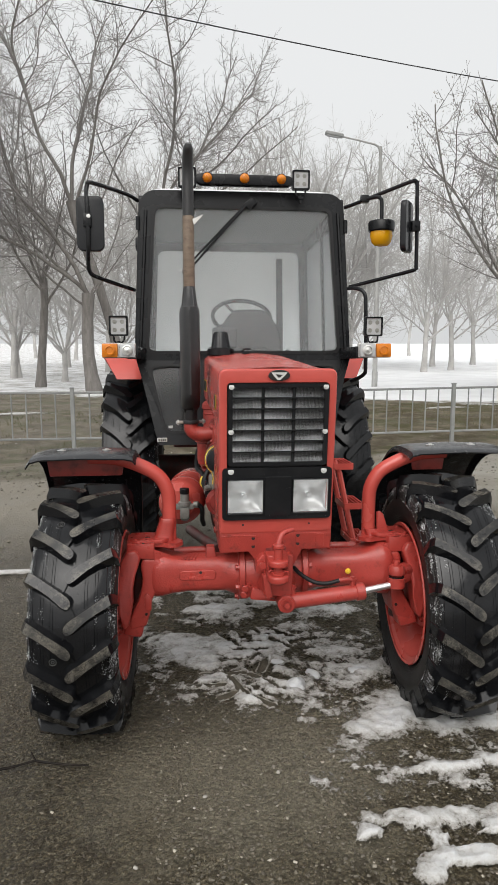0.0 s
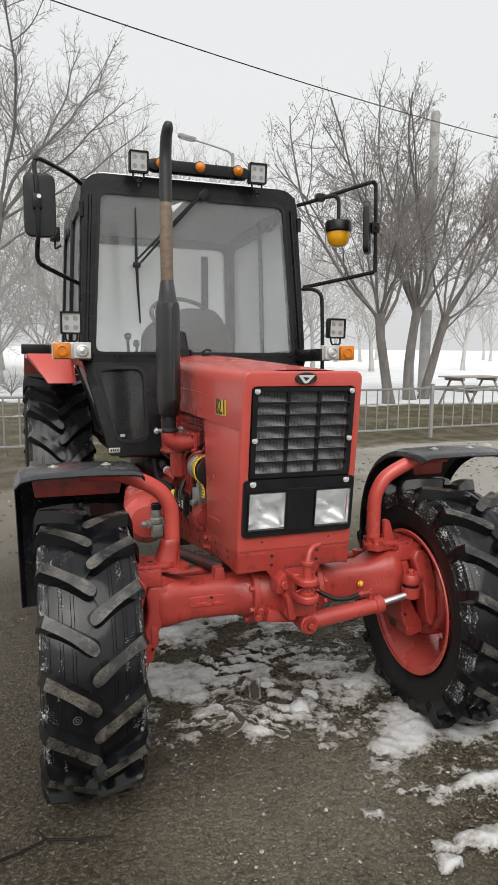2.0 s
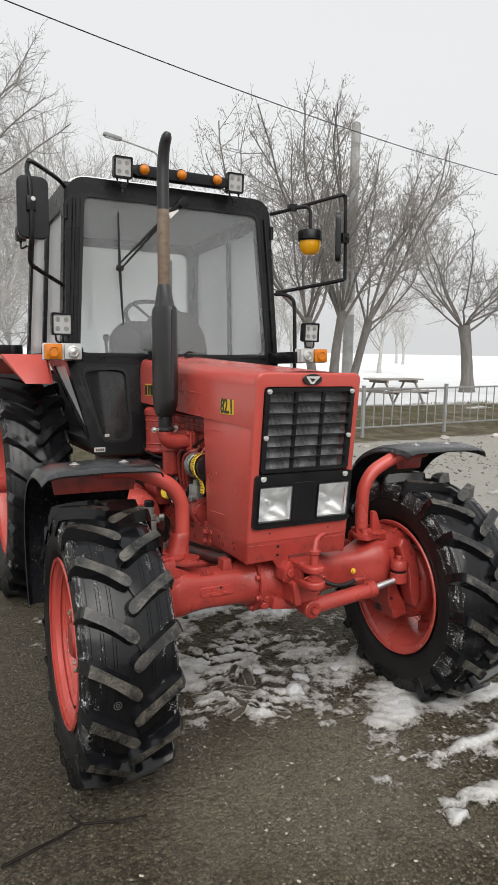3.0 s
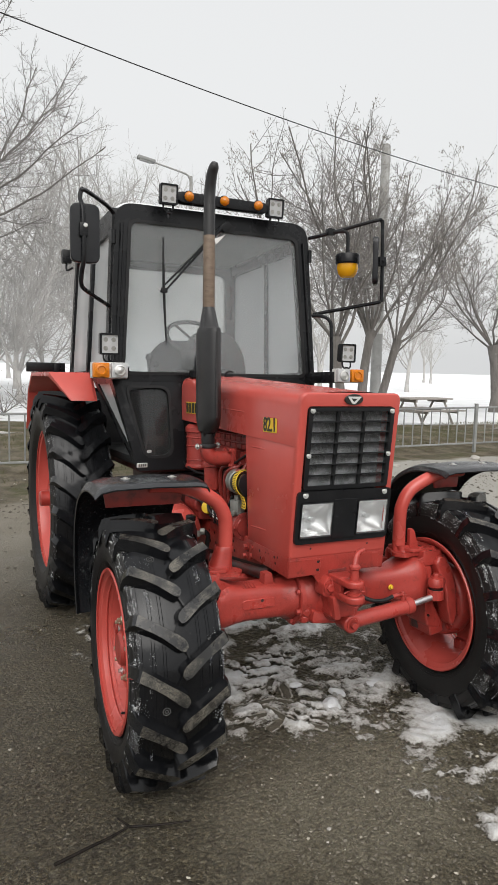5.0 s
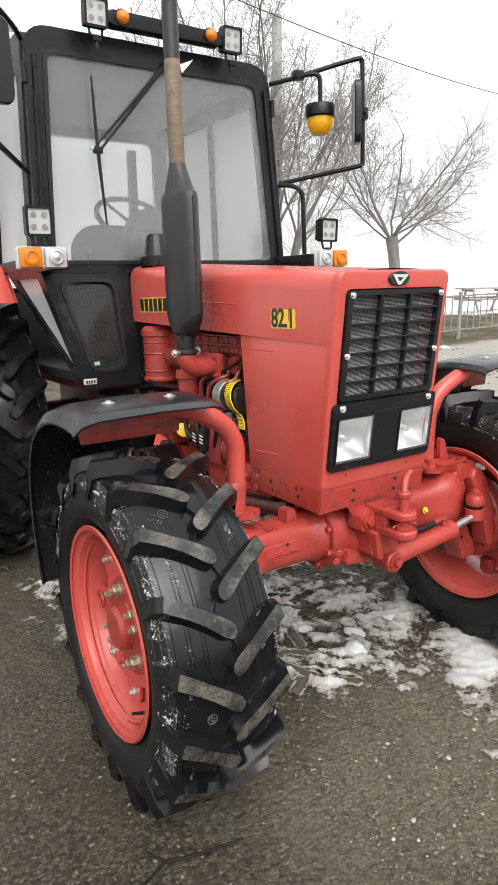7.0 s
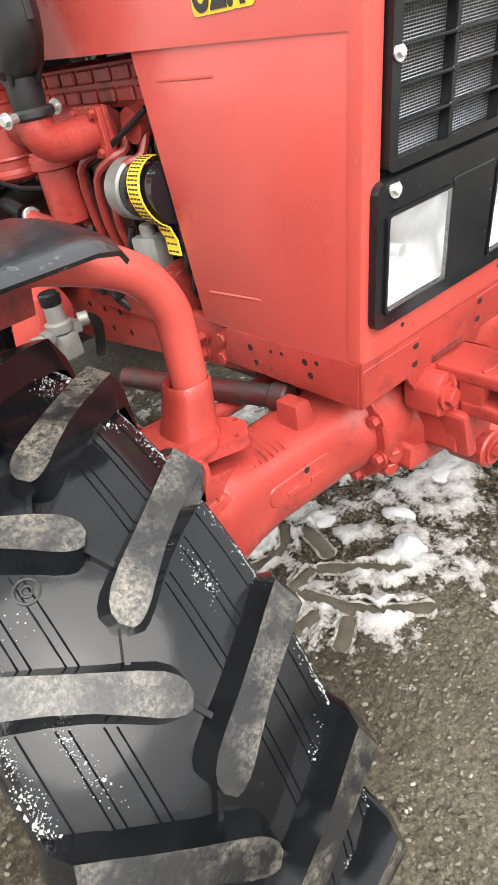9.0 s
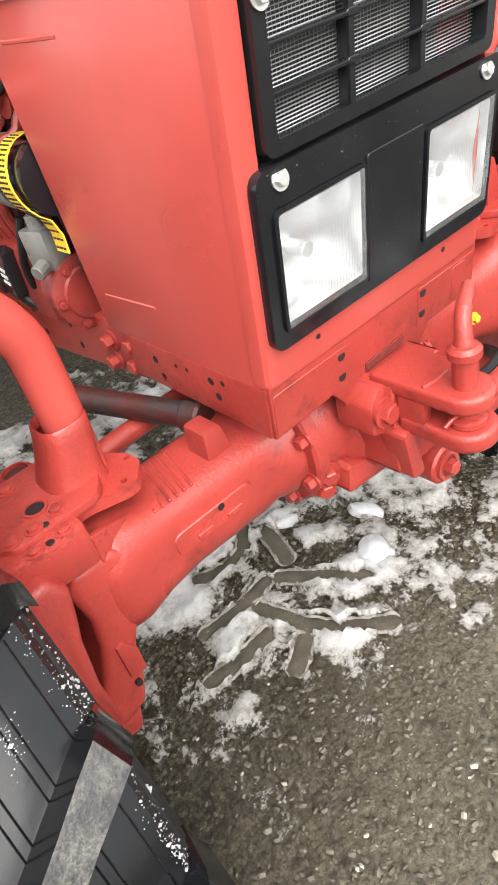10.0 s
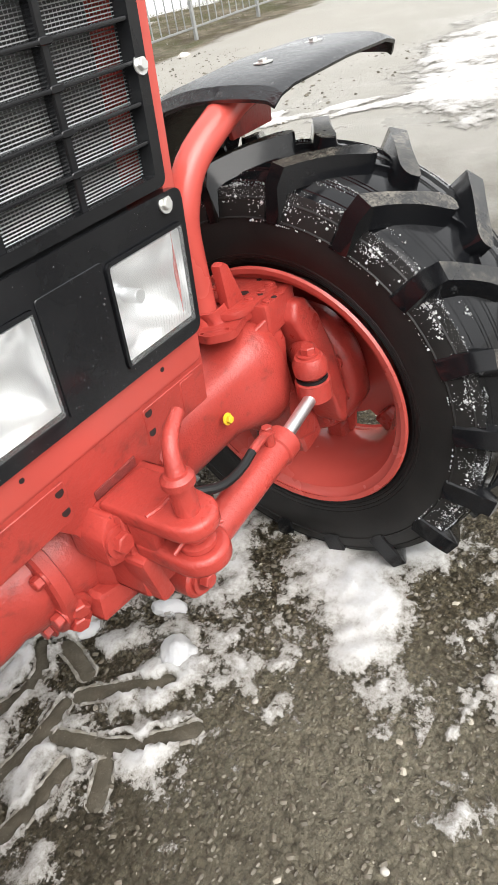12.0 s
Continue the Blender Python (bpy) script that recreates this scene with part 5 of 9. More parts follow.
def front_wheel(side):
    cx, cy, cz, R, hw, rr = (0.768 if side > 0 else -0.805), -0.028, 0.489, (0.550 if side > 0 else 0.534), 0.168, 0.308
    o = side
    bm = bmesh.new()
    prof = [(0.309, 0.166), (0.313, 0.160), (0.305, 0.152), (0.291, 0.146), (0.286, 0.110), (0.276, 0.092), (0.264, 0.075), (0.262, 0.02), (0.262, -0.07), (0.284, -0.108), (0.291, -0.146), (0.305, -0.152), (0.313, -0.160), (0.309, -0.166)]
    prof = [(r * (1.035 if abs(a) > 0.12 else 1.0), a * 0.96) for r, a in prof]
    inner = [(r - 0.012, a * (1.0 if abs(a) < 0.15 else 0.985)) for r, a in prof]
    lathe(bm, prof + inner[::-1] + prof[:1], (cx, cy, cz), (1, 0, 0), 72, close=False)
    for a0 in (0.100, 0.122):
        lathe(bm, [(0.2735, o * (a0 - 0.006)), (0.268, o * a0), (0.2735, o * (a0 + 0.006))], (cx, cy, cz), (1, 0, 0), 72, close=False)
    wheel = part("front_wheel", bm, RED, TRACTOR, "red steel rim with flat lobed centre disc")
    # flat centre disc with lobes that are bolted to lugs inside the rim
    n, x0 = 96, cx + o * 0.065
    bm = bmesh.new()
    outline = []
    for k in range(n):
        a = 2 * math.pi * k / n
        outline.append((0.190 + 0.062 * (0.5 + 0.5 * math.tanh(6 * (math.cos(8 * a) + 0.05))), a))
    prism(bm, [(r * math.cos(a), r * math.sin(a)) for r, a in outline], lambda u, v, w: (x0 + o * w, cy + u, cz + v), 0.012, 0.002, 1)
    part("disc", bm, RED, wheel)
    bm = bmesh.new()
    lathe(bm, [(0.150, 0.011 * o), (0.148, 0.017 * o), (0.074, 0.018 * o), (0.070, 0.022 * o), (0.068, 0.050 * o), (0.058, 0.062 * o), (0.0, 0.065 * o)], (x0, cy, cz), (1, 0, 0), 40)
    part("hub_cap", bm, RED_CAST, wheel)
    for k in range(8):
        a = 2 * math.pi * k / 8
        bm = bmesh.new()
        box(bm, (x0 - o * 0.018, cy + 0.236 * math.cos(a), cz + 0.236 * math.sin(a)), (0.036, 0.060, 0.055), (math.degrees(a), 0, 0), 0.006, 1)
        part("rim_lug", bm, RED_CAST, wheel)
    bm = bmesh.new()
    tyre(bm, cx, cy, cz, R, hw, rr, 18, 0.235, 0.037, -0.036 if side < 0 else 0.125)
    part("tyre", bm, [RUBBER, LUG_TOP, SIDEWALL], wheel, "black lugged farm tyre with dusty tread", sharp=0.5)
    for k in range(8):
        a = 2 * math.pi * (k // 2 * 2 + 0.5 + (0.0 if k % 2 else 0.50)) / 8 + 0.45
        nut = Vector((x0 + o * 0.017, cy + 0.112 * math.cos(a), cz + 0.112 * math.sin(a)))
        bm = bmesh.new()
        hexbolt(bm, nut, (o, 0, 0), 0.0145, 0.026)
        cyl(bm, nut + Vector((o * 0.02, 0, 0)), nut + Vector((o * 0.040, 0, 0)), 0.008, 10)
        part("wheel_nut", bm, BRASSY, wheel)
        a = 2 * math.pi * k / 8
        bm = bmesh.new()
        hexbolt(bm, (x0 + o * 0.012, cy + 0.226 * math.cos(a), cz + 0.226 * math.sin(a)), (o, 0, 0), 0.010, 0.016)
        part("rim_bolt", bm, ZINC, wheel)
    bm = bmesh.new()
    tc = Vector((x0 + o * 0.034, cy + 0.185, cz + 0.02))
    loop = [tc + Vector((0, 0.024 * math.cos(q), 0.024 * math.sin(q))) for q in np.linspace(0, 2 * math.pi, 21)]
    tube(bm, loop, 0.006, 8, smooth=0, closed=False)
    part("lifting_eye", bm, RED_CAST, wheel)
    bm = bmesh.new()
    tube(bm, [(cx + o * 0.10, cy - 0.16, cz - 0.20), (cx + o * 0.145, cy - 0.155, cz - 0.19)], 0.005, 8)
    part("valve", bm, RUBBER_HOSE, wheel)
    slush_crumbs(cx, cy, cz, R, hw, 0.037, 260, 7 + side, wheel)
    for u, phi in MARKS[side]:
        bm = bmesh.new()
        c = Vector((cx + u, cy - 0.4965 * math.cos(phi), cz + 0.4965 * math.sin(phi)))
        out = Vector((0, -math.cos(phi), math.sin(phi)))
        for r in (0.013, 0.0055):
            lathe(bm, [(r - 0.0014, 0.0), (r, 0.0022), (r + 0.0014, 0.0)], c - out * 0.0008, out, 24, close=False)
        part("mould_mark", bm, SCUFF, wheel, "small pale moulded ring on the tread")
    wheel.matrix_basis = pose(cx, cy, cz) @ pose(0, 0, 0, 0, 0, -2.0) @ pose(-cx, -cy, -cz)  # wheels turned a little


front_wheel(-1)
front_wheel(1)


def rear_wheel(side):
    cx, cy, cz, R, hw, rr = side * 0.752, 2.33, 0.745, 0.772, 0.195, 0.478
    o = side
    bm = bmesh.new()
    prof = [(0.490, 0.155), (0.494, 0.149), (0.470, 0.138), (0.462, 0.10), (0.430, 0.06), (0.430, -0.06), (0.462, -0.10), (0.470, -0.138), (0.494, -0.149), (0.490, -0.155)]
    inner = [(r - 0.013, a * (1.0 if abs(a) < 0.147 else 0.985)) for r, a in prof]
    lathe(bm, prof + inner[::-1] + prof[:1], (cx, cy, cz), (1, 0, 0), 72, close=False)
    x0 = cx + o * 0.02
    lathe(bm, [(0.43, 0.0), (0.43, 0.012 * o), (0.30, 0.03 * o), (0.22, -0.02 * o), (0.0, -0.02 * o)], (x0, cy, cz), (1, 0, 0), 56)
    wheel = part("rear_wheel", bm, RED, TRACTOR, "large red steel rim with dished centre")
    bm = bmesh.new()
    tyre(bm, cx, cy, cz, R, hw, rr, 24, 0.25, 0.042, 0.07)
    part("tyre", bm, [RUBBER, RUBBER, SIDEWALL], wheel, "tall black lugged rear tyre", sharp=0.5)
    bm = bmesh.new()
    lathe(bm, [(0.135, 0), (0.135, 0.030 * o), (0.120, 0.040 * o), (0.085, 0.045 * o), (0.075, 0.085 * o), (0.055, 0.095 * o), (0.055, 0.15 * o), (0.04, 0.16 * o)], (x0 + o * 0.01, cy, cz), (1, 0, 0), 28)
    part("hub", bm, RED_CAST, wheel)
    for k in range(8):
        a = 2 * math.pi * k / 8 + 0.3
        bm = bmesh.new()
        cyl(bm, (x0 + o * 0.04, cy + 0.105 * math.cos(a), cz + 0.105 * math.sin(a)), (x0 + o * 0.092, cy + 0.105 * math.cos(a), cz + 0.105 * math.sin(a)), 0.009, 10)
        hexbolt(bm, (x0 + o * 0.046, cy + 0.105 * math.cos(a), cz + 0.105 * math.sin(a)), (o, 0, 0), 0.019, 0.026)
        part("wheel_nut", bm, BRASSY if k % 2 else RED_CAST, wheel)
    for k in range(8):
        a = 2 * math.pi * k / 8
        bm = bmesh.new()
        box(bm, (x0 + o * 0.03, cy + 0.38 * math.cos(a), cz + 0.38 * math.sin(a)), (0.05, 0.11, 0.05), (math.degrees(a) + 90, 0, 0), 0.008)
        part("rim_lug", bm, RED_CAST, wheel)
    slush_crumbs(cx, cy, cz, R, hw, 0.042, 90, 17 + side, wheel)


rear_wheel(-1)
rear_wheel(1)


# bonnet
def hood_top(y):
    return 1.512 + 0.0625 * (y + 0.26)


def hood():
    bm = bmesh.new()
    ys = [None, -0.10, 0.2, 0.6, 0.95, 1.20, 1.226]
    loops = []
    for y in ys:
        yy = -0.24 if y is None else y
        zt, zb, hwid = hood_top(yy), 1.297 + 0.038 * (yy + 0.2), 0.243 + 0.008 * (yy + 0.2)
        if y == 1.226:
            zt, hwid = zt - 0.012, hwid - 0.006
        r = 0.045
        pts = [(-hwid, zb), (-hwid, zt - r - 0.01), (-hwid + 0.006, zt - r * 0.55), (-hwid + 0.02, zt - r * 0.2), (-hwid + 0.05, zt), (-hwid * 0.4, zt + 0.010), (0, zt + 0.012)]
        pts = pts + [(-x, z) for x, z in pts[-2::-1]]
        loops.append([bm.verts.new((x, front_y(z) + 0.012 if y is None else yy, z)) for x, z in pts])
    for a, b in zip(loops, loops[1:]):
        for i in range(len(a) - 1):
            bm.faces.new((a[i], a[i + 1], b[i + 1], b[i]))
    bm.faces.new(loops[-1])
    # turned-in lower edges give the sheet its thickness
    for i, sx in ((0, 1), (len(loops[0]) - 1, -1)):
        rim = [bm.verts.new(l[i].co + Vector((sx * 0.014, 0, 0.0))) for l in loops]
        lip = [bm.verts.new(l[i].co + Vector((sx * 0.014, 0, 0.05))) for l in loops]
        for k in range(len(loops) - 1):
            bm.faces.new((loops[k][i], loops[k + 1][i], rim[k + 1], rim[k]))
            bm.faces.new((rim[k], rim[k + 1], lip[k + 1], lip[k]))
    ob = part("bonnet", bm, RED, TRACTOR, "red bonnet with rounded shoulders", sharp=0.7)
    # raised line along each side
    for s in (-1, 1):
        bm = bmesh.new()
        tube(bm, [(s * 0.2462, 0.30, 1.425), (s * 0.2494, 0.7, 1.44), (s * 0.2530, 1.15, 1.458)], 0.003, 6, smooth=0)
        part("crease", bm, RED, ob)
    return ob


hood()


def front_surround():
    bm = bmesh.new()
    outer = rounded([(-0.243, 0.816), (0.243, 0.820), (0.243, 1.520), (-0.243, 1.520)], [0.020, 0.020, 0.035, 0.035])
    inner = rounded([(-0.211, 0.900), (0.211, 0.900), (0.211, 1.464), (-0.211, 1.464)], [0.012, 0.012, 0.02, 0.02])
    ring(bm, outer, inner, LEAN(-0.012), 0.03)
    n = len(outer)
    bm.verts.ensure_lookup_table()
    rim = {v for v in bm.verts[:n]}
    bmesh.ops.bevel(bm, geom=[e for e in bm.edges if e.verts[0] in rim and e.verts[1] in rim], offset=0.013, segments=3, affect="EDGES", profile=0.5)
    ob = part("front_surround", bm, RED, TRACTOR, "red sheet frame round the grille", sharp=0.5)
    for s in (-1, 1):
        bm = bmesh.new()
        cyl(bm, (s * 0.142, front_y(0.860) - 0.0125, 0.860), (s * 0.142, front_y(0.860) - 0.008, 0.860), 0.0045, 10, 0.02)
        part("screw_hole", bm, HOLE_SHADE, ob)
    for s in (-1, 1):
        # side panel: sheet with slanted rear edge and two pressed lines
        bm = bmesh.new()
        pts = [(front_y(0.818) + 0.008, 0.816), (front_y(1.296) + 0.008, 1.325), (0.2965, 1.345), (0.256, 0.8225)]
        prism(bm, pts, YZ(s * 0.241 if s < 0 else 0.227), 0.014, 0.004)
        panel = part("side_panel", bm, RED, TRACTOR, "flat red side sheet with pressed lines")
        for (y0, z0), (y1, z1) in (((0.233, 1.267), (0.08, 1.264)), ((0.215, 0.893), (0.064, 0.901))):
            bm = bmesh.new()
            tube(bm, [(s * 0.2385, y0, z0), (s * 0.2390, (y0 + y1) / 2, (z0 + z1) / 2), (s * 0.2385, y1, z1)], 0.0040, 8, smooth=2)
            part("pressed_line", bm, RED, panel)
    return ob


front_surround()


def grille():
    cols, rows = 3, 7
    x0, x1, z0, z1 = -0.207, 0.207, 1.118, 1.460
    bm = bmesh.new()
    outer = rounded([(x0, z0), (x1, z0), (x1, z1), (x0, z1)], 0.014)
    inner = rounded([(x0 + 0.018, z0 + 0.016), (x1 - 0.018, z0 + 0.016), (x1 - 0.018, z1 - 0.016), (x0 + 0.018, z1 - 0.016)], 0.006)
    ring(bm, outer, inner, LEAN(-0.024), 0.026)
    frame_ob = part("grille", bm, BLACK_PLASTIC, TRACTOR, "black plastic grille with twenty-one openings", sharp=0.5)
    gx0, gx1, gz0, gz1 = x0 + 0.016, x1 - 0.016, z0 + 0.014, z1 - 0.014
    for k in range(1, cols):
        x = gx0 + (gx1 - gx0) * k / cols
        bm = bmesh.new()
        prism(bm, [(x - 0.0062, gz0), (x + 0.0062, gz0), (x + 0.0062, gz1), (x - 0.0062, gz1)], LEAN(-0.0195), 0.018, 0.002, 1)
        part("upright", bm, BLACK_PLASTIC, frame_ob)
    for k in range(1, rows):
        z = gz0 + (gz1 - gz0) * k / rows
        bm = bmesh.new()
        prism(bm, [(gx0, z - 0.0026), (gx1, z - 0.0026), (gx1, z + 0.0026), (gx0, z + 0.0026)], LEAN(-0.0225), 0.020, 0.0018, 2)
        bar = part("crossbar", bm, BLACK_PLASTIC, frame_ob)
        for i in range(1, cols):
            x = gx0 + (gx1 - gx0) * i / cols
            bm = bmesh.new()
            prism(bm, rounded([(x - 0.0105, z - 0.0042), (x + 0.0105, z - 0.0042), (x + 0.0105, z + 0.0042), (x - 0.0105, z + 0.0042)], 0.004, 2), LEAN(-0.0232), 0.012, 0.0012, 1)
            part("boss", bm, BLACK_PLASTIC, bar)
    # woven wire screen behind
    bm = bmesh.new()
    w = 0.00062
    for k in range(76):
        z = gz0 + (gz1 - gz0) * (k + 0.5) / 76
        y = front_y(z) - 0.002
        vs = [bm.verts.new(p) for p in ((gx0, y - 1.3 * w, z - w), (gx1, y - 1.3 * w, z - w), (gx1, y, z + w), (gx0, y, z + w))]
        bm.faces.new(vs)
    for k in range(66):
        x = gx0 + (gx1 - gx0) * (k + 0.5) / 66
        vs = [bm.verts.new((x + dx, front_y(z) + 0.0002, z)) for dx, z in ((-0.5 * w, gz0), (0.5 * w, gz0), (0.5 * w, gz1), (-0.5 * w, gz1))]
        bm.faces.new(vs)
    scr = part("wire_screen", bm, WIRE_STEEL, frame_ob, "fine grey woven wire", smooth=False)
    scr["kind"] = "stuff"
    bm = bmesh.new()
    prism(bm, [(x0, 0.93), (x1, 0.93), (x1, z1), (x0, z1)], LEAN(0.062), 0.08, 0.004)
    part("radiator", bm, RADIATOR, TRACTOR, "dark radiator core behind the grille")
    for x, z in ((-0.193, 1.446), (0.193, 1.446), (-0.195, 1.262), (0.195, 1.262)):
        bm = bmesh.new()
        hexbolt(bm, (x, front_y(z) - 0.024, z), (0, -1, 0.12), 0.0075, 0.008)
        part("bolt", bm, ZINC, frame_ob)


grille()


def plate_with_holes(bm, outer, holes, place, depth):
    """A plate with openings right through it."""
    loops = [outer] + holes
    sides = []
    for w in (0.0, depth):
        edges, rows = [], []
        for pts in loops:
            vs = [bm.verts.new(place(u, v, w)) for u, v in pts]
            edges += [bm.edges.new((vs[i], vs[(i + 1) % len(vs)])) for i in range(len(vs))]
            rows.append(vs)
        bmesh.ops.triangle_fill(bm, edges=edges, use_beauty=True, use_dissolve=False)
        sides.append(rows)
    for a, b in zip(*sides):
        for i in range(len(a)):
            k = (i + 1) % len(a)
            bm.faces.new((a[i], a[k], b[k], b[i]))
    return bm


def headlight_panel():
    bm = bmesh.new()
    outer = rounded([(-0.231, 0.884), (0.231, 0.886), (0.231, 1.111), (-0.231, 1.111)], 0.020)
    eyes = [rounded([(cx - 0.080, 0.906), (cx + 0.080, 0.906), (cx + 0.080, 1.066), (cx - 0.080, 1.066)], 0.012) for cx in (-0.134, 0.142)]
    plate_with_holes(bm, outer, eyes, LEAN(-0.026), 0.028)
    panel = part("headlight_panel", bm, BLACK_PLASTIC, TRACTOR, "black plastic panel holding both headlights")
    bm = bmesh.new()
    prism(bm, rounded([(-0.052, 0.900), (0.060, 0.900), (0.060, 1.072), (-0.052, 1.072)], 0.006), LEAN(-0.0285), 0.004, 0.001, 1)
    part("centre_plate", bm, BLACK_PLASTIC, panel)
    for x in (-0.195, 0.195):
        bm = bmesh.new()
        hexbolt(bm, (x, front_y(1.096) - 0.026, 1.096), (0, -1, 0.12), 0.0085, 0.008)
        part("bolt", bm, ZINC, panel)
    for cx in (-0.134, 0.142):
        w, z0, z1 = 0.0735, 0.9125, 1.0600
        cz = (z0 + z1) / 2
        bm = bmesh.new()
        outer = rounded([(cx - w - 0.005, z0 - 0.005), (cx + w + 0.005, z0 - 0.005), (cx + w + 0.005, z1 + 0.005), (cx - w - 0.005, z1 + 0.005)], 0.010)
        inner = rounded([(cx - w, z0), (cx + w, z0), (cx + w, z1), (cx - w, z1)], 0.008)
        ring(bm, outer, inner, LEAN(-0.031), 0.02)
        lamp = part("headlight", bm, BLACK_PLASTIC, TRACTOR, "square headlight, bright reflector behind ribbed glass")
        bm = bmesh.new()
        n = 32
        loops = []
        for f, d in ((1.0, 0.0), (0.975, -0.012), (0.92, -0.021), (0.82, -0.031), (0.68, -0.041), (0.5, -0.050), (0.3, -0.056), (0.10, -0.058)):
            lo = []
            for k in range(n):
                a = 2 * math.pi * k / n
                ca, sa = math.cos(a), math.sin(a)
                sq = 1 / max(abs(ca), abs(sa))
                blend = min(1.0, max(0.0, (f - 0.8) / 0.2))
                q = (sq * blend + (1 - blend)) * f
                z = cz + 0.069 * q * sa
                lo.append(bm.verts.new((cx + w * q * ca, front_y(z) - 0.024 - d, z)))
            loops.append(lo)
        for a, b in zip(loops, loops[1:]):
            for k in range(n):
                bm.faces.new((a[k], a[(k + 1) % n], b[(k + 1) % n], b[k]))
        bm.faces.new(loops[-1])
        part("reflector", bm, REFLECTOR, lamp)
        bm = bmesh.new()
        cyl(bm, (cx, front_y(cz) + 0.034, cz - 0.004), (cx, front_y(cz) + 0.002, cz - 0.004), 0.011, 12)
        part("bulb_shield", bm, CHROME, lamp)
        bm = bmesh.new()
        m = 26
        grid = []
        for j in range(9):
            z = z0 + (z1 - z0) * j / 8
            row = []
            for i in range(m * 2 + 1):
                x = cx - w + 2 * w * i / (2 * m)
                rib = (0.0007 + 0.0010 * (j in (2, 3)) * (i > 14)) * (i % 2) * (abs(j - 4) < 4 and i > 4)
                dome = 0.006 * (1 - ((x - cx) / w) ** 4) * (1 - ((z - cz) / 0.070) ** 4)
                row.append(bm.verts.new((x, front_y(z) - 0.0315 - dome - rib, z)))
            grid.append(row)
        for a, b in zip(grid, grid[1:]):
            for i in range(2 * m):
                bm.faces.new((a[i], a[i + 1], b[i + 1], b[i]))
        lens = part("glass", bm, LAMP_WHITE, lamp, "ribbed clear lamp glass", sharp=0.3)
        lens.visible_shadow = False
    # rain drops standing on the plastic
    rng = random.Random(77)
    bm = bmesh.new()
    for k in range(190):
        x = rng.uniform(-0.050, 0.058) if k % 3 else rng.uniform(-0.225, 0.225)
        z = rng.uniform(0.902, 1.070) if k % 3 else rng.choice((rng.uniform(1.074, 1.107), rng.uniform(0.890, 0.903)))
        if k % 3 and rng.random() > 0.25 + 0.75 * abs(x - 0.004) / 0.055:
            continue
        r = rng.choice((0.0006, 0.0007, 0.0009, 0.0011))
        lathe(bm, [(r, 0.0), (r * 0.75, r * 0.38), (0.0, r * 0.5)], (x, front_y(z) - (0.0283 if k % 3 else 0.0258), z), (0, -1, 0.12), 7)
    drops = part("rain_drops", bm, WATER, panel, "clear water drops")
    drops["kind"] = "stuff"


headlight_panel()


def emblem():
    bm = bmesh.new()
    z0 = 1.4925
    pts = [(0.044 * math.cos(a), z0 + 0.0225 * math.sin(a)) for a in np.linspace(0, 2 * math.pi, 29)[:-1]]
    prism(bm, pts, LEAN(-0.0215), 0.010, 0.0015, 1)
    ob = part("emblem", bm, STICKER_BLACK, TRACTOR, "black oval badge with pale shape")
    bm = bmesh.new()
    outer = rounded([(-0.034, z0 + 0.012), (0.034, z0 + 0.012), (0.004, z0 - 0.019), (-0.008, z0 - 0.019)], 0.004, 2)
    inner = rounded([(-0.017, z0 + 0.005), (0.014, z0 + 0.002), (0.002, z0 - 0.009), (-0.004, z0 - 0.009)], 0.002, 2)
    ring(bm, outer, inner, LEAN(-0.0235), 0.003)
    part("badge_shape", bm, PALE, ob, smooth=False)


emblem()


def writing(text, size, place, material, parent, thick=0.0006, squeeze=1.0, fat=0.0):
    """Raised letters in the built-in font; place(u, v, w) -> point."""
    cu = bpy.data.curves.new("text", "FONT")
    cu.body, cu.size, cu.extrude, cu.align_x, cu.align_y = text, size, thick, "CENTER", "CENTER"
    cu.offset, cu.space_character = fat, 0.96
    tmp = new("text", cu)
    bpy.context.view_layer.update()
    me = bpy.data.meshes.new_from_object(tmp.evaluated_get(bpy.context.evaluated_depsgraph_get()))
    bpy.data.objects.remove(tmp)
    for v in me.vertices:
        v.co = place(v.co.x * squeeze, v.co.y, v.co.z)
    me.materials.append(material)
    ob = new("lettering", me)
    ob.parent = parent
    return ob


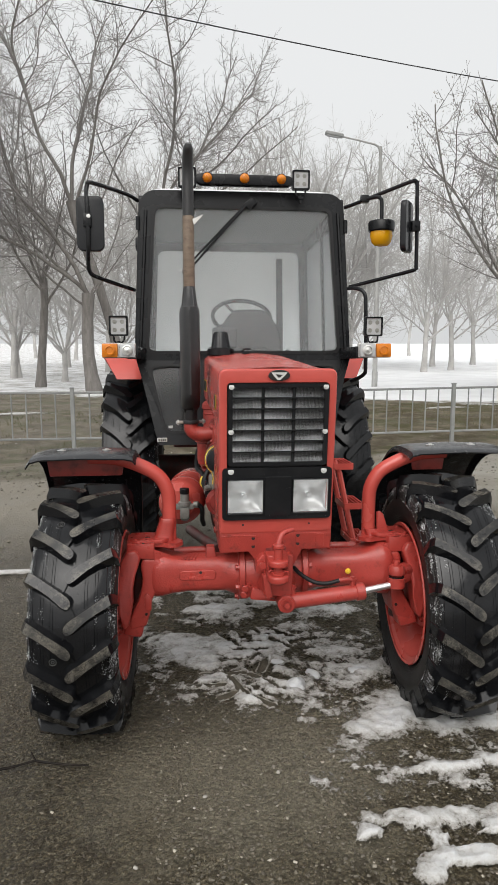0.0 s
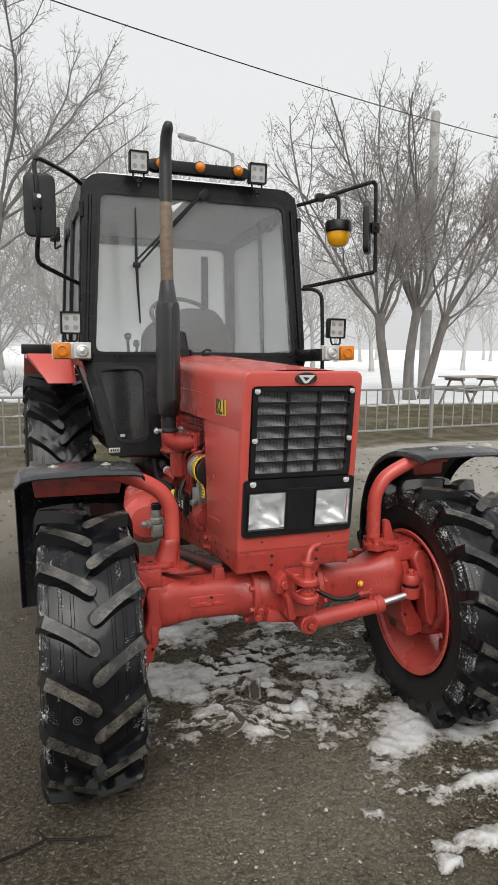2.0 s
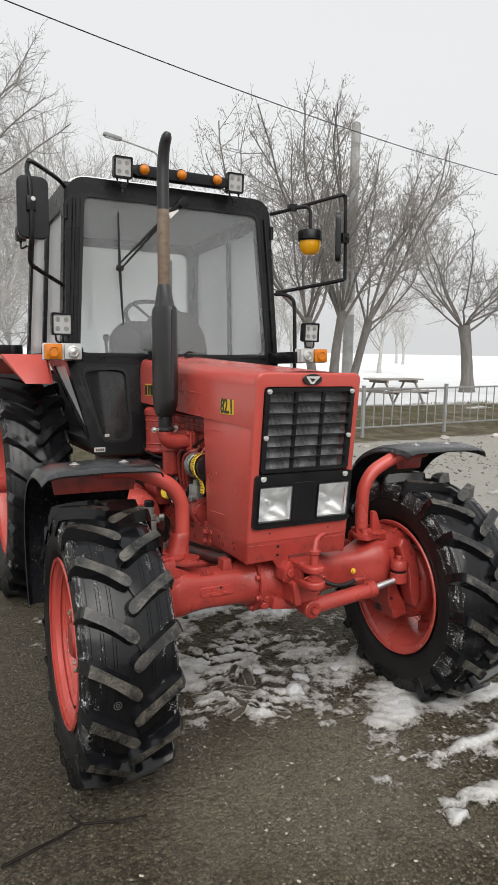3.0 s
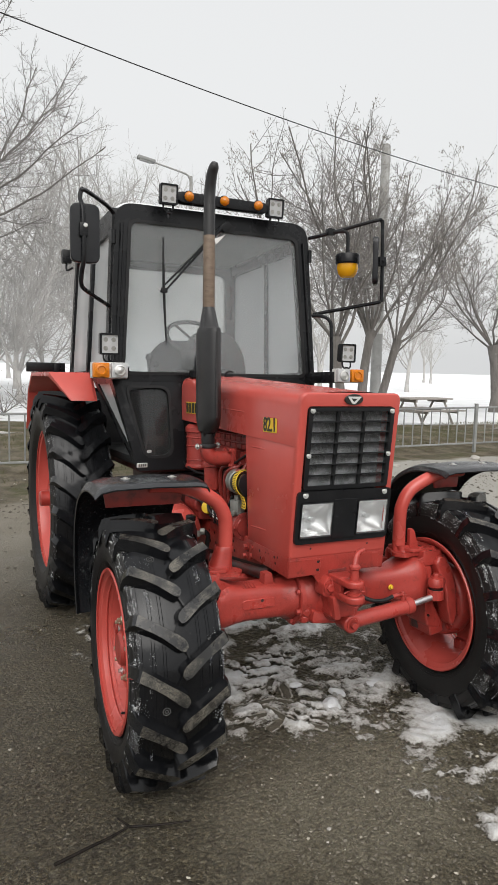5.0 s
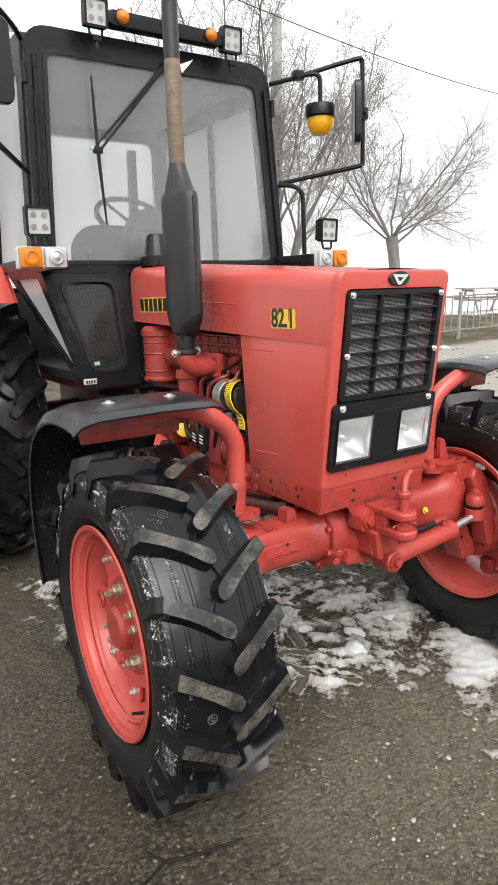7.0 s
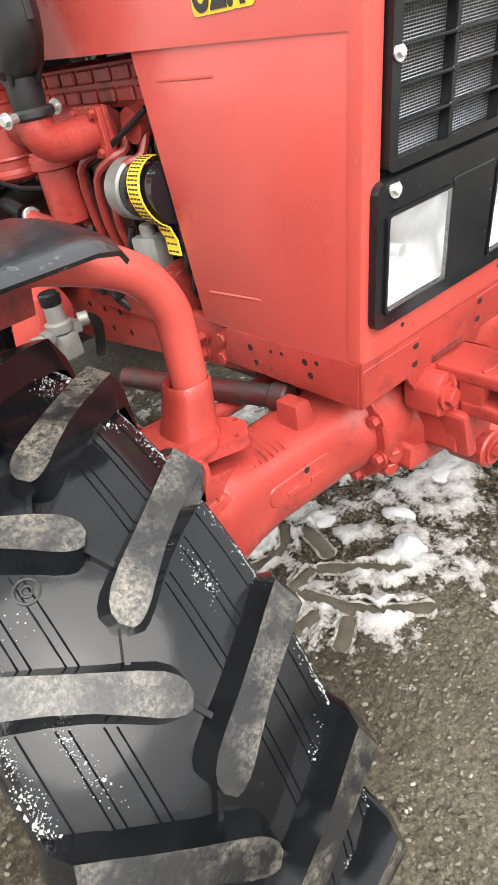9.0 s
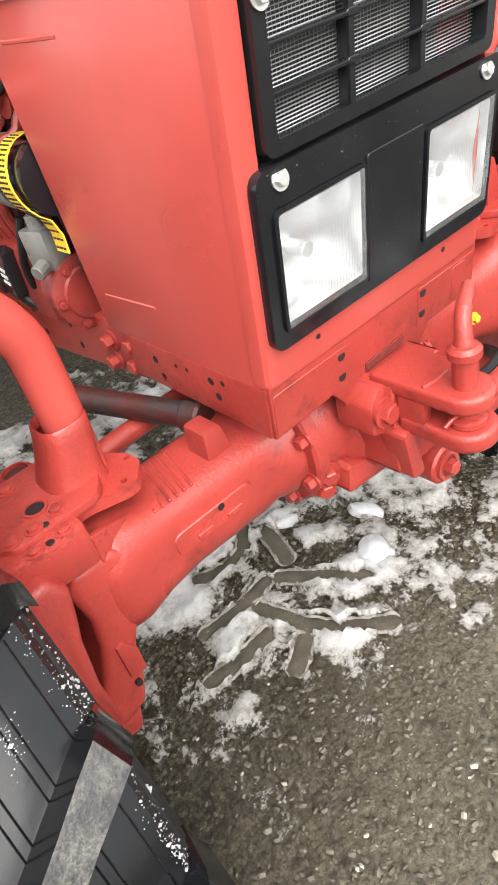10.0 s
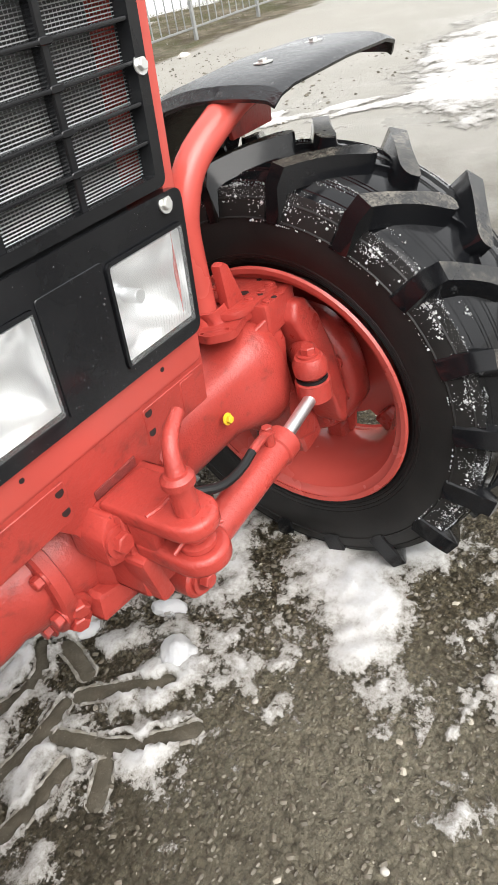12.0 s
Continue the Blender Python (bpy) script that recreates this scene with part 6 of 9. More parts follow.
def stickers():
    for s in (-1, 1):
        flank = lambda c, z: (lambda u, v, w: (s * (0.243 + 0.008 * (c + s * u + 0.2) + 0.0008 + w), c + s * u, z + v))
        put = flank(0.022, 1.375)
        bm = bmesh.new()
        for u0, u1, v0 in ((-0.068, -0.012, 0.032), (-0.022, 0.030, 0.032), (0.024, 0.046, -0.006), (0.036, 0.068, 0.032)):
            prism(bm, rounded([(u0, -0.032), (u1, -0.032), (u1, v0), (u0, v0)], 0.008, 3), lambda u, v, w: put(u, v, w + (0.0002 if u0 == -0.022 or u0 == 0.036 else 0.0)), 0.0009)
        st = part("number_sticker", bm, YELLOW, TRACTOR, "model number 82.1, black with yellow outline")
        writing("82.1", 0.086, lambda u, v, w: put(u, v, w + 0.0020), STICKER_BLACK, st, squeeze=0.90, fat=0.0016)
        put2 = flank(0.955, 1.425)
        bm = bmesh.new()
        prism(bm, rounded([(-0.165, -0.034), (0.165, -0.034), (0.165, 0.034), (-0.165, 0.034)], 0.012), put2, 0.0012)
        st = part("name_sticker", bm, RED, TRACTOR, "row of black bars with yellow edges")
        for k in range(7):
            bm = bmesh.new()
            u0 = -0.158 + k * 0.0455
            prism(bm, rounded([(u0 - 0.004, -0.033), (u0 + 0.040, -0.033), (u0 + 0.040, 0.033), (u0 - 0.004, 0.033)], 0.006, 2), lambda u, v, w: put2(u, v, w + 0.0011), 0.0008)
            part("bar_edge", bm, YELLOW, st)
            bm = bmesh.new()
            prism(bm, [(u0, -0.028), (u0 + 0.036, -0.028), (u0 + 0.036, 0.028), (u0, 0.028)], lambda u, v, w: put2(u, v, w + 0.0017), 0.0010)
            part("bar", bm, STICKER_BLACK, st)


stickers()


def bonnet_fittings():
    bm = bmesh.new()
    lathe(bm, [(0.078, 0.0), (0.080, 0.04), (0.060, 0.046), (0.056, 0.06), (0.047, 0.125), (0.036, 0.140), (0.0, 0.143)], (-0.155, 1.12, 1.60), (0, 0, 1), 28)
    part("air_intake_cap", bm, BLACK_PLASTIC, TRACTOR, "black ribbed air intake cap")
    bm = bmesh.new()
    box(bm, (-0.008, 1.08, 1.612), (0.045, 0.03, 0.02), bevel=0.004)
    tube(bm, [(-0.03, 1.08, 1.62), (-0.01, 1.07, 1.64), (0.02, 1.075, 1.635)], 0.006, 8)
    part("bonnet_latch", bm, BLACK, TRACTOR)


bonnet_fittings()


def exhaust():
    x, y = -0.347, 0.517
    bm = bmesh.new()
    lathe(bm, [(0.030, 1.255), (0.034, 1.27), (0.034, 1.31), (0.050, 1.325), (0.060, 1.365), (0.0635, 1.40), (0.0635, 1.80), (0.060, 1.825), (0.050, 1.835), (0.030, 1.93), (0.026, 1.94)], (x, y, 0), (0, 0, 1), 20)
    for v in bm.verts:
        # flattened oval body, longer fore and aft
        f = min(1.0, max(0.0, (v.co.z - 1.30) / 0.07)) * min(1.0, max(0.0, (1.93 - v.co.z) / 0.10))
        v.co.x, v.co.y = x + (v.co.x - x) * (1 - 0.19 * f), y + (v.co.y - y) * (1 + 0.75 * f)
    muffler = part("muffler", bm, SOOT, TRACTOR, "dark grey upright muffler")
    for k in range(4):
        a = math.pi / 2 * k + 0.5
        bm = bmesh.new()
        c, s = math.cos(a), math.sin(a)
        tube(bm, [(x + 0.040 * c, y + 0.085 * s, 1.825), (x + 0.027 * c, y + 0.029 * s, 1.925)], 0.006, 6, smooth=0)
        part("rib", bm, SOOT, muffler)
        bm = bmesh.new()
        tube(bm, [(x + 0.042 * c, y + 0.095 * s, 1.37), (x + 0.034 * c, y + 0.038 * s, 1.30)], 0.006, 6, smooth=0)
        part("rib", bm, SOOT, muffler)
    for s in (-1, 1):
        bm = bmesh.new()
        box(bm, (x, y + s * 0.113, 1.60), (0.012, 0.008, 0.42), bevel=0.002, seg=1)
        part("seam", bm, SOOT, muffler)
    bm = bmesh.new()
    lathe(bm, [(0.027, 1.92), (0.029, 1.93), (0.029, 2.275), (0.027, 2.285)], (x, y, 0), (0, 0, 1), 20)
    pipe = part("exhaust_pipe", bm, RUST, TRACTOR, "heat-browned exhaust pipe")
    bm = bmesh.new()
    tube(bm, [(x, y, 2.24), (x, y, 2.39), (x, y - 0.004, 2.48), (x, y - 0.026, 2.555), (x + 0.003, y - 0.050, 2.592), (x + 0.004, y - 0.062, 2.610)], [0.0285, 0.0285, 0.0275, 0.0265, 0.024, 0.013], 20)
    part("outlet", bm, SOOT, TRACTOR, "black bent exhaust outlet")
    bm = bmesh.new()
    prism(bm, [(x + 0.02, 2.262), (x + 0.075, 2.285), (x + 0.06, 2.268), (x + 0.028, 2.235)], XZ(y - 0.02), 0.004)
    part("torn_wrap", bm, PALE, pipe, "torn pale scrap")
    bm = bmesh.new()
    cyl(bm, (x, y, 1.238), (x, y, 1.258), 0.044, 20)
    part("clamp", bm, SOOT, muffler, "dark pipe clamp")
    for a in (0.4, 3.5):
        bm = bmesh.new()
        cyl(bm, (x + 0.044 * math.cos(a), y + 0.044 * math.sin(a), 1.248), (x + 0.072 * math.cos(a), y + 0.072 * math.sin(a), 1.248), 0.009, 10)
        hexbolt(bm, (x + 0.068 * math.cos(a), y + 0.068 * math.sin(a), 1.248), (math.cos(a), math.sin(a), 0), 0.010, 0.012)
        part("clamp_bolt", bm, ZINC, muffler, "bright zinc bolt")
    bm = bmesh.new()
    tube(bm, [(x, y, 1.25), (x, y, 1.215), (x + 0.025, y, 1.190), (x + 0.075, y, 1.184), (x + 0.15, y, 1.19)], [0.036, 0.037, 0.039, 0.039, 0.037], 20)
    prism(bm, rounded([(-0.052, -0.050), (0.052, -0.050), (0.052, 0.050), (-0.052, 0.050)], 0.014, 3), lambda u, v, w: (x + 0.108 + w, y + u, 1.187 + v), 0.013, 0.002, 1)
    prism(bm, rounded([(-0.050, -0.048), (0.050, -0.048), (0.050, 0.048), (-0.050, 0.048)], 0.014, 3), lambda u, v, w: (x + 0.123 + w, y + u, 1.187 + v), 0.012, 0.002, 1)
    for u, v in ((-0.038, 0.037), (0.038, 0.037), (-0.038, -0.037), (0.038, -0.037)):
        hexbolt(bm, (x + 0.108, y + u, 1.187 + v), (-1, 0, 0), 0.009, 0.012)
    part("exhaust_elbow", bm, RED_CAST, TRACTOR, "red cast exhaust elbow")


exhaust()


# ---- engine, seen between bonnet and frame ----
def engine():
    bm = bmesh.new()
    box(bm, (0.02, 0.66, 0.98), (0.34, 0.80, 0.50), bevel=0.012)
    eng = part("engine", bm, DARK_CASTING, TRACTOR, "red painted engine block with pipes and filters")
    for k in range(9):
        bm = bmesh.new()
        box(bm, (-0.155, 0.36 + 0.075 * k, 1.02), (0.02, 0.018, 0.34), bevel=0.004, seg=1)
        part("block_rib", bm, DARK_CASTING, eng)
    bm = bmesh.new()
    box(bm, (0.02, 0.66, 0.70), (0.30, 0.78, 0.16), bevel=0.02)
    part("oil_pan", bm, DARK_CASTING, eng)
    bm = bmesh.new()
    box(bm, (-0.09, 0.66, 1.262), (0.18, 0.72, 0.085), bevel=0.012)
    for i in range(9):
        for j in range(2):
            box(bm, (-0.183, 0.36 + 0.072 * i, 1.245 + 0.038 * j), (0.012, 0.058, 0.028), bevel=0.004, seg=1)
    part("cylinder_head", bm, RED_DARK, eng)
    bm = bmesh.new()
    tube(bm, [(-0.20, 0.52, 1.188), (-0.19, 0.62, 1.19), (-0.19, 0.95, 1.195)], 0.045, 16)
    for y in (0.42, 0.62, 0.82):
        tube(bm, [(-0.20, y, 1.19), (-0.13, y, 1.19)], 0.035, 12)
    part("manifold", bm, RED_DARK, eng)
    bm = bmesh.new()
    lathe(bm, [(0.075, 1.07), (0.088, 1.08), (0.088, 1.09), (0.080, 1.10), (0.080, 1.28), (0.088, 1.285), (0.088, 1.31), (0.07, 1.33)], (-0.185, 1.07, 0), (0, 0, 1), 28)
    for z in (1.12, 1.20, 1.25):
        lathe(bm, [(0.081, z), (0.084, z + 0.005), (0.081, z + 0.01)], (-0.185, 1.07, 0), (0, 0, 1), 28, close=False)
    part("air_cleaner", bm, RED_CAST, TRACTOR, "red upright air cleaner canister")
    bm = bmesh.new()
    lathe(bm, [(0.02, 0.925), (0.042, 0.935), (0.048, 0.955), (0.048, 1.05), (0.058, 1.055), (0.058, 1.075), (0.04, 1.085), (0.03, 1.11), (0.02, 1.115)], (-0.265, 0.655, 0.075), (0, 0, 1), 22)
    hexbolt(bm, (-0.265, 0.655, 1.185), (0, 0, 1), 0.014, 0.02)
    for a in (0.3, 2.4, 4.4):
        hexbolt(bm, (-0.265 + 0.048 * math.cos(a), 0.655 + 0.048 * math.sin(a), 1.150), (0, 0, 1), 0.008, 0.012)
    part("fuel_filter", bm, RED_CAST, eng, "red fuel filter bowl")
    bm = bmesh.new()
    lathe(bm, [(0.045, 0.0), (0.062, 0.008), (0.062, 0.050), (0.057, 0.055)], (-0.215, 0.465, 1.075), (0, -1, 0), 26)
    alt = part("alternator", bm, ALU, TRACTOR, "silver and black alternator with yellow tape")
    bm = bmesh.new()
    lathe(bm, [(0.054, 0.050), (0.056, 0.055), (0.056, 0.15), (0.061, 0.155), (0.061, 0.18), (0.03, 0.185)], (-0.215, 0.465, 1.075), (0, -1, 0), 26)
    part("alternator_body", bm, BLACK_PLASTIC, alt)
    bm = bmesh.new()
    arc = []
    for k in range(13):
        a = radians(62 + 178 * k / 12)
        arc.append((-0.215 + 0.0625 * math.cos(a) - 0.004, 0.356 - 0.05 * (k / 12) ** 1.5, 1.075 + 0.066 * math.sin(a)))
    arc += [(-0.243, 0.300, 0.99), (-0.248, 0.292, 0.962)]
    lo = [[bm.verts.new((p[0] - t, p[1] + d, p[2])) for d, t in ((0.021, 0.0), (0.021, 0.003), (-0.021, 0.003), (-0.021, 0.0))] for p in arc]
    for a, b in zip(lo, lo[1:]):
        for k in range(4):
            bm.faces.new((a[k], a[(k + 1) % 4], b[(k + 1) % 4], b[k]))
    part("tape", bm, YELLOW, alt, "yellow warning tape with dark print")
    bm = bmesh.new()
    for k in range(2, len(arc) - 1):
        p, q = Vector(arc[k]), Vector(arc[k + 1]) if k + 1 < len(arc) else Vector(arc[k])
        c = p.lerp(q, 0.5)
        for f in (0.25, 0.75):
            e = p.lerp(q, f)
            for d in (-0.012, 0.0, 0.012):
                box(bm, (e.x - 0.0035, e.y + d, e.z), (0.002, 0.008, 0.0032), bevel=0.0)
    pr = part("tape_print", bm, STICKER_BLACK, alt, "dark print on the tape", smooth=False)
    pr["kind"] = "stuff"
    # injection pump, pipes, hoses
    bm = bmesh.new()
    box(bm, (-0.20, 0.60, 0.86), (0.10, 0.28, 0.15), bevel=0.015)
    cyl(bm, (-0.21, 0.44, 0.86), (-0.21, 0.34, 0.86), 0.055, 20)
    lathe(bm, [(0.07, 0), (0.07, 0.012), (0.055, 0.016)], (-0.21, 0.36, 0.86), (0, -1, 0), 22)
    for k in range(6):
        a = k * 1.05
        hexbolt(bm, (-0.21 + 0.06 * math.cos(a), 0.346, 0.86 + 0.06 * math.sin(a)), (0, -1, 0), 0.008, 0.010)
    box(bm, (-0.22, 0.92, 0.88), (0.12, 0.16, 0.14), bevel=0.02)
    cyl(bm, (-0.24, 1.02, 0.90), (-0.24, 0.84, 0.90), 0.06, 18)
    part("injection_pump", bm, RED_DARK, eng)
    bm = bmesh.new()
    box(bm, (-0.235, 0.40, 0.95), (0.045, 0.07, 0.075), (0, 0, 12), 0.008)
    cyl(bm, (-0.235, 0.40, 0.985), (-0.235, 0.40, 1.01), 0.016, 12)
    cyl(bm, (-0.26, 0.37, 0.93), (-0.285, 0.36, 0.925), 0.014, 10)
    part("water_pump_fitting", bm, ALU, eng, "grey cast fitting")
    for k in range(4):
        bm = bmesh.new()
        y = 0.50 + 0.05 * k
        tube(bm, [(-0.22, y, 0.92), (-0.245, y - 0.01, 1.00), (-0.245 - 0.006 * k, y - 0.03, 1.08 + 0.018 * k), (-0.235, y - 0.08, 1.125 + 0.012 * k), (-0.20, 0.40 + 0.06 * k, 1.14 + 0.01 * k), (-0.17, 0.40 + 0.08 * k, 1.21)], 0.0095, 8)
        part("fuel_pipe", bm, RED_DARK, eng)
    hoses = [([(-0.25, 0.86, 0.98), (-0.29, 0.83, 1.01), (-0.285, 0.76, 1.00), (-0.27, 0.72, 0.985)], 0.016, RED_CAST), ([(-0.26, 1.05, 1.02), (-0.29, 0.95, 1.03), (-0.29, 0.88, 1.015)], 0.019, RUBBER_HOSE),
             ([(-0.25, 0.62, 0.99), (-0.275, 0.60, 0.93), (-0.26, 0.58, 0.84), (-0.24, 0.55, 0.80)], 0.012, RUBBER_HOSE), ([(-0.30, 1.12, 1.03), (-0.31, 0.95, 0.95), (-0.28, 0.80, 0.93), (-0.26, 0.68, 0.86)], 0.013, RUBBER_HOSE),
             ([(-0.27, 0.70, 0.94), (-0.285, 0.66, 0.90), (-0.26, 0.62, 0.86)], 0.010, RUBBER_HOSE), ([(-0.24, 0.45, 1.00), (-0.26, 0.47, 0.92), (-0.25, 0.50, 0.86)], 0.008, RUBBER_HOSE), ([(-0.26, 1.15, 1.10), (-0.27, 0.9, 1.07), (-0.25, 0.62, 1.10), (-0.2, 0.35, 1.22)], 0.006, RUBBER_HOSE)]
    for pts, r, mt in hoses:
        bm = bmesh.new()
        tube(bm, pts, r, 10)
        part("hose", bm, mt, eng)
    bm = bmesh.new()
    cyl(bm, (-0.285, 0.855, 1.008), (-0.287, 0.835, 1.012), 0.022, 14)
    part("hose_clamp", bm, ZINC, eng)
    bm = bmesh.new()
    lathe(bm, [(0.012, 0), (0.026, 0.01), (0.028, 0.03), (0.016, 0.035)], (-0.262, 0.72, 0.90), (-1, -0.4, 0.2), 12)
    box(bm, (-0.275, 0.70, 0.90), (0.02, 0.03, 0.06), (0, 20, 10), 0.006)
    part("oil_cap", bm, YELLOW, eng, "yellow filler cap")
    for y, z in ((0.62, 0.885), (0.56, 0.885)):
        bm = bmesh.new()
        box(bm, (-0.262, y, z), (0.03, 0.04, 0.10), (10, 0, 0), 0.006)
        part("solenoid", bm, BLACK_PLASTIC, eng, "black solenoid with pale print")
        bm = bmesh.new()
        for j in range(3):
            box(bm, (-0.2785, y, z + 0.012 - 0.014 * j), (0.002, 0.026, 0.006), (10, 0, 0))
        part("label_bars", bm, PALE, eng, smooth=False)
    bm = bmesh.new()
    rng = random.Random(5)
    for k in range(9):
        z = 1.27 - 0.045 * k
        tube(bm, [(-0.215, 0.305 + rng.uniform(-0.01, 0.01), z), (-0.222, 0.30 + rng.uniform(-0.01, 0.01), z - 0.03), (-0.21, 0.31, z - 0.05)], 0.006, 6)
    part("wiring", bm, RUBBER_HOSE, eng, "black wiring along the panel edge")


engine()


def frame_rails():
    for s in (-1, 1):
        bm = bmesh.new()
        prism(bm, [(0.15, 0.72), (0.16, 0.825), (0.86, 0.800), (1.25, 0.79), (1.25, 0.64), (0.86, 0.645), (0.42, 0.690)], YZ(s * 0.222 if s < 0 else 0.200), 0.022, 0.004)
        rail = part("frame_rail", bm, RED_CAST, TRACTOR, "red frame rail with bolt holes")
        for y, z in ((0.82, 0.755), (0.74, 0.755), (0.66, 0.76), (0.80, 0.70), (0.72, 0.705), (0.63, 0.71), (0.48, 0.765), (0.46, 0.72)):
            bm = bmesh.new()
            cyl(bm, (s * 0.2200, y, z), (s * 0.2225, y, z), 0.0080, 12, 0.02)
            part("hole", bm, HOLE_SHADE, rail)
        for y, z in ((0.215, 0.79), (0.225, 0.745), (0.30, 0.775), (0.31, 0.73)):
            bm = bmesh.new()
            hexbolt(bm, (s * 0.2225, y, z), (s, 0, 0), 0.014, 0.022)
            part("bolt", bm, RED_CAST, rail)
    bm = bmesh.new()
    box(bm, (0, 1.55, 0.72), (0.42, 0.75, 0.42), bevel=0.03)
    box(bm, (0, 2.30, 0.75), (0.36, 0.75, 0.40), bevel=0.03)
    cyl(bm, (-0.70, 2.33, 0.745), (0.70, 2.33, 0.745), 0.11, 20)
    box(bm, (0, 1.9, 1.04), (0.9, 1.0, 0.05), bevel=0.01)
    part("transmission", bm, DARK_CASTING, TRACTOR, "dark red gearbox and rear axle housing")
    # front bumper box: plate, sides, notched skirt
    bm = bmesh.new()
    prism(bm, [(-0.240, 0.830), (-0.238, 0.734), (-0.117, 0.738), (-0.092, 0.706), (-0.074, 0.650), (0.076, 0.660), (0.117, 0.742), (0.238, 0.742), (0.240, 0.834)], LEAN(-0.009), 0.012, 0.003)
    for s in (-1, 1):
        prism(bm, [(front_y(0.83) - 0.002, 0.824), (0.190, 0.823), (0.212, 0.742), (-0.11, 0.738), (front_y(0.74) - 0.002, 0.736)], YZ(-0.242 if s < 0 else 0.228), 0.014, 0.003)
    beam = part("front_beam", bm, RED_CAST, TRACTOR, "red front cross beam with bolt holes")
    for x, z in ((-0.097, 0.799), (-0.097, 0.762), (0.096, 0.807), (0.096, 0.770)):
        bm = bmesh.new()
        cyl(bm, (x, front_y(z) - 0.0110, z), (x, front_y(z) - 0.007, z), 0.0078, 14, 0.02)
        part("hole", bm, HOLE_SHADE, beam)
    for x0, x1, z0, z1 in ((0.085, 0.236, 0.746, 0.817), (0.174, 0.210, 0.752, 0.813), (-0.236, -0.085, 0.740, 0.812)):
        bm = bmesh.new()
        prism(bm, rounded([(x0, z0), (x1, z0), (x1, z1), (x0, z1)], 0.004, 2), LEAN(-0.0105 if x1 - x0 > 0.1 else -0.012), 0.004, 0.001, 1)
        part("pad", bm, RED_CAST, beam)
    bm = bmesh.new()
    prism(bm, [(-0.043, 0.736), (0.047, 0.739), (0.047, 0.757), (-0.043, 0.753)], LEAN(-0.012), 0.004, 0.001, 1)
    part("weld_strip", bm, WELD, beam, "rough dark weld strip")
    for y, z, r in ((0.12, 0.795, 0.007), (0.11, 0.765, 0.006), (0.06, 0.80, 0.004), (0.03, 0.802, 0.004), (-0.03, 0.80, 0.007), (-0.06, 0.805, 0.005), (-0.04, 0.775, 0.007)):
        bm = bmesh.new()
        cyl(bm, (-0.2405, y, z), (-0.2425, y, z), r, 10, 0.02)
        part("hole", bm, HOLE_SHADE, beam)


frame_rails()


